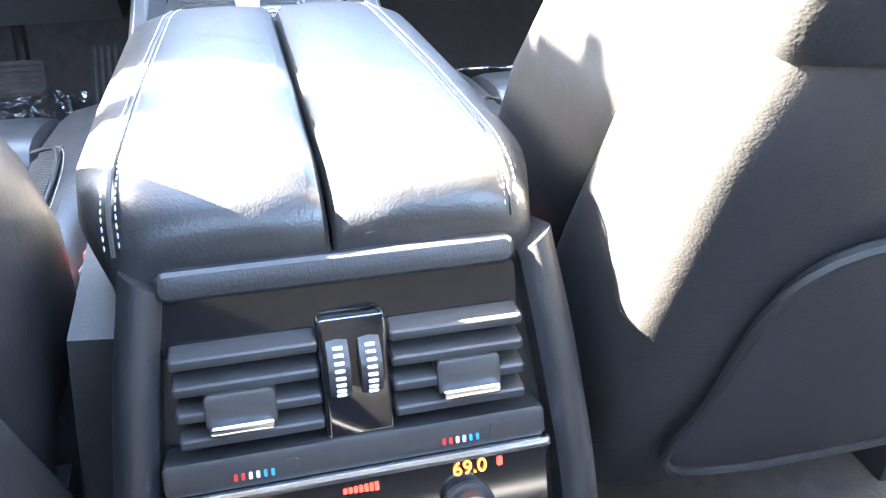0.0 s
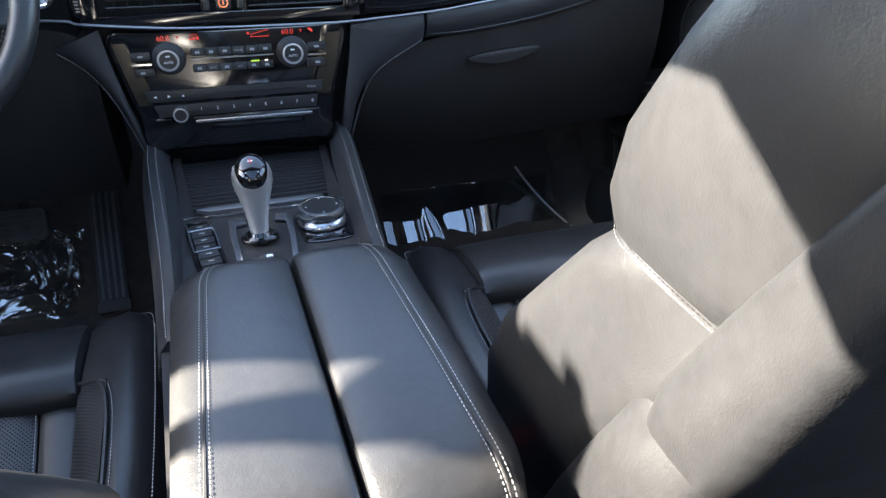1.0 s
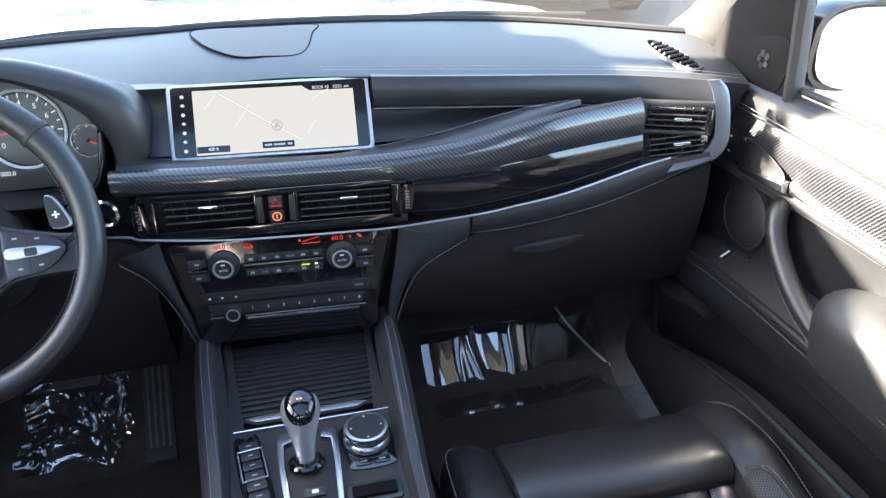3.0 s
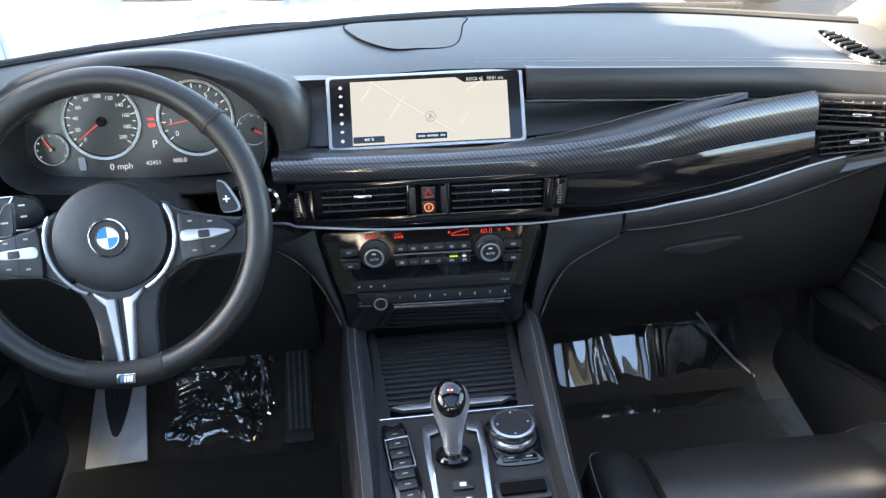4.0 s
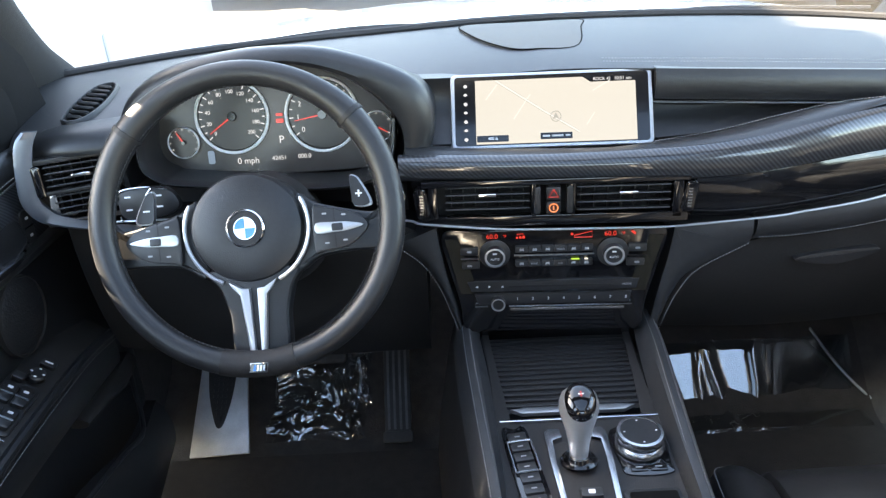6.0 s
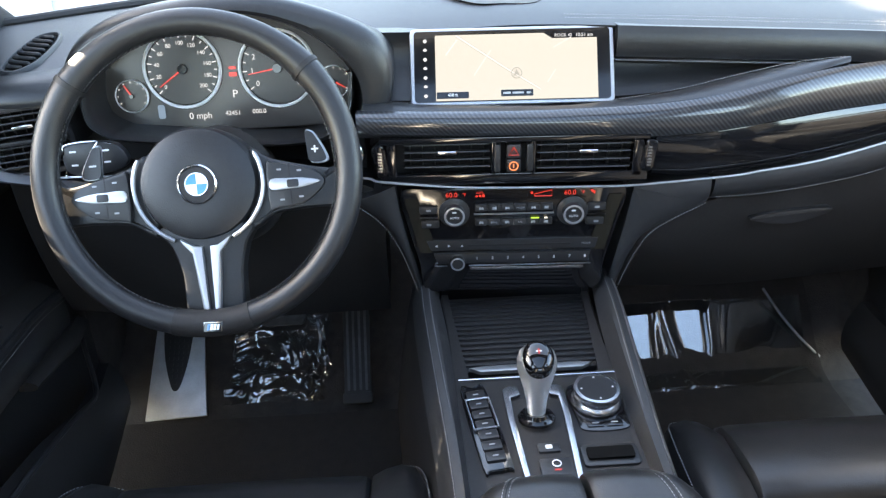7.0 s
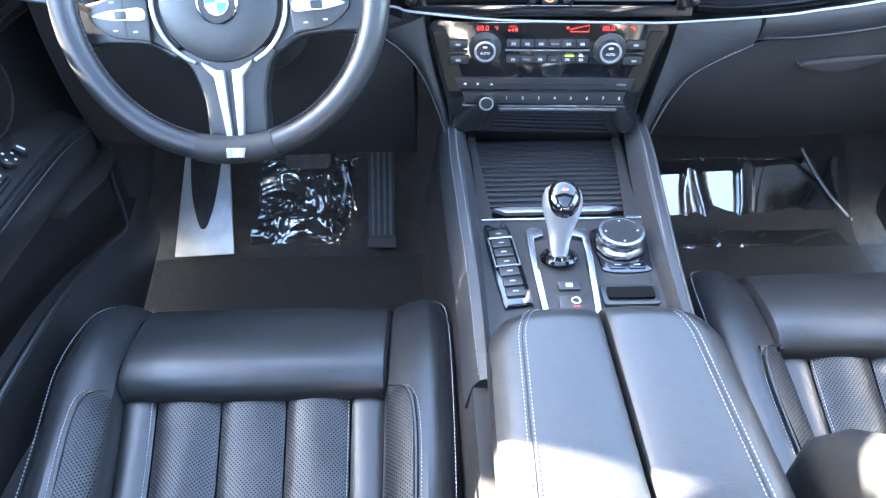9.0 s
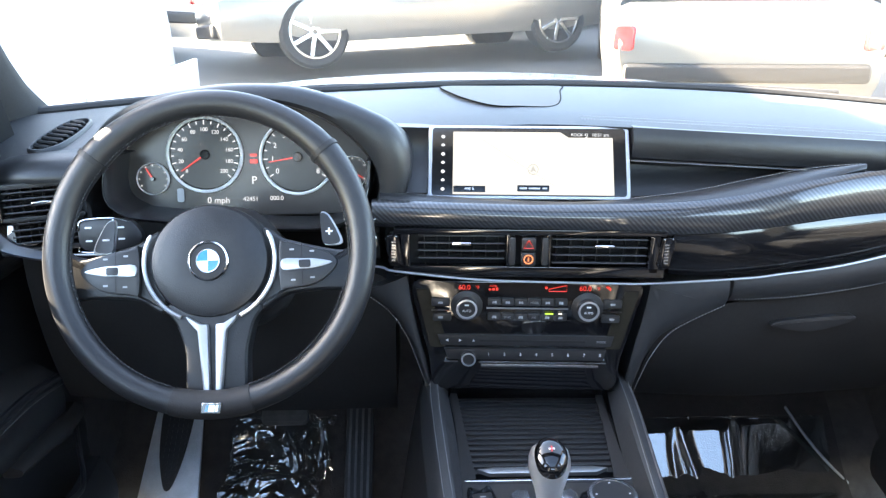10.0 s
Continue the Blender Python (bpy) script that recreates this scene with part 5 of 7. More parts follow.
# switch plate
part("plate", skin([[Vector((x, y, z)) for x in (-0.108, 0.112)] + [Vector((x, y, z - 0.03)) for x in (0.112, -0.108)] for y, z in ((-0.178, 0.4215), (-0.28, 0.4205), (-0.46, 0.415))]), PLASTIC, con, "satin black switch plate")


def top_frame(x, y, z):
    return plane_at((x, y, z), (0, -0.01, 1), (0, 1, 0))


# gear lever with its silver fork frame
for sx in (-1, 1):
    fr_ = [(sx * x, y) for x, y in ((0.034, 0.058), (0.041, 0.050), (0.040, 0.0), (0.030, -0.16), (0.024, -0.16), (0.031, 0.0), (0.031, 0.035), (0.018, 0.040), (0.020, 0.056))]
    part("lever_frame", prism(fr_[::-sx], 0.010, top_frame(-0.008, -0.258, 0.4285), 0.0025), SATIN, con, "brushed silver fork round the gear lever")
part("lever_well", prism(soft_poly([(-0.030, 0.030), (0.030, 0.030), (0.030, -0.02), (0.027, -0.15), (-0.023, -0.15), (-0.030, -0.02)], 4), 0.006, top_frame(-0.008, -0.258, 0.4255), 0.002), PLASTIC, con)
lv = plane_at((-0.012, -0.262, 0.426), (0, 0.20, 1), (0, 1, 0)) @ Matrix.Diagonal((1.13, 1.13, 0.885, 1.0))
part("lever_collar", lathe([(0.021, 0.0), (0.021, 0.004), (0.0185, 0.007), (0.015, 0.005), (0.013, 0.011), (0.009, 0.011)], lv, 32), PIANO, con)
lev = part("gear_lever", lathe([(0.0095, 0.004), (0.0100, 0.012), (0.0115, 0.030), (0.0145, 0.050), (0.0190, 0.070), (0.0215, 0.082), (0.0215, 0.094), (0.0190, 0.104), (0.0145, 0.1095), (0.008, 0.112), (0.0, 0.1125)], lv, 40), LEVER, con, "satin metal gear lever")
cap_m = plane_at(lv @ Vector((0, -0.0085, 0.1000)), lv.to_3x3() @ Vector((0, -0.62, 1)), lv.to_3x3() @ Vector((0, 1, 0.3)))
part("cap", lathe([(0.0215, -0.006), (0.0205, 0.0045), (0.0175, 0.0085), (0.010, 0.0118), (0, 0.0125)], cap_m @ Matrix.Diagonal((0.92, 1.12, 1, 1)), 32), PIANO, lev, "gloss black cap with small marks")
part("mark", prism(rounded(0.007, 0.0018, 0.0005, 2), 0.0006, move(cap_m, 0, 0.004, 0.0128)), PRINT, lev)
part("mark", prism(rounded(0.0018, 0.007, 0.0005, 2), 0.0006, move(cap_m, 0, 0.004, 0.0129)), RED_LIGHT, lev)
part("mark", prism(rounded(0.016, 0.0035, 0.0008, 2), 0.0006, move(cap_m, 0, -0.011, 0.0105)), SATIN, lev)
# keys beside the lever
km_ = top_frame(-0.078, -0.262, 0.4245) @ Matrix.Rotation(radians(7), 4, "Z")
part("key_frame", prism(soft_poly([(-0.018, 0.064), (0.0, 0.068), (0.016, 0.064), (0.018, -0.07), (0.012, -0.08), (-0.010, -0.08), (-0.018, -0.07)], 4), 0.006, km_, 0.002), PIANO, con, "gloss black key frame")
for k in range(7):
    bt = part("key", prism(rounded(0.024, 0.0150, 0.002), 0.005, move(km_, 0, 0.050 - k * 0.0182, 0.003), 0.001), BUTTON, con, "small console key")
    part("mark", prism(rounded(0.007, 0.0018, 0.0006, 2), 0.0006, move(km_, 0, 0.050 - k * 0.0182, 0.0036)), PRINT_DIM, bt)
sq = [move(km_, x, y, 0.0035).translation for x, y in ((-0.0155, 0.0415), (0.0155, 0.0415), (0.0155, -0.0135), (-0.0155, -0.0135), (-0.0155, 0.0415))]
for q, r_ in zip(sq, sq[1:]):
    part("key_outline", tube([q, r_], 0.0013, 6), SATIN, con)
# park keys behind the lever
pk = top_frame(-0.006, -0.318, 0.4285)
part("key", prism(rounded(0.026, 0.014, 0.002), 0.006, move(pk, 0, 0.004, 0), 0.0015), BUTTON, con)
part("mark", prism(rounded(0.008, 0.006, 0.001, 2), 0.0006, move(pk, 0, 0.004, 0.0006)), PRINT, con)
part("park_key", prism(rounded(0.040, 0.040, 0.004), 0.008, move(pk, 0.004, -0.034, 0.001), 0.003), BUTTON, con, "parking brake key")
part("mark", tube([move(pk, 0.004 + 0.005 * math.cos(i * 0.524), -0.024 + 0.005 * math.sin(i * 0.524), 0.002).translation for i in range(13)], 0.0008, 5), PRINT, con)
part("mark", prism(rounded(0.008, 0.0018, 0.0005, 2), 0.0006, move(pk, 0.004, -0.033, 0.0016)), RED_LIGHT, con)
# rotary controller
rc = top_frame(0.070, -0.234, 0.421) @ Matrix.Diagonal((0.96, 0.96, 0.74, 1.0))
part("controller_base", prism(soft_poly([(-0.032, 0.034), (0.032, 0.034), (0.036, -0.03), (0.028, -0.052), (-0.024, -0.052), (-0.032, -0.03)], 5), 0.008, move(rc, 0, 0, 0.003), 0.003), PIANO, con, "gloss black base of the controller")
ctl = part("controller", lathe([(0.028, 0.002), (0.0335, 0.006), (0.0325, 0.012), (0.029, 0.017), (0.0305, 0.020), (0.0315, 0.030), (0.0300, 0.035), (0.026, 0.0355), (0.0255, 0.034), (0.0, 0.0335)], rc, 48), SATIN, con, "round satin metal menu controller")
part("touch_top", lathe([(0.0, 0.0338), (0.0258, 0.0338), (0.0252, 0.0348), (0.0, 0.0345)], rc, 40), BUTTON, ctl, "matt black touch surface")
for a_ in range(4):
    part("mark", prism(rounded(0.0025, 0.0018, 0.0005, 2), 0.0005, move(rc, 0.021 * math.cos(a_ * 1.5708), 0.021 * math.sin(a_ * 1.5708), 0.0352)), PRINT, ctl)
for sx in (-1, 1):
    bt = part("key", prism(rounded(0.022, 0.012, 0.002), 0.006, move(rc, sx * 0.0125 + 0.002, -0.042, 0.0055), 0.0015), PIANO, con)
    part("mark", prism(rounded(0.009, 0.0016, 0.0005, 2), 0.0006, move(rc, sx * 0.0125 + 0.002, -0.042, 0.0062)), PRINT_DIM, bt)
# key slot
part("key_slot", prism(rounded(0.068, 0.034, 0.006), 0.006, top_frame(0.066, -0.325, 0.4225), 0.002), BUTTON, con)
# the slot's inner shade is a black plate laid on top
part("slot", prism(rounded(0.056, 0.018, 0.003), 0.003, top_frame(0.066, -0.325, 0.4262)), SLOT, con, "black plate drawn as the open key slot")

# ---- armrest in two lids ----
arm = thing("armrest", (0.01, -0.6, 0.36), "black leather centre armrest with two stitched, partly sunlit lids", "armrest")


def lid_fall(u):
    # height along the lid: front edge rounded, rear edge rolled down
    return -0.020 * max(0, (0.09 - u) / 0.09) ** 2 - 0.006 * max(0, (u - 0.6) / 0.4) - 0.030 * (1 - math.sqrt(max(0, 1 - max(0, (u - 0.87) / 0.13) ** 2)))


def lid(x0, x1, front_y):
    """One lid: x0 is the edge at the split, x1 the outer edge."""
    rings = []
    s = 1 if x1 > x0 else -1
    N = 64
    for i in range(N + 1):
        u = i / N
        y = front_y - u * (0.780 + front_y)
        dz = lid_fall(u)
        pinch = 0.036 * max(0, (0.16 - u) / 0.16) ** 2
        xo = x1 - s * pinch + s * 0.006 * u + 0.008 * u - s * (0.016 if s > 0 else 0.026) * max(0, (u - 0.80) / 0.20) ** 2
        row = []
        prof = ((0.0, -0.040), (0.0, -0.012), (0.0025, -0.004), (0.008, 0.0), (0.035, 0.0025), (0.060, 0.0018), (0.080, -0.0005), (0.094, -0.006))
        wid = abs(xo - x0)
        for px, pz in prof:
            row.append(Vector((x0 + 0.010 * u + s * px * (wid - 0.010 * u) / 0.105 if s > 0 else x0 + 0.010 * u + s * px * (wid + 0.010 * u) / 0.105, y, 0.484 + pz + dz)))
        row += [Vector((xo - s * 0.003, y, 0.484 - 0.015 + dz)), Vector((xo, y, 0.484 - 0.034 + dz)), Vector((xo - s * 0.004, y, min(0.425, 0.455 + dz))), Vector((x0 + 0.010 * u, y, min(0.425, 0.455 + dz)))]
        rings.append(row)
    return skin(rings)


part("lid", lid(0.0090, -0.114, -0.392), SEAT_LEATHER, arm, "stitched leather lid")
part("lid", lid(0.0108, 0.131, -0.390), SEAT_LEATHER, arm, "stitched leather lid")


def lid_line(x, x_r, front_y, h):
    pts = []
    for i in range(50):
        u = i / 49
        y = front_y - u * (0.778 + front_y)
        dz = lid_fall(u)
        k = 1 if x > 0 else -1
        pts.append(Vector((x + (x_r - x) * u + 0.009 * u - k * 0.020 * max(0, (0.16 - u) / 0.16) ** 2, y, 0.4848 + dz + h)))
    return pts


for x, xr in ((-0.0730, -0.0910), (-0.0800, -0.0980), (0.0905, 0.1055), (0.0975, 0.1125)):
    part("stitching", sewn(lid_line(x, xr, -0.392, 0.0003 - 0.22 * max(0, abs(x - 0.01) - 0.085))), THREAD, arm)
for x, xr in ((-0.0765, -0.0945), (0.0940, 0.1090)):
    part("seam", tube(lid_line(x, xr, -0.392, -0.0015), 0.0014, 6), DARK, arm)
part("body", rbox((0.009, -0.585, 0.355), (0.20, 0.37, 0.12), 0.012, 3), PLASTIC, arm)

# ---- rear end of the console: vents and climate display for the back seat ----
rear = thing("rear_vent_unit", (0.02, -0.84, 0.25), "rear air vent unit with silver tabs below the armrest", "vent unit")
RN = (0.0, -1, 0.34)
rm = plane_at((0.0271, -0.8045, 0.388), RN) @ Matrix.Scale(1.107, 4)
shell = soft_poly([(-0.094, 0.045), (-0.06, 0.048), (0.06, 0.048), (0.094, 0.045), (0.112, 0.0), (0.124, -0.12), (0.126, -0.30), (-0.126, -0.30), (-0.124, -0.12), (-0.112, 0.0)], 4)
part("shell", prism(shell, 0.07, move(rm, 0, 0, -0.020), 0.012, 3), LEATHER, rear, "black moulded shell of the rear console")
for sx in (-1, 1):
    sd = strip([(sx * 0.104, -0.30, 0), (sx * 0.104, -0.12, 0), (sx * 0.095, -0.03, 0), (sx * 0.084, 0.040, 0)], [(sx * 0.126, -0.30, 0), (sx * 0.124, -0.12, 0), (sx * 0.114, -0.02, 0), (sx * 0.101, 0.052, 0)], 0.007, (0, 0, 1), thick=0.03)
    bmesh.ops.transform(sd, matrix=move(rm, 0, 0, -0.004), verts=sd.verts)
    part("side_rail", sd, LEATHER, rear, "rounded leather side rail")
part("top_roll", prism(rounded(0.168, 0.015, 0.006), 0.03, move(rm, -0.003, 0.043, 0.001), 0.005, 3), LEATHER, rear, "rounded bar under the armrest")
# flat black plate in place of the shaded cavity over the vents
part("hollow", prism(rounded(0.170, 0.030, 0.005), 0.01, move(rm, -0.003, 0.022, -0.006)), PIANO, rear, "gloss black plate drawn as the hollow above the vents")
for sx in (-1, 1):
    vm = move(rm, sx * 0.0500 - 0.002, -0.013, 0.004)
    vb = part("vent", prism(rounded(0.066, 0.056, 0.004), 0.004, move(vm, 0, 0, -0.020)), DARK, rear, "rear air vent with wide black slats")
    for k in range(4):
        b = rbox((0, 0, 0), (0.066, 0.0062, 0.014), 0.0025, 3, Euler((radians(18), 0, 0)).to_matrix())
        bmesh.ops.transform(b, matrix=move(vm, 0, 0.0235 - k * 0.0128, -0.004), verts=b.verts)
        part("slat", b, SLATS, vb)
    part("tab_block", prism(rounded(0.032, 0.018, 0.003), 0.012, move(vm, sx * 0.004, -0.002, 0.005), 0.002), BUTTON, vb)
    b = rbox((0, 0, 0), (0.029, 0.0052, 0.006), 0.0022, 3)
    bmesh.ops.transform(b, matrix=move(vm, sx * 0.004, -0.0095, 0.007), verts=b.verts)
    part("tab", b, CHROME, vb, "bright silver tab")
part("wheel_plate", prism(rounded(0.033, 0.062, 0.004), 0.02, move(rm, -0.0023, -0.010, 0.004), 0.002), PIANO, rear)
for x in (-0.010, 0.005):
    w = part("thumbwheel", lathe([(0.0, -0.005), (0.016, -0.005), (0.0168, 0), (0.016, 0.005), (0.0, 0.005)], move(rm, x, -0.004, -0.004) @ Euler((0, radians(90), 0)).to_matrix().to_4x4(), 24), BUTTON, rear, "upright vent thumbwheel")
    for k in range(8):
        a_ = radians(-42 + k * 12)
        part("rib", rbox(move(rm, x, -0.004 + 0.0172 * math.sin(a_), -0.004 + 0.0172 * math.cos(a_)).translation, (0.0052, 0.0018, 0.0018), 0.0005, 1), PRINT, w)
part("lower_plate", prism(rounded(0.186, 0.017, 0.004), 0.02, move(rm, -0.002, -0.047, 0.006), 0.003), BUTTON, rear)
for sx in (-1, 1):
    for k in range(6):
        part("heat_mark", prism(rounded(0.0016, 0.0034, 0.0005, 2), 0.0006, move(rm, sx * 0.050 - 0.004 + (k - 2.5) * 0.0034, -0.0492, 0.0068)), (RED if k < 2 else BLUE if k > 3 else PRINT), rear)
    part("heat_key", prism(rounded(0.005, 0.007, 0.001, 2), 0.001, move(rm, sx * 0.050 + 0.014, -0.0475, 0.0070)), BUTTON, rear)
part("chrome_strip", prism(rounded(0.190, 0.0055, 0.002), 0.02, move(rm, -0.002, -0.0583, 0.008), 0.002), SATIN, rear, "satin silver strip")
part("display", prism(rounded(0.186, 0.120, 0.004), 0.02, move(rm, -0.002, -0.122, 0.004)), PIANO, rear, "gloss black rear climate display")
for x in (0.050, -0.066):
    lettering("69.0", 0.0105, move(rm, x, -0.0665, 0.0050), glow("amber_digits", (1.0, 0.30, 0.03), 0.068), rear)
    part("mark", prism(rounded(0.003, 0.005, 0.0008, 2), 0.0006, move(rm, x + 0.016, -0.0660, 0.0045)), RED_LIGHT, rear)
for k in range(7):
    part("level_mark", prism(rounded(0.002, 0.0028 + 0.0003 * k, 0.0004, 2), 0.0006, move(rm, -0.013 + k * 0.0026, -0.0675, 0.0045)), RED_LIGHT, rear)
knob(rear, move(rm, 0.048, -0.088, 0.004), 0.012, 0.012)


# ---- front seats ----
def front_seat(side, dy, label, db=0.0, hollow=1.0, dx=0.0, slide=(0.0, 0.0)):
    """side: 1 passenger, -1 driver. Built on the passenger's side of the car, mirrored and slid back for the driver."""
    cx = 0.405

    def P(x, y, z):
        return Vector((side * x, y + dy, z))

    def C(x, y, z):
        u = max(0.0, min(1.0, (-0.31 - y) / 0.30))
        return P(slide[0] + cx + (x - cx) * 0.97 - 0.055 * u * (x - cx + 0.255) / 0.51, y + slide[1], z - 0.045 * u * max(0, 1 - abs(x - cx) / 0.30))

    s = thing("front_seat", P(cx, -0.45, 0.03), label, "car seat", "front seats")
    # cushion bolsters
    for k in (-1, 1):
        prof = []
        for y, z, w in ((-0.150, 0.270, 0.058), (-0.172, 0.322, 0.072), (-0.215, 0.346, 0.082), (-0.30, 0.352, 0.088), (-0.42, 0.352, 0.090), (-0.55, 0.356, 0.090), (-0.68, 0.36, 0.085)):
            xi, xo = cx + k * 0.165, cx + k * (0.165 + w + 0.008)
            mid_ = (xi + xo) / 2
            prof.append([C(xi, y, z - 0.10), C(xi, y, z - 0.022), C(xi + k * 0.006, y, z - 0.006), C(xi + k * 0.025, y, z + 0.006), C(mid_ + k * 0.006, y, z + 0.012), C(mid_ + k * 0.026, y, z + 0.004), C(xo - k * 0.006, y, z - 0.018), C(xo, y, z - 0.045), C(xo - k * 0.002, y, z - 0.12), C(xo - k * 0.02, y, 0.16), C(xi, y, 0.16)])
        part("cushion_bolster", skin(prof), SEAT_LEATHER, s, "padded leather side bolster")
        edge = curve([C(cx + k * 0.180, -0.1565, 0.303), C(cx + k * 0.210, -0.161, 0.318), C(cx + k * 0.234, -0.176, 0.330), C(cx + k * 0.245, -0.215, 0.343), C(cx + k * 0.2495, -0.30, 0.3478), C(cx + k * 0.2515, -0.42, 0.3478), C(cx + k * 0.2515, -0.66, 0.354)], 70)
        part("stitching", sewn(edge, 0.0052, 0.0007), THREAD, s)
        inl = curve([C(cx + k * 0.172, -0.338, 0.358), C(cx + k * 0.196, -0.352, 0.366), C(cx + k * 0.205, -0.40, 0.366), C(cx + k * 0.206, -0.50, 0.366), C(cx + k * 0.206, -0.62, 0.368)], 60)
        part("piping", tube(inl, 0.0022, 6), SEAT_LEATHER, s)
        part("stitching", sewn([v + Vector((side * k * 0.006, 0, 0.0006)) for v in inl]), THREAD, s)
        part("bolster_panel", skin([[C(cx + k * 0.169, y, z - 0.006), C(cx + k * 0.1715, y, z - 0.002), C(cx + k * 0.188, y, z + 0.0080), C(cx + k * 0.203, y, z + 0.0118), C(cx + k * 0.203, y, z - 0.01), C(cx + k * 0.172, y, z - 0.01)] for y, z in ((-0.345, 0.354), (-0.36, 0.3545), (-0.45, 0.3545), (-0.66, 0.360))]), PERF, s, "perforated leather inlay")
    # thigh support
    ys = [(-0.170, 0.250), (-0.166, 0.290), (-0.172, 0.318), (-0.190, 0.338), (-0.220, 0.350), (-0.260, 0.357), (-0.295, 0.359), (-0.318, 0.355), (-0.331, 0.344), (-0.334, 0.330), (-0.328, 0.314)]
    rows_ = []
    for x, f in ((cx - 0.168, 0.88), (cx - 0.164, 0.955), (cx - 0.155, 0.985), (cx - 0.08, 1.0), (cx, 1.005), (cx + 0.08, 1.0), (cx + 0.155, 0.985), (cx + 0.164, 0.955), (cx + 0.168, 0.88)):
        rows_.append([C(x, -0.25 + (y + 0.25) * (0.94 + 0.06 * (f - 0.88) / 0.125), 0.27 + (z - 0.27) * f) for y, z in ys] + [C(x, -0.32, 0.25)])
    part("thigh_support", skin(rows_), SEAT_LEATHER, s, "smooth padded thigh support")
    # seat cushion in five sewn panels
    edges = [cx - 0.165, cx - 0.122, cx - 0.041, cx + 0.041, cx + 0.122, cx + 0.165]
    for i in range(5):
        x0, x1 = edges[i] + 0.0012, edges[i + 1] - 0.0012
        rows_ = []
        for j in range(15):
            u = j / 14
            y = -0.322 - u * 0.345
            z = 0.322 - 0.018 * math.sin(math.pi * min(1, u * 1.1)) + 0.012 * u
            wob = 0.0022 * math.sin(9 * u + i * 1.7) if 0 < i < 4 else 0
            w = x1 - x0
            rows_.append([C(x0, y, z - 0.03)] + [C(x0 + w * t, y, z + (0.0085 if 0 < i < 4 else 0.005) * math.sin(math.pi * t) ** 0.6 * (1 if 0 < t < 1 else 0) + wob * math.sin(math.pi * t)) for t in (0, 0.08, 0.2, 0.4, 0.6, 0.8, 0.92, 1)] + [C(x1, y, z - 0.03)])
        part("cushion_panel", skin(rows_), PERF if 0 < i < 4 else SEAT_LEATHER, s, "perforated leather panel" if 0 < i < 4 else "smooth leather panel")
        if i in (1, 4):
            k = -1 if i == 1 else 1
            ln_ = [C((x0 if i == 1 else x0) + (0.001 if i == 1 else 0.004), -0.325 - u * 0.34 / 30, 0.3262 - 0.018 * math.sin(math.pi * min(1, u / 30 * 1.1)) + 0.012 * u / 30) for u in range(31)]
            part("stitching", sewn(ln_), THREAD, s)
    part("seat_base", joined(rbox(P(cx, -0.42, 0.20), (0.40, 0.44, 0.16), 0.02, 2)), DARK, s)
    for k in (-1, 1):
        part("seat_rail", rbox(P(cx + k * 0.19, -0.42, 0.065), (0.035, 0.56, 0.07), 0.006, 2), DARK, s)
        part("side_cover", prism(soft_poly([(-0.20, 0.0), (-0.18, 0.06), (0.0, 0.07), (0.20, 0.09), (0.27, 0.05), (0.24, 0.0), (0.0, -0.02)], 4), 0.02, plane_at(P(cx + k * 0.258, -0.52, 0.22), (side * k, 0, 0))), PLASTIC, s, "plastic seat side cover")

    # backrest: front pad with deep bolsters, shoulder part, two-piece shell
    def ring(z, y0, d, w, dip, ex=0.34, ey=0.42, n=48, part_=(0, 1)):
        row = []
        for t in range(n):
            a_ = 2 * math.pi * (part_[0] + (part_[1] - part_[0]) * t / n)
            c_, s_ = math.cos(a_), math.sin(a_)
            px = math.copysign(abs(c_) ** (ex if s_ > 0 else 0.36), c_) * w
            py = math.copysign(abs(s_) ** (ey if s_ > 0 else 0.42), s_)
            sink = dip * math.sqrt(max(0, 1 - (px / (w * 0.80)) ** 2)) if py > 0 else 0
            row.append(P(cx + px - dx, db + y0 - d / 2 + py * d / 2 - sink * hollow, z))
        return row

    def yf(z):     # front line of the inner bolster
        return float(np.interp(z, [0.28, 0.35, 0.41, 0.47, 0.54, 0.61, 0.645, 0.68, 0.74, 0.80, 0.88, 0.95], [-0.50, -0.502, -0.512, -0.545, -0.608, -0.672, -0.712, -0.690, -0.715, -0.762, -0.820, -0.885]))

    part("backrest", skin([ring(z, yf(z), d, w, dip) for z, w, d, dip in ((0.28, 0.205, 0.20, 0.09), (0.35, 0.222, 0.22, 0.10), (0.41, 0.228, 0.23, 0.10), (0.47, 0.229, 0.24, 0.095), (0.54, 0.228, 0.235, 0.085), (0.61, 0.225, 0.22, 0.07), (0.643, 0.219, 0.20, 0.06), (0.650, 0.210, 0.18, 0.06))]), SEAT_LEATHER, s, "leather backrest with deep side bolsters")
    part("shoulder_part", skin([ring(z, yf(z) - g, d, w, dip, 0.42, 0.52) for z, w, d, dip, g in ((0.640, 0.205, 0.17, 0.05, 0.02), (0.652, 0.222, 0.215, 0.055, -0.012), (0.675, 0.229, 0.235, 0.055, 0), (0.72, 0.231, 0.24, 0.05, 0), (0.78, 0.228, 0.235, 0.045, 0), (0.84, 0.218, 0.22, 0.04, 0), (0.89, 0.198, 0.19, 0.03, 0.004), (0.93, 0.165, 0.14, 0.02, 0.02), (0.952, 0.11, 0.08, 0.01, 0.045))]), SEAT_LEATHER, s, "rounded leather shoulder section")
    full = ring(0.6475, yf(0.645) + 0.004, 0.215, 0.2235, 0.06, n=160)
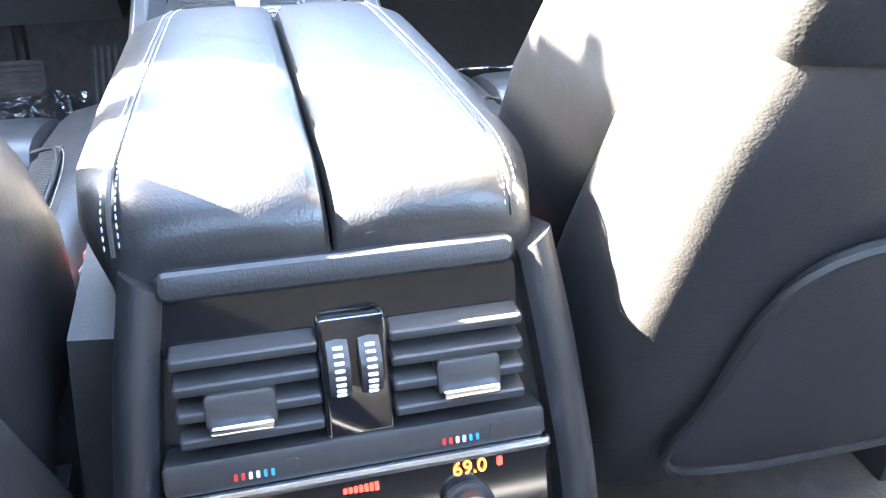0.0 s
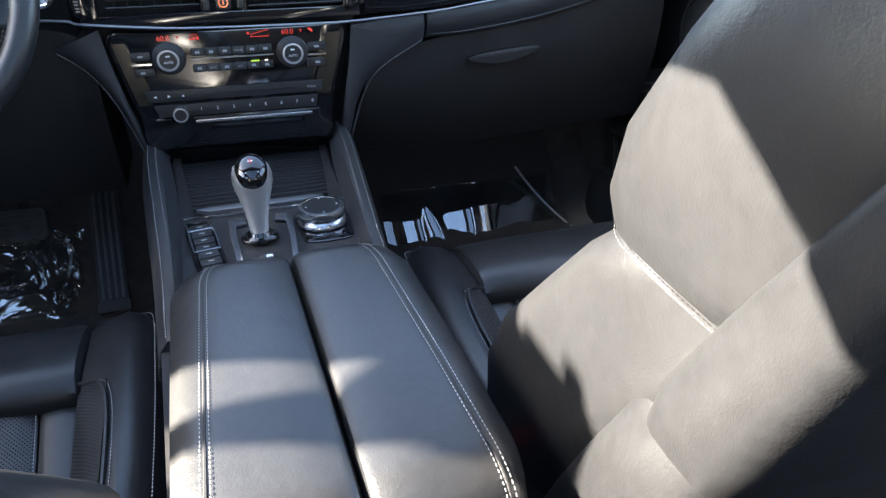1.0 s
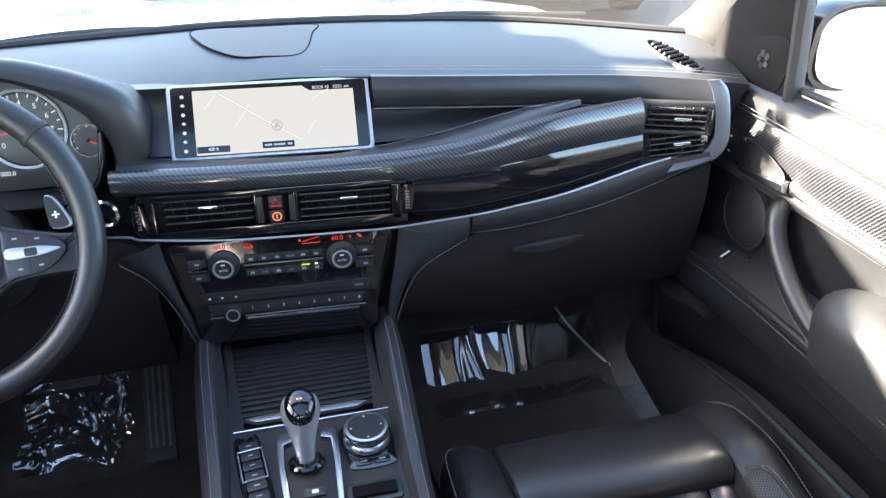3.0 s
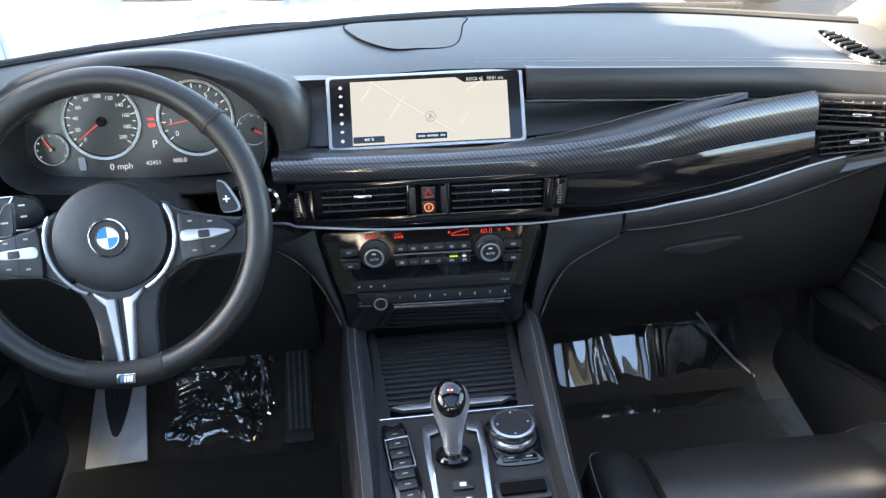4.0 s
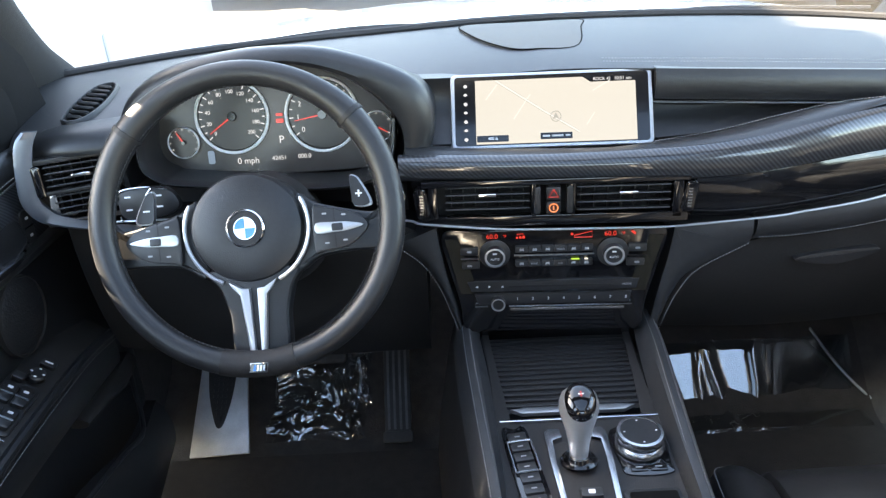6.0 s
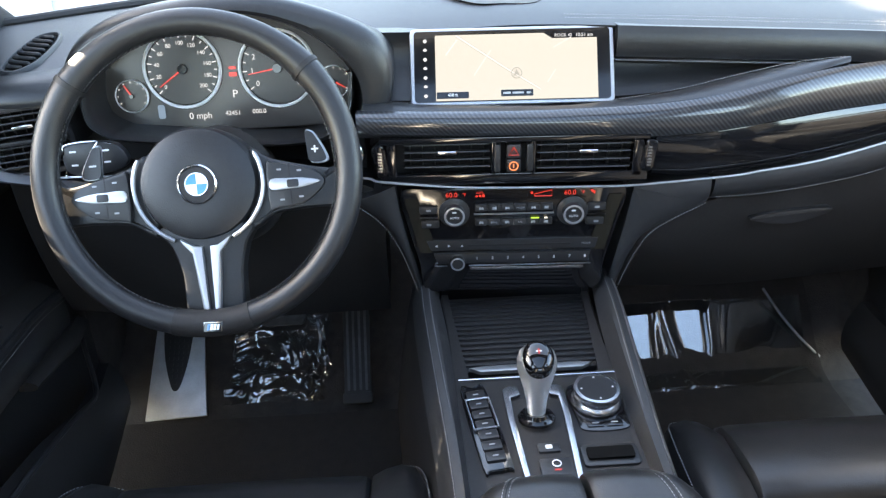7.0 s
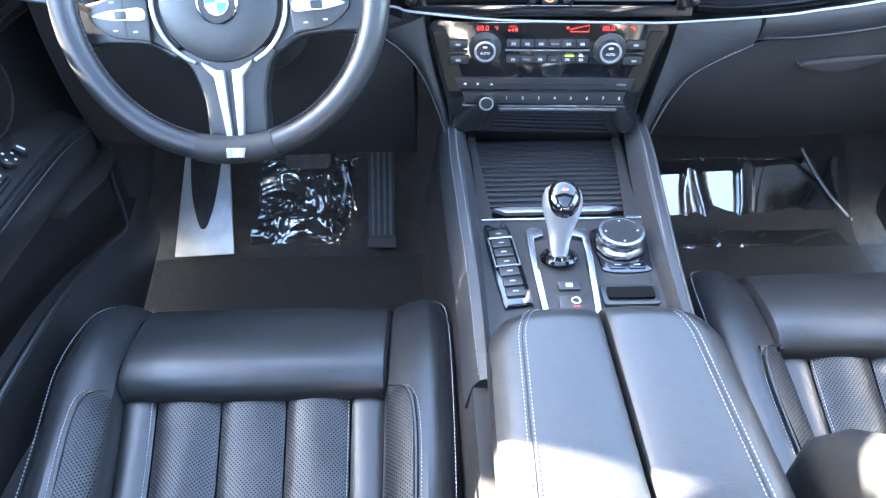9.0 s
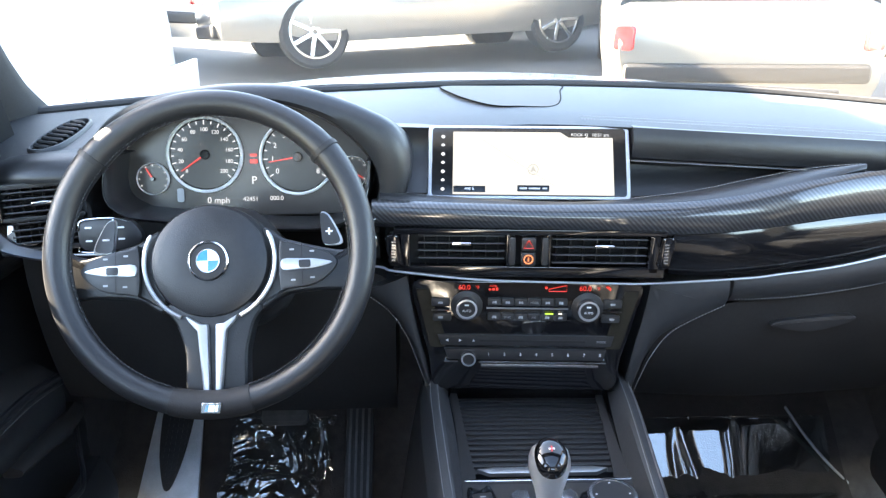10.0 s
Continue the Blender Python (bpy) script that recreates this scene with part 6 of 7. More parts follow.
    for k in (-1, 1):
        run = [v for v in full if (v.x * side - cx + dx) * k > 0.205]
        run = [v for v in run if v.y - dy - db > yf(0.645) - 0.17]
        run.sort(key=lambda v: -v.y)
        part("stitching", sewn([v + Vector((0, 0, 0.0015)) for v in run], 0.0048, 0.0003), SEAM_THREAD, s)
    part("lower_shell", skin([ring(z, y0, y0 - y1, w, 0, 0.32, 0.4) for z, y0, y1, w in ((0.15, -0.64, -0.735, 0.19), (0.22, -0.63, -0.772, 0.218), (0.30, -0.645, -0.803, 0.230), (0.40, -0.695, -0.838, 0.233), (0.50, -0.748, -0.872, 0.233), (0.562, -0.782, -0.892, 0.231), (0.574, -0.792, -0.890, 0.226))]), SEAT_LEATHER, s, "leather-covered lower seat back")
    part("upper_shell", skin([ring(z, y0, y0 - y1, w, 0, 0.36, 0.5) for z, y0, y1, w in ((0.556, -0.815, -0.895, 0.222), (0.566, -0.800, -0.904, 0.234), (0.60, -0.812, -0.918, 0.239), (0.686, -0.862, -0.950, 0.238), (0.75, -0.900, -0.975, 0.232), (0.84, -0.945, -1.01, 0.215), (0.90, -0.975, -1.025, 0.18), (0.925, -0.99, -1.02, 0.13))]), SEAT_LEATHER, s, "rounded leather-covered upper seat back")
    pk_m = plane_at(P(cx + 0.002, -0.824 + db, 0.335), (0, -1, -0.36))
    pk_b = prism(soft_poly([(-0.145, 0.115), (0.0, 0.122), (0.145, 0.115), (0.157, -0.02), (0.146, -0.13), (0.0, -0.145), (-0.146, -0.13), (-0.157, -0.02)], 5), 0.014, pk_m, 0.005, 3)
    for v in pk_b.verts:
        v.co.y += 0.25 * (v.co.x - side * cx) ** 2
    part("map_pocket", pk_b, LEATHER, s, "elastic map pocket on the seat back")
    part("pocket_edge", tube([pk_m @ Vector((v.x, v.y, -0.22 * v.x ** 2)) for v in curve([(-0.148, 0.117, 0), (0.0, 0.125, 0), (0.148, 0.117, 0), (0.160, -0.02, 0), (0.148, -0.132, 0), (0, -0.148, 0), (-0.148, -0.132, 0), (-0.160, -0.02, 0)], 70, closed=True)], 0.0045, 8, closed=True), DARK, s)
    # head restraint
    hr = []
    for z, w, d, y in ((0.985, 0.105, 0.05, -0.955), (1.0, 0.125, 0.085, -0.955), (1.06, 0.135, 0.10, -0.962), (1.12, 0.130, 0.098, -0.975), (1.155, 0.11, 0.075, -0.985), (1.165, 0.08, 0.04, -0.99)):
        hr.append([P(cx + math.copysign(abs(math.cos(t * 0.2244)) ** 0.5, math.cos(t * 0.2244)) * w, y + db + math.copysign(abs(math.sin(t * 0.2244)) ** 0.7, math.sin(t * 0.2244)) * d / 2, z) for t in range(28)])
    part("head_restraint", skin(hr), SEAT_LEATHER, s, "padded leather head restraint")
    for k in (-1, 1):
        part("restraint_post", tube([P(cx + k * 0.06, -0.945 + db, 0.91), P(cx + k * 0.06, -0.958 + db, 1.0)], 0.006, 10), CHROME, s)
    return s


front_seat(1, 0.0, "black leather passenger seat with white stitching, sunlit on its inner side", slide=(0.016, -0.012))
front_seat(-1, -0.075, "black leather driver's seat with perforated fluted cushion", -0.038, 1.7, 0.044, (-0.014, 0.012))


def buckle(x, y, z):
    b = thing("seat_belt_buckle", (x, y, z - 0.12), "black seat belt buckle with a red release button", "seat belt buckle", "buckles")
    m_ = Euler((radians(-14), 0, 0)).to_matrix()
    part("housing", rbox((x, y, z - 0.045), (0.026, 0.040, 0.10), 0.005, 3, m_), PLASTIC, b)
    part("button", rbox((x + 0.002, y - 0.013 + 0.022, z + 0.007), (0.022, 0.018, 0.014), 0.003, 2, m_), RED, b, "red release button")
    part("stem", rbox((x, y - 0.03, z - 0.14), (0.016, 0.03, 0.12), 0.004, 2, m_), DARK, b)


buckle(-0.138, -0.610, 0.342)
buckle(0.152, -0.600, 0.315)

# rear bench closes the cabin behind the camera
bench = thing("rear_bench", (0, -1.7, 0.02), "black leather rear bench seat", "car seat")
part("cushion", rbox((0, -1.62, 0.30), (1.30, 0.50, 0.16), 0.05, 4), SEAT_LEATHER, bench)
part("backrest", rbox((0, -1.92, 0.62), (1.30, 0.16, 0.62), 0.05, 4, Euler((radians(-14), 0, 0)).to_matrix()), SEAT_LEATHER, bench)


# ---- front doors ----
def front_door(side, label):
    oy, oz = (0.0, 0.0) if side > 0 else (-0.05, -0.010)     # the driver's trim is shifted to fit the camera's view

    def P(y, z, x=0.77):
        return (side * x, y + oy, z + oz)

    out = (-side, 0, 0)
    structure("wall_kick_" + ("left" if side < 0 else "right"), strip([P(0.30, 0.0, 0.80), P(0.7, 0.0, 0.80)], [P(0.30, 0.72, 0.80), P(0.7, 0.72, 0.80)], 0.0, out, n=2, thick=0.05, m=6), CARPET, "dark kick panel at the side of the footwell", "wall")
    d = thing("car_door", P(-0.3, 0.1), label, "car door", "front doors")
    part("upper_pad", strip([P(0.15, 0.745), P(0.0, 0.739), P(-0.36, 0.720), P(-0.80, 0.700)], [P(0.15, 0.780, 0.785), P(-0.02, 0.786, 0.80), P(-0.36, 0.776, 0.805), P(-0.80, 0.765, 0.805)], 0.016, (-side, 0, 0.7), n=8, thick=0.05), PAD, d, "stitched leather door top")
    for dz in (0.004, 0.012):
        part("stitching", sewn([Vector(v) + Vector((-side * (0.006 + dz * 0.35), 0, dz)) for v in curve([P(0.10, 0.745, 0.768), P(0.0, 0.740, 0.768), P(-0.36, 0.721, 0.768), P(-0.80, 0.701, 0.768)], 60)], 0.0058, 0.0006), THREAD, d)
    # carbon panel, creased along its length
    lo = [P(0.13, 0.650, 0.770), P(0.03, 0.648, 0.770), P(-0.10, 0.655, 0.772), P(-0.22, 0.651, 0.775), P(-0.40, 0.644, 0.779), P(-0.80, 0.630, 0.782)]
    hi = [P(0.13, 0.742, 0.766), P(0.0, 0.737, 0.768), P(-0.10, 0.732, 0.770), P(-0.20, 0.727, 0.771), P(-0.40, 0.717, 0.772), P(-0.80, 0.698, 0.773)]
    part("carbon_trim", strip(lo, hi, 0.010, out, n=10, thick=0.03, m=40, shape=lambda u: 0.9 * u / 0.62 if u < 0.62 else 0.9 + 0.1 * math.sin((u - 0.62) / 0.38 * math.pi) - 0.9 * ((u - 0.62) / 0.38) ** 1.6), CARBON_DOOR, d, "glossy carbon fibre door trim")
    # release cup: leaf-shaped dish coloured dark for the shade of a hollow, with the silver release bar across its foot
    cup = soft_poly([(0.028, 0.664), (0.028, 0.690), (0.012, 0.704), (-0.030, 0.702), (-0.066, 0.692), (-0.092, 0.680), (-0.086, 0.668), (-0.03, 0.660)], 4)
    rings = []
    for k, dx in ((1.06, 0.7565), (1.0, 0.7560), (0.94, 0.7590), (0.80, 0.7605), (0.5, 0.7610), (0.05, 0.7612)):
        rings.append([Vector(P(-0.030 + (y_ + 0.030) * k, 0.682 + (z_ - 0.682) * k, dx)) for y_, z_ in cup])
    part("pull_cup", skin(rings), DARK, d, "shallow dark dish drawn as the recess behind the door release")
    part("door_release", skin([[Vector(P(y_, z_ + dz * h_, x_ + dx)) for dz, dx in ((-0.5, 0.012), (-0.5, 0.002), (-0.34, -0.001), (0.34, -0.003), (0.5, 0.0), (0.5, 0.012))] for y_, z_, h_, x_ in ((0.026, 0.655, 0.004, 0.760), (0.012, 0.655, 0.008, 0.752), (-0.02, 0.657, 0.011, 0.747), (-0.06, 0.660, 0.014, 0.746), (-0.095, 0.663, 0.018, 0.747), (-0.104, 0.662, 0.018, 0.751))]), SATIN, d, "satin silver door release")
    part("trim_line", strip([P(-0.106, 0.652, 0.763), P(-0.14, 0.650, 0.766), P(-0.25, 0.644, 0.770), P(-0.45, 0.634, 0.774), P(-0.80, 0.620, 0.776)], [P(-0.106, 0.672, 0.763), P(-0.14, 0.657, 0.766), P(-0.25, 0.650, 0.770), P(-0.45, 0.640, 0.774), P(-0.80, 0.626, 0.776)], 0.002, out, n=3, thick=0.012), SATIN, d, "satin silver strip along the carbon trim")
    lk = plane_at(P(0.047, 0.683, 0.7555), (-side, -0.12, 0))
    lb = part("lock_switch", prism(rounded(0.022, 0.050, 0.006), 0.010, lk, 0.003), BUTTON, d, "door lock switch")
    part("mark", prism(rounded(0.020, 0.0020, 0.0006, 2), 0.0006, move(lk, 0, 0, 0.0006)), SATIN, lb)
    for yy in (0.013, -0.013):
        part("mark", prism(rounded(0.006, 0.004, 0.001, 2), 0.0006, move(lk, 0, yy, 0.0006)), PRINT, lb)
    # leather roll under the carbon, sewn twice, then the flat panel
    roll_lo = [P(0.17, 0.618, 0.776), P(0.0, 0.622, 0.776), P(-0.2, 0.622, 0.779), P(-0.45, 0.612, 0.782), P(-0.8, 0.598, 0.784)]
    roll_hi = [P(0.17, 0.652, 0.772), P(0.0, 0.650, 0.772), P(-0.2, 0.648, 0.775), P(-0.45, 0.637, 0.779), P(-0.8, 0.623, 0.781)]
    part("seam_roll", strip(roll_lo, roll_hi, 0.008, out, n=6, thick=0.02), PAD, d, "rolled leather seam under the trim")
    for k in (0.25, 0.62):
        part("stitching", sewn([Vector(a_).lerp(Vector(b_), k) + Vector((-side * 0.0075, 0, 0)) for a_, b_ in zip(curve(roll_lo, 50), curve(roll_hi, 50))], 0.0055, 0.0005), SEAM_THREAD, d)
    part("door_panel", strip([P(0.30, 0.10, 0.80), P(0.10, 0.10, 0.80), P(-0.2, 0.10, 0.80), P(-0.80, 0.10, 0.80)], [P(0.30, 0.64, 0.79), P(0.10, 0.635, 0.785), P(-0.2, 0.630, 0.785), P(-0.80, 0.605, 0.787)], 0.006, out, thick=0.05), LEATHER, d, "dark leather door panel")
    # loudspeaker
    sp_m = plane_at(P(-0.004, 0.567, 0.775), out)
    sc = part("speaker", lathe([(0.0, 0.006), (0.048, 0.005), (0.055, 0.001), (0.055, -0.004)], sp_m @ Matrix.Diagonal((1.0, 0.98, 1, 1)), 40), GRILLE, d, "round speaker grille")
    part("ring", lathe([(0.055, -0.002), (0.0565, 0.004), (0.0595, 0.003), (0.0605, -0.004)], sp_m @ Matrix.Diagonal((1.0, 0.98, 1, 1)), 40), PLASTIC, sc)
    # armrest with rounded nose, and the pull handle that runs up from it
    back = 0.0 if side > 0 else -0.03
    arm_rows = []
    for i in range(14):
        u = i / 13
        y = -0.255 + back - 0.55 * u ** 1.6
        grow = math.sin(min(1.0, u * 3.2) * math.pi / 2) ** 0.7
        zt, w = 0.555 + 0.024 * grow, 0.045 + 0.062 * grow
        arm_rows.append([Vector(P(y, z_, 0.788 - w * f)) for f, z_ in ((0, zt), (0.3, zt + 0.006), (0.6, zt + 0.006), (0.82, zt + 0.001), (0.94, zt - 0.010), (1.0, zt - 0.028), (0.98, zt - 0.055), (0.86, zt - 0.085 - 0.02 * grow), (0, zt - 0.10 - 0.02 * grow))])
    part("armrest", skin(arm_rows), PAD, d, "padded leather armrest")
    if side > 0:
        hd = curve([P(y_, z_, x_) for y_, z_, x_ in ((-0.088, 0.632, 0.776), (-0.102, 0.616, 0.756), (-0.120, 0.590, 0.746), (-0.155, 0.560, 0.738), (-0.205, 0.533, 0.728), (-0.27, 0.512, 0.718), (-0.36, 0.497, 0.710), (-0.48, 0.490, 0.706))], 40)
        part("pull_handle", tube(hd, [0.011, 0.014] + [0.0165] * 36 + [0.014, 0.012], 14, flat=0.85), LEATHER, d, "stitched leather pull handle")
        part("stitching", sewn([v + Vector((-side * 0.010, 0.006, -0.012)) for v in hd], 0.0052, 0.0007), THREAD, d)
        part("stitching", sewn([v + Vector((-side * 0.014, 0.002, -0.007)) for v in hd], 0.0052, 0.0007), THREAD, d)
    # narrow sloping shelf with the switches
    e_in = [P(0.16, 0.432, 0.748), P(0.05, 0.462, 0.736), P(-0.06, 0.474, 0.730), P(-0.2, 0.478, 0.727), P(-0.45, 0.474, 0.724), P(-0.80, 0.468, 0.724)]
    e_out = [P(0.16, 0.458, 0.786), P(0.05, 0.490, 0.784), P(-0.06, 0.506, 0.784), P(-0.2, 0.511, 0.784), P(-0.45, 0.508, 0.784), P(-0.80, 0.500, 0.784)]
    part("shelf", strip(e_in, e_out, 0.003, (-side * 0.53, 0, 0.85), thick=0.02), PLASTIC, d, "sloping door shelf")
    part("shelf_edge", tube(curve([(v[0], v[1], v[2] - 0.004) for v in e_in], 30), 0.008, 10), LEATHER, d)
    part("shelf_side", strip([P(0.20, 0.34, 0.770), P(0.0, 0.375, 0.752), P(-0.2, 0.390, 0.745), P(-0.45, 0.392, 0.742), P(-0.80, 0.385, 0.742)], [(v[0] + side * 0.002, v[1], v[2] - 0.006) for v in (e_in[0], e_in[1], e_in[3], e_in[4], e_in[5])], 0.006, out, n=5, thick=0.03), LEATHER, d, "leather face below the shelf")
    part("stitching", sewn([Vector(v) + Vector((-side * 0.007, 0, -0.014)) for v in curve(e_in, 50)], 0.006, 0.0005), THREAD, d)
    # door bin: swollen pocket with a curved lip, and the sill roll below
    part("door_bin", strip([P(0.24, 0.10, 0.735), P(0.0, 0.10, 0.705), P(-0.3, 0.10, 0.69), P(-0.8, 0.10, 0.69)], [P(0.24, 0.22, 0.745), P(0.08, 0.255, 0.712), P(-0.10, 0.315, 0.705), P(-0.3, 0.345, 0.702), P(-0.8, 0.35, 0.70)], 0.016, out, thick=0.02), PLASTIC, d, "moulded door bin")
    lip = curve([P(0.215, 0.300, 0.765), P(0.175, 0.290, 0.745), P(0.130, 0.262, 0.722), P(0.085, 0.262, 0.708), P(0.0, 0.297, 0.698), P(-0.10, 0.325, 0.692), P(-0.22, 0.345, 0.690), P(-0.45, 0.352, 0.688)], 44)
    part("bin_edge", tube(lip, 0.0045, 8), LEATHER, d, "curved lip of the door bin")
    part("bin_pad", strip([P(0.24, 0.30, 0.770), P(0.16, 0.315, 0.752), P(0.08, 0.34, 0.744), P(0.0, 0.355, 0.745)], [P(0.24, 0.335, 0.772), P(0.16, 0.350, 0.757), P(0.08, 0.365, 0.750), P(0.0, 0.372, 0.750)], 0.012, out, n=6, thick=0.02), PLASTIC, d, "padded corner above the door bin")
    if side < 0:
        wsm = plane_at(P(-0.128, 0.4985, 0.757), (-side * 0.53, 0, 0.85), (0, 1, 0))
        part("switch_plate", prism(rounded(0.048, 0.094, 0.008), 0.004, move(wsm, 0.0, 0.0, 0.0035), 0.002), BUTTON, d, "black switch plate")
        for r_ in range(2):
            for c_ in range(2):
                b = part("window_switch", prism(rounded(0.0185, 0.034, 0.004), 0.010, move(wsm, -0.0105 + c_ * 0.021, -0.022 + r_ * 0.042, 0.010), 0.003), BUTTON, d, "window lifter switch")
                part("bar", prism(rounded(0.018, 0.0035, 0.001, 2), 0.0008, move(wsm, -0.0105 + c_ * 0.021, -0.024 + r_ * 0.042, 0.0108)), SATIN, b)
                part("mark", prism(rounded(0.007, 0.004, 0.001, 2), 0.0008, move(wsm, -0.0105 + c_ * 0.021, -0.013 + r_ * 0.042, 0.0108)), PRINT, b)
        mk_ = part("mirror_switch", lathe([(0, 0), (0.0125, 0), (0.0125, 0.006), (0.010, 0.009), (0, 0.009)], move(wsm, 0.006, 0.071, 0.001), 24), BUTTON, d, "round mirror switch")
        for q in range(4):
            part("mark", prism(rounded(0.0035, 0.0025, 0.0005, 2), 0.0006, move(wsm, 0.006 + 0.0085 * math.cos(q * 1.5708), 0.071 + 0.0085 * math.sin(q * 1.5708), 0.0106)), PRINT, mk_)
        part("fold_switch", prism(rounded(0.016, 0.014, 0.003), 0.006, move(wsm, -0.013, 0.060, 0.006), 0.002), BUTTON, d)
        fs = part("fold_switch", prism(rounded(0.022, 0.014, 0.003), 0.006, move(wsm, 0.008, 0.106, 0.002), 0.002), BUTTON, d)
        part("mark", prism(rounded(0.012, 0.003, 0.001, 2), 0.0006, move(wsm, 0.008, 0.106, 0.0028)), PRINT, fs)
        tr_ = part("tray", prism(rounded(0.052, 0.088, 0.008), 0.003, move(wsm, 0.0, -0.102, 0.0042)), DARK, d, "dark tray in the door shelf")
        for y_ in (-0.055, -0.147):
            part("edge_line", prism(rounded(0.050, 0.0018, 0.0005, 2), 0.001, move(wsm, 0.0, y_, 0.0055)), SATIN, tr_)
    else:
        wsm = plane_at(P(-0.004, 0.484, 0.760), (-side * 0.53, 0, 0.85), (0, 1, 0))
        ws_ = part("window_switch", prism(rounded(0.024, 0.034, 0.004), 0.010, move(wsm, 0, 0.012, 0.007), 0.003), BUTTON, d, "window lifter switch")
        part("mark", prism(rounded(0.020, 0.004, 0.001, 2), 0.0008, move(wsm, 0, 0.008, 0.0078)), PRINT, ws_)
        tr_ = part("tray", prism(rounded(0.050, 0.120, 0.008), 0.003, move(wsm, 0.0, -0.095, 0.0055)), DARK, d, "dark tray in the door shelf")
        part("edge_line", prism(rounded(0.050, 0.0025, 0.0005, 2), 0.001, move(wsm, 0.0, -0.034, 0.0065)), SATIN, tr_)
    # window frame, mirror triangle with tweeter, glass
    oy, oz = 0.0, 0.0
    part("window_frame", tube(curve([P(-0.030, 0.775, 0.795), P(-0.034, 0.86, 0.785), P(-0.042, 0.95, 0.768), P(-0.060, 1.02, 0.745)], 16), 0.012, 8, flat=1.6), RUBBER, d, "black rubber window channel")
    part("window_frame", tube(curve([P(-0.02, 1.00, 0.755), P(-0.15, 1.12, 0.715), P(-0.30, 1.22, 0.675), P(-0.5, 1.27, 0.662), P(-0.84, 1.275, 0.66)], 20), 0.014, 8), RUBBER, d)
    part("sill_seal", tube(curve([P(0.0, 0.795, 0.80), P(-0.36, 0.788, 0.806), P(-0.80, 0.775, 0.806)], 16), 0.006, 8), RUBBER, d)
    part("mirror_triangle", prism([(side * -y_, z_) for y_, z_ in ((0.20, 0.76), (-0.030, 0.765), (-0.038, 0.93), (-0.050, 1.00), (0.08, 0.96), (0.16, 0.88))][::side], 0.012, plane_at((side * 0.782, 0, 0), out), 0.003), SHADED_CORNER, d, "black trim triangle ahead of the window")
    tw = part("tweeter", prism([(v[0], v[1]) for v in [(side * -y_, z_) for y_, z_ in soft_poly([(0.084, 0.790), (0.092, 0.812), (0.082, 0.850), (0.040, 0.863), (-0.010, 0.868), (-0.022, 0.825), (-0.006, 0.786), (0.04, 0.782)], 5)]][::side], 0.006, plane_at((side * 0.7802, 0, 0), out), 0.0012), SHADED_CORNER, d, "small tweeter grille")
    for q in range(5):
        a_ = q * 1.2566
        part("petal", lathe([(0, 0), (0.006, 0), (0.005, 0.002), (0, 0.0025)], plane_at((side * 0.7800, 0.036 + 0.010 * math.cos(a_), 0.826 + 0.010 * math.sin(a_)), out), 12), GRILLE if q % 2 else BUTTON, tw)
    gl = part("pane", skin([[Vector(P(y, z, x)) for y in ys_] for z, x, ys_ in ((0.77, 0.802, (0.0, -0.3, -0.76)), (0.95, 0.772, (-0.015, -0.3, -0.79)), (1.10, 0.722, (-0.14, -0.4, -0.82)), (1.268, 0.662, (-0.36, -0.5, -0.84)))], closed=False), PANE, d, "clear side window")
    gl.visible_shadow = False
    # outside mirror
    mr = []
    for y, k in ((0.20, 0.35), (0.165, 0.80), (0.10, 1.0), (0.060, 1.0), (0.052, 0.97)):
        mr.append([Vector((side * (1.00 + 0.125 * k * math.copysign(abs(math.cos(t * 0.2618)) ** 0.6, math.cos(t * 0.2618))), y, 0.832 + 0.078 * k * math.copysign(abs(math.sin(t * 0.2618)) ** 0.6, math.sin(t * 0.2618)))) for t in range(24)])
    mi = part("mirror", skin(mr), PAINT_BLACK, d, "black outside mirror housing")
    part("mirror_glass", prism([(0.112 * math.copysign(abs(math.cos(t * 0.2618)) ** 0.6, math.cos(t * 0.2618)), 0.068 * math.copysign(abs(math.sin(t * 0.2618)) ** 0.6, math.sin(t * 0.2618))) for t in range(24)], 0.003, plane_at((side * 1.00, 0.026, 0.832), (-side * 0.22, -1, 0.06))), MIRROR, mi, "mirror glass")
    part("mirror_arm", rbox((side * 0.87, 0.12, 0.755), (0.16, 0.05, 0.035), 0.01, 2), PAINT_BLACK, d)
    return d


front_door(1, "black leather passenger door with carbon trim, sunlit along the top")
front_door(-1, "black leather driver's door with carbon trim and window switches")

# ---- footwells ----
pedal = thing("accelerator_pedal", (-0.285, 0.30, 0.06), "tall ribbed black accelerator pedal", "pedal")
pm = plane_at((-0.283, 0.268, 0.160), (0, -0.74, 0.70))
part("plate", prism(rounded(0.054, 0.252, 0.008), 0.012, move(pm, 0, 0.014), 0.003), RUBBER, pedal)
for k in range(4):
    part("rib", prism(rounded(0.005, 0.22, 0.0015, 2), 0.003, move(pm, -0.018 + k * 0.012, 0.020, 0.0030)), PEDAL_RUBBER, pedal)
part("heel", prism(rounded(0.060, 0.022, 0.004), 0.014, move(pm, 0, -0.105, 0.005), 0.003), RUBBER, pedal)
brake = thing("brake_pedal", (-0.43, 0.36, 0.16), "wide black brake pedal", "pedal")
bm_ = plane_at((-0.435, 0.330, 0.215), (0, -0.80, 0.60))
part("plate", prism(rounded(0.092, 0.062, 0.012), 0.014, bm_, 0.004), PEDAL_RUBBER, brake)
for k in range(5):
    part("rib", prism(rounded(0.082, 0.004, 0.001, 2), 0.003, move(bm_, 0, -0.022 + k * 0.011, 0.0025)), PEDAL_RUBBER, brake)
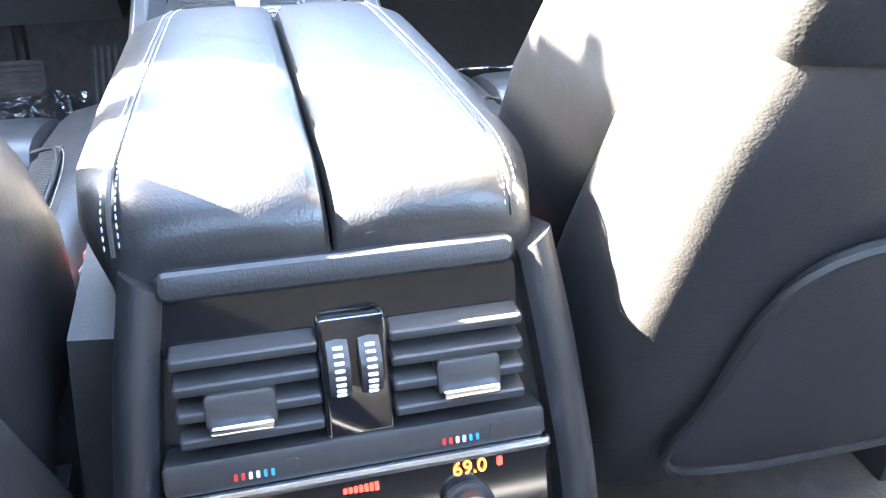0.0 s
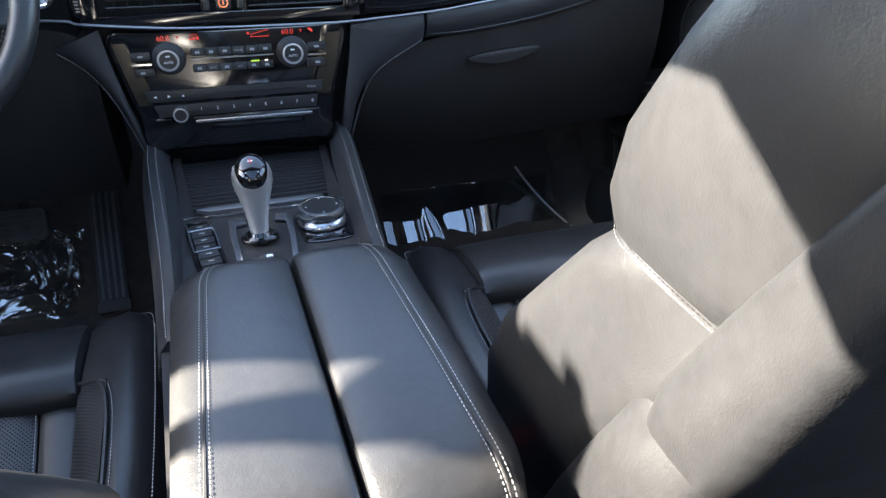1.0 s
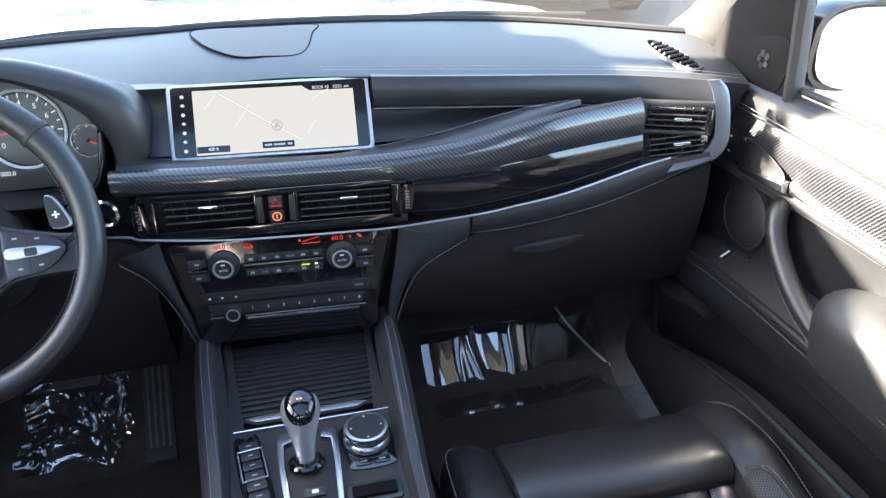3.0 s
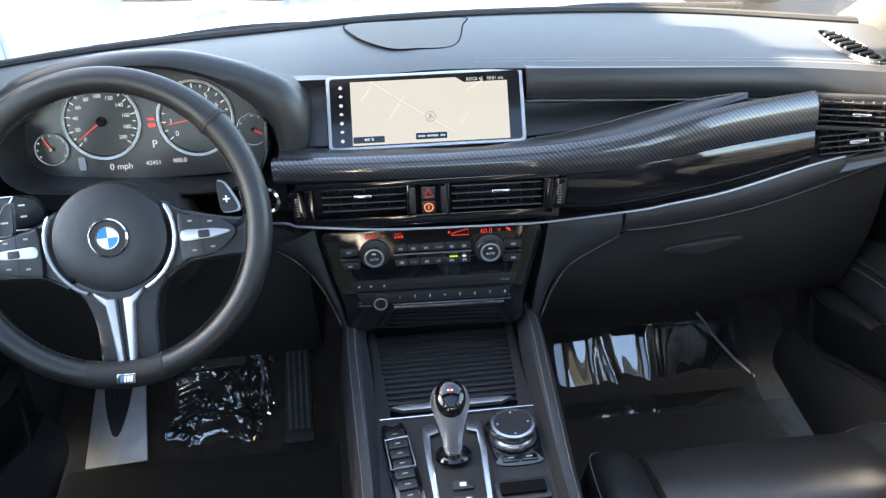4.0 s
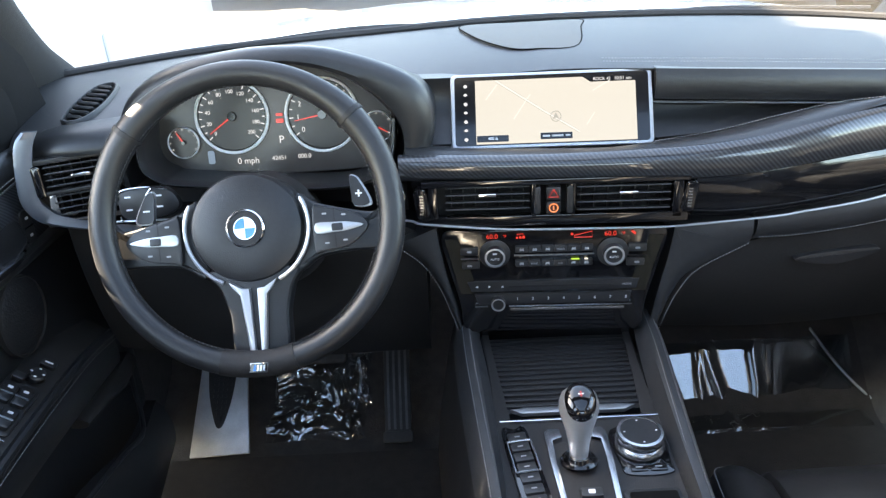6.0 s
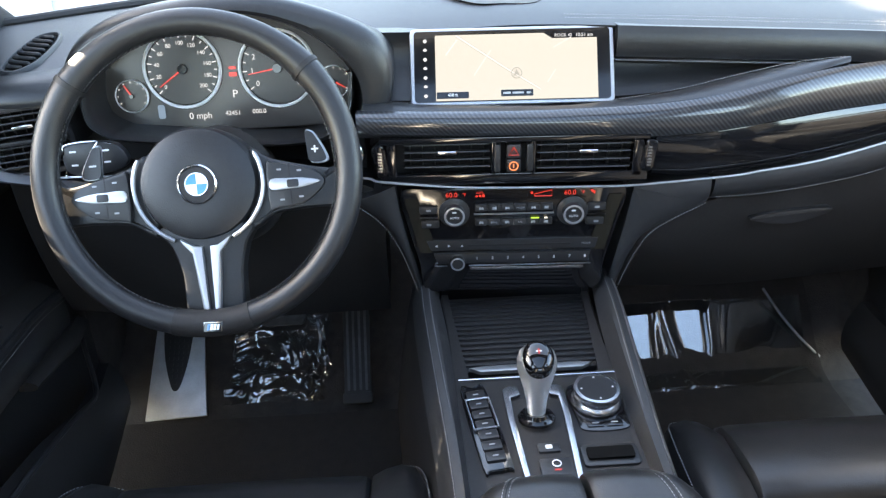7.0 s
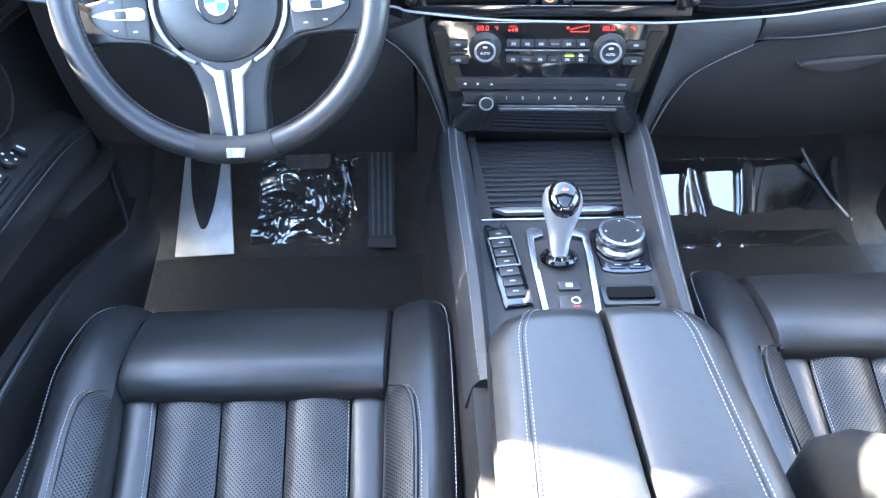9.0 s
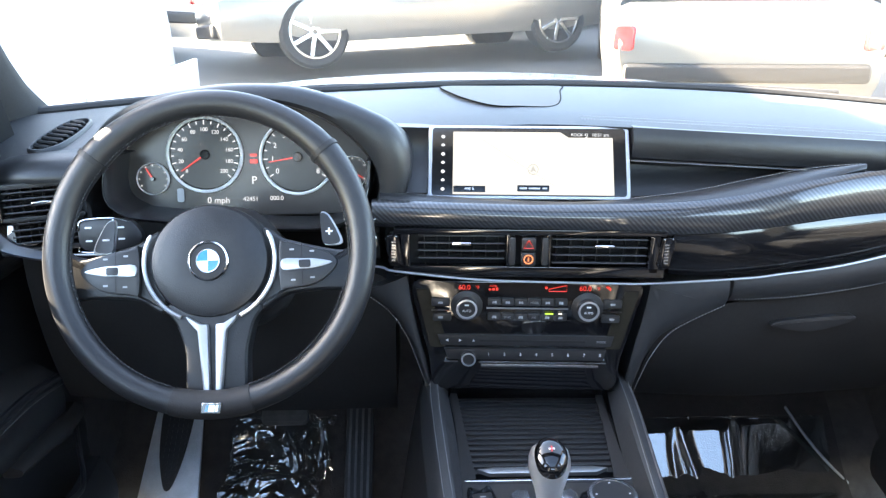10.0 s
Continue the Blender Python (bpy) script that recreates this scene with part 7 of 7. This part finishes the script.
part("arm", rbox((-0.43, 0.40, 0.30), (0.018, 0.03, 0.20), 0.004, 2, Euler((radians(-20), 0, 0)).to_matrix()), DARK, brake)
foot = thing("footrest", (-0.655, 0.28, 0.07), "brushed metal footrest with a dark ribbed rubber inlay", "footrest")
fm = plane_at((-0.652, 0.282, 0.130), (0, -0.62, 0.78))
part("plate", prism([(-0.060, -0.115), (0.062, -0.110), (0.040, 0.14), (-0.048, 0.14)], 0.008, fm, 0.002), FOOT_METAL, foot)
part("inlay", prism(soft_poly([(-0.028, 0.13), (0.028, 0.13), (0.026, 0.03), (0.012, -0.04), (0.0, -0.058), (-0.012, -0.04), (-0.028, 0.03)], 4), 0.004, move(fm, -0.004, 0, 0.0025), 0.001), RUBBER, foot, "ribbed rubber inlay")
for i in range(14):
    y = 0.122 - i * 0.0125
    w = 0.025 if y > 0.03 else max(0.004, 0.025 - (0.03 - y) * 0.25)
    for j in range(-2, 3):
        if abs(j) * 0.0095 < w:
            part("stud", prism(rounded(0.006, 0.008, 0.001, 1), 0.002, move(fm, -0.004 + j * 0.0095, y, 0.0045)), RUBBER, foot)


def mat_thing(name, pts, label):
    m_ = thing(name, (pts[0][0], pts[0][1], 0.04), label, "floor mat", "floor mats")
    rows_ = []
    for i in range(20):
        u = i / 19
        y = pts[0][1] + (pts[1][1] - pts[0][1]) * u
        z = 0.045 + float(np.interp(y, [-0.5, 0.2, 0.30, 0.42, 0.56], [0, 0.0, 0.035, 0.115, 0.27]))
        x0 = pts[0][0] + (pts[3][0] - pts[0][0]) * 0 + 0.012 * math.sin(u * 5)
        x1 = pts[2][0]
        z += rise(x1, y)
        rows_.append([Vector((x, y, z)) for x in np.linspace(x0, x1, 9)] + [Vector((x1, y, z - 0.012)), Vector((x0, y, z - 0.012))])
    part("carpet", skin(rows_), MAT, m_)
    return m_


mat_thing("floor_mat", [(-0.74, -0.35), (-0.74, 0.20), (-0.19,), (-0.74,)], "black carpet floor mat in the driver's footwell")
mat_thing("floor_mat", [(0.22, -0.35), (0.22, 0.50), (0.70,), (0.22,)], "black carpet floor mat in the passenger's footwell")


def film(name, x0, x1, y0, y1, rough_, label, seed, lift):
    """Thin clear sheet on the mat, with folds; the passenger's is tilted to mirror the sky to the camera."""
    rows_ = []
    n = 90
    for i in range(n):
        y = y0 + (y1 - y0) * i / (n - 1)
        row = []
        for j in range(n):
            x = x0 + (x1 - x0) * j / (n - 1)
            base = 0.056 + max(0.0, y - 0.255) * 1.20 if x > 0.1 else 0.051 + float(np.interp(y, [-0.5, 0.2, 0.30, 0.42, 0.56], [0, 0.0, 0.035, 0.115, 0.27]))
            if rough_ > 0.5:
                q = Vector((x * 7 + y * 5 + seed + 1.2 * noise.noise(Vector((x * 8, y * 8, seed))), y * 16 - x * 4, seed))
                h = 0.75 - abs(noise.noise(q)) * 1.3 + 0.5 * abs(noise.noise(q * 2.3)) + 0.2 * noise.noise(q * 5.1)
            else:
                h = 0.5 + 0.13 * noise.noise(Vector((x * 12 + y * 3 + seed, y * 1.2, seed))) + 0.06 * noise.noise(Vector((x * 30, y * 5, seed)))
                for xc, lean, wide, tall_ in ((0.352, 0.10, 0.008, 0.35), (0.392, -0.22, 0.012, 0.8), (0.468, 0.16, 0.010, 0.45)):
                    off = (x - xc - lean * (y - 0.27) - 0.006 * noise.noise(Vector((y * 30, xc * 40, seed)))) / (wide * (0.5 + 4.5 * max(0.0, y - 0.19)))
                    h += tall_ * math.exp(-off * off)
            edge = min(i, j, n - 1 - i, n - 1 - j) / 5
            wob = 0.030 if rough_ > 0.5 else 0.006
            row.append(Vector((x + wob * noise.noise(Vector((y * 11, seed, 0))), y + 0.8 * wob * noise.noise(Vector((x * 9, seed, 3))), base + lift * (0.15 + h) * min(1, 0.35 + edge))))
        rows_.append(row)
    t_ = thing(name, ((x0 + x1) / 2, (y0 + y1) / 2, 0.05), label, "plastic film", "protective films")
    part("sheet", skin(rows_, closed=False), FILM, t_, "clear plastic sheet")
    return t_


df = film("plastic_film", -0.56, -0.35, 0.22, 0.40, 1.0, "crinkled clear plastic film on the driver's floor mat", 3.1, 0.028)
# pale opaque strips are added as glints on the edges of both films
FILM_GLINT = shader("film_glint", (0.30, 0.32, 0.34), 0.15, coat=0.6)
part("glint_strip", tube(curve([(-0.375, 0.385, 0.150), (-0.368, 0.350, 0.125), (-0.372, 0.310, 0.105)], 12), 0.003, 8, flat=0.5), FILM_GLINT, df, "pale strip added for glints along the film's edge")
pf = film("plastic_film", 0.27, 0.68, 0.19, 0.350, 0.2, "smooth clear plastic film on the passenger's floor mat, reflecting the sky", 7.7, 0.008)
part("glint_strip", tube(curve([(0.585, 0.330, 0.205), (0.625, 0.305, 0.150), (0.665, 0.280, 0.105), (0.705, 0.262, 0.068)], 16), 0.005, 8, flat=0.5), FILM_GLINT, pf, "pale strip added for glints along the film's edge")


# ---- outside: own bonnet and wipers, parked cars, trees ----
bon = thing("bonnet", (0, 1.2, 0.6), "white bonnet of the car seen through the windscreen", "bonnet")
part("panel", skin([[Vector((x, y + 0.10 * (x / 0.8) ** 2 * -1, z - 0.05 * (x / 0.8) ** 2)) for x in [i / 8 * 0.82 - 0.82 for i in range(17)]] + [Vector((0.82, y, z - 0.2)), Vector((-0.82, y, z - 0.2))] for y, z in ((0.66, 0.775), (0.9, 0.79), (1.3, 0.77), (1.7, 0.68), (1.95, 0.50))]), PAINT_WHITE, bon, "white painted bonnet panel")
part("cowl", skin([[Vector((x, y - 0.10 * (x / 0.8) ** 2, z - 0.03 * (x / 0.8) ** 2)) for x in [i / 8 * 0.80 - 0.80 for i in range(17)]] for y, z in ((0.54, 0.785), (0.60, 0.77), (0.67, 0.765))], closed=False), PLASTIC, bon)
for x0, x1 in ((-0.62, 0.05), (0.05, 0.70)):
    wp = thing("windscreen_wiper", (x0, 0.58, 0.79), "black wiper arm resting below the windscreen", "wiper", "wipers")
    part("arm", tube(curve([(x0, 0.56, 0.800), ((x0 + x1) / 2, 0.585, 0.815), (x1, 0.57, 0.806)], 14), 0.008, 8), PLASTIC, wp)
    part("blade", tube(curve([(x0 + 0.1, 0.545, 0.812), ((x0 + x1) / 2, 0.565, 0.825), (x1, 0.55, 0.812)], 14), 0.005, 6), RUBBER, wp)


def parked_car(x, y, turn, paint, label, tall=0.0, mirrors=True, nose=1.0):
    """A parked estate car: body with arches, glasshouse, wheels, lamps. It points along +y before it is turned."""
    c = thing("parked_car", (0, 0, 0), label, "car", "parked cars")
    L, W, H = 4.7, 1.9, 1.55 + tall
    sec = [(-L / 2, 0.45, 0.78, 0.86), (-L / 2 + 0.08, 0.30, 1.0 + tall * 0.5, 0.93), (-1.6, 0.25, 1.02 + tall * 0.5, 0.95), (0, 0.25, 0.98 + tall * 0.5, 0.95), (1.2, 0.25, 0.95 + tall * 0.5, 0.95), (1.9, 0.28, 0.85 + tall * 0.5, 0.92), (L / 2 - 0.05, 0.32, 0.70 + tall * 0.4, 0.84), (L / 2, 0.40, 0.58 + tall * 0.3, 0.76)]
    body = [[Vector((sx * w * k, yy, z)) for sx, k, z in ((-1, 0.94, z0), (-1, 1.0, z0 + 0.15), (-1, 1.0, (z0 + z1) / 2 + 0.1), (-1, 0.96, z1 - 0.04), (-1, 0.86, z1), (1, 0.86, z1), (1, 0.96, z1 - 0.04), (1, 1.0, (z0 + z1) / 2 + 0.1), (1, 1.0, z0 + 0.15), (1, 0.94, z0))] for yy, z0, z1, w in sec]
    for ring_ in body:
        for v in ring_:
            v.y *= nose if v.y > 0 else 1
    part("body", skin(body), paint, c, "painted car body")
    zb = 0.97 + tall * 0.5
    cab = [[Vector((sx * w, yy, z)) for sx, w, z in ((-1, 0.88, zb - 0.04), (-1, 0.86, zb + 0.05), (-1, wt, zt), (1, wt, zt), (1, 0.86, zb + 0.05), (1, 0.88, zb - 0.04))] for yy, wt, zt in ((-2.2, 0.80, zb + 0.08), (-1.95, 0.68, H), (-0.6, 0.68, H + 0.04), (0.25, 0.68, H), (1.15, 0.82, zb + 0.05))]
    for ring_ in cab:
        for v in ring_:
            v.y *= nose if v.y > 0 else 1
    part("glasshouse", skin(cab), CAR_GLASS, c, "dark car windows")
    part("roof", skin([[Vector((sx * 0.70, yy, z + dz)) for sx, dz in ((-1, -0.02), (-0.9, 0.025), (0.9, 0.025), (1, -0.02))] for yy, z in ((-2.02, H - 0.03), (-1.7, H + 0.02), (-0.6, H + 0.045), (0.30, H))]), paint, c, "painted roof")
    for sx in (-1, 1):
        for yy, a0 in ((-2.05, 0.80), (-1.0, 0.70), (0.28, 0.70)):
            part("window_pillar", tube(mk((sx * 0.872, (yy + 0.55) * nose if yy > 0.2 else yy, zb + 0.02), (sx * 0.69, yy, H - 0.01)), 0.035, 6), paint, c)
        for yy in (-1.45, 1.40 * nose):
            whm = plane_at((sx * 0.93, yy, 0.36), (sx, 0, 0))
            wh = part("wheel", lathe([(0.20, -0.22), (0.35, -0.20), (0.365, -0.12), (0.36, -0.02), (0.33, 0.01), (0.26, 0.0), (0.255, -0.03), (0.0, -0.04)], whm, 32), TYRE, c, "tyred wheel")
            part("rim", lathe([(0.26, -0.02), (0.265, 0.005), (0.245, 0.008), (0.235, -0.02)], whm, 32), SATIN, wh, "bright alloy rim")
            for q in range(7):
                b = rbox((0.13, 0, 0.0), (0.22, 0.045, 0.02), 0.006, 1)
                bmesh.ops.transform(b, matrix=whm @ Matrix.Rotation(q * 0.8976, 4, "Z"), verts=b.verts)
                part("spoke", b, SATIN, wh)
        part("tail_lamp", prism(rounded(0.15, 0.17, 0.03), 0.06, plane_at((sx * 0.84, -L / 2 + 0.005, 0.77 + tall * 0.5), (sx * 0.45, -1, 0.12)), 0.01), LAMP_RED, c, "red tail lamp")
        part("head_lamp", prism(rounded(0.30, 0.11, 0.03), 0.05, plane_at((sx * 0.68, L / 2 * nose - 0.03, 0.60 + tall * 0.35), (sx * 0.4, 1, 0.35)), 0.01), LAMP_CLEAR, c, "clear head lamp")
        part("door_handle", rbox((sx * 0.955, -0.35, 0.86 + tall * 0.5), (0.02, 0.16, 0.025), 0.008, 2), paint, c)
        if mirrors:
            part("side_mirror", rbox((sx * 1.0, 0.95, 1.02 + tall * 0.5), (0.20, 0.10, 0.14), 0.04, 3), paint, c)
    part("rear_bumper", rbox((0, -L / 2 + 0.02, 0.53 + tall * 0.2), (1.66, 0.16, 0.13), 0.04, 3), PLASTIC, c, "dark lower bumper")
    part("front_bumper", rbox((0, L / 2 * nose - 0.04, 0.40 + tall * 0.2), (1.50, 0.14, 0.14), 0.04, 3), PLASTIC, c)
    part("tailgate_window", prism([(-0.62, -0.2), (0.62, -0.2), (0.54, 0.22), (-0.54, 0.22)], 0.01, plane_at((0, -2.10, zb + 0.30), (0, -1, 0.42)), 0.004), CAR_GLASS, c)
    part("plate_bar", rbox((0, -L / 2 + 0.03, 0.78 + tall * 0.3), (0.32, 0.03, 0.12), 0.006, 1), PAINT_SILVER, c, "blank pale plate")
    c.matrix_world = Matrix.Translation((x, y, lot_z(y))) @ Euler((math.atan(SLOPE) * math.cos(radians(turn)), math.atan(SLOPE) * math.sin(radians(turn)), radians(turn))).to_matrix().to_4x4()
    return c


parked_car(2.62, 6.62, -12, PAINT_PEARL, "parked estate car in darkened pearl paint seen from behind")
parked_car(-0.25, 8.1, 112, PAINT_GREY, "grey parked car in lightened paint seen from its side", 0.05)
parked_car(-5.4, 8.6, 66, PAINT_SILVER, "silver parked car across the lot")
parked_car(6.6, 9.6, -8, PAINT_BLUE, "pale blue parked car across the lot")
parked_car(8.6, 6.2, 4, PAINT_BLUE, "pale blue parked car across from the passenger's door")
parked_car(2.1, 11.4, 112, PAINT_SILVER, "silver parked car seen from its side behind the others", 0.05)
parked_car(7.6, -0.4, 2, PAINT_WHITE, "white parked car further along the row", 0.1)
# invented van that blocks the sun; nose shortened to suit the camera's view
van = parked_car(-2.58, 2.80, 0, PAINT_WHITE, "tall white van added beside the driver's door to shade the cabin", 0.955, False, 0.5)
# added panel, cut to shape the sunlight on door, console and steering wheel
sun_opening = [(0.75, 1.455), (0.40, 1.465), (0.21, 1.398), (0.183, 1.398), (0.235, 1.48), (0.288, 1.56), (0.288, 1.72), (0.36, 1.72), (0.45, 1.62), (0.75, 1.62)]
edge_ = [(0.98, 1.455), (0.98, 0.40), (-0.06, 0.40), (-0.06, 1.68), (0.12, 1.74), (0.25, 1.98), (0.34, 2.04), (0.44, 2.085), (0.617, 2.160), (0.85, 2.22), (0.98, 2.22), (0.98, 1.4552)]
part("sun_blocker_panel", prism(edge_ + [(0.75, 1.4552)] + sun_opening[:0:-1] + [sun_opening[0]], 0.02, plane_at((-1.872, 0, 0), (1, 0, 0))), PAINT_WHITE, van, "white panel added to shape the sun, with a cut-out for the steering wheel")
# board added so the dark wheel stays out of the camera's view
part("wheel_screen", rbox((-1.615, 3.15, 0.16), (0.03, 1.62, 0.80), 0.01, 2), PAINT_WHITE, van, "white board added to hide the van's wheel from the camera")
# made-up box and feet that throw shade on the passenger's mirror triangle
part("shade_box", rbox((-1.94, 0.80, 2.435), (0.10, 0.24, 0.17), 0.01, 2), PAINT_SILVER, van, "narrow box added to shade the passenger's mirror triangle")
for yy in (0.73, 0.87):
    part("box_foot", rbox((-1.94, yy, 2.30), (0.03, 0.03, 0.12), 0.004, 1), PAINT_SILVER, van)
# unseen rod, plate and rail added to draw the armrest's shadow band
part("shadow_mast", tube(mk((-1.86, -0.148, 0.34), (-1.86, -0.148, 1.70)), 0.018, 8), PAINT_SILVER, van, "upright rod added to cast the dark band on the armrest")
part("shadow_mast_foot", rbox((-1.90, -0.10, 0.44), (0.05, 0.12, 0.05), 0.006, 1), PAINT_SILVER, van)
part("shadow_gusset", prism([(-0.062, 1.625), (-0.062, 1.603), (-0.097, 1.573), (-0.128, 1.500), (-0.148, 1.46), (-0.150, 1.625)], 0.012, plane_at((-1.864, 0, 0), (1, 0, 0)), 0.001), PAINT_SILVER, van, "plate added to taper the sun patch on the armrest")
part("shadow_rail", rbox((-1.885, -0.11, 1.655), (0.03, 0.12, 0.085), 0.008, 2), PAINT_SILVER, van, "rail added to close off the tip of the sun patch")
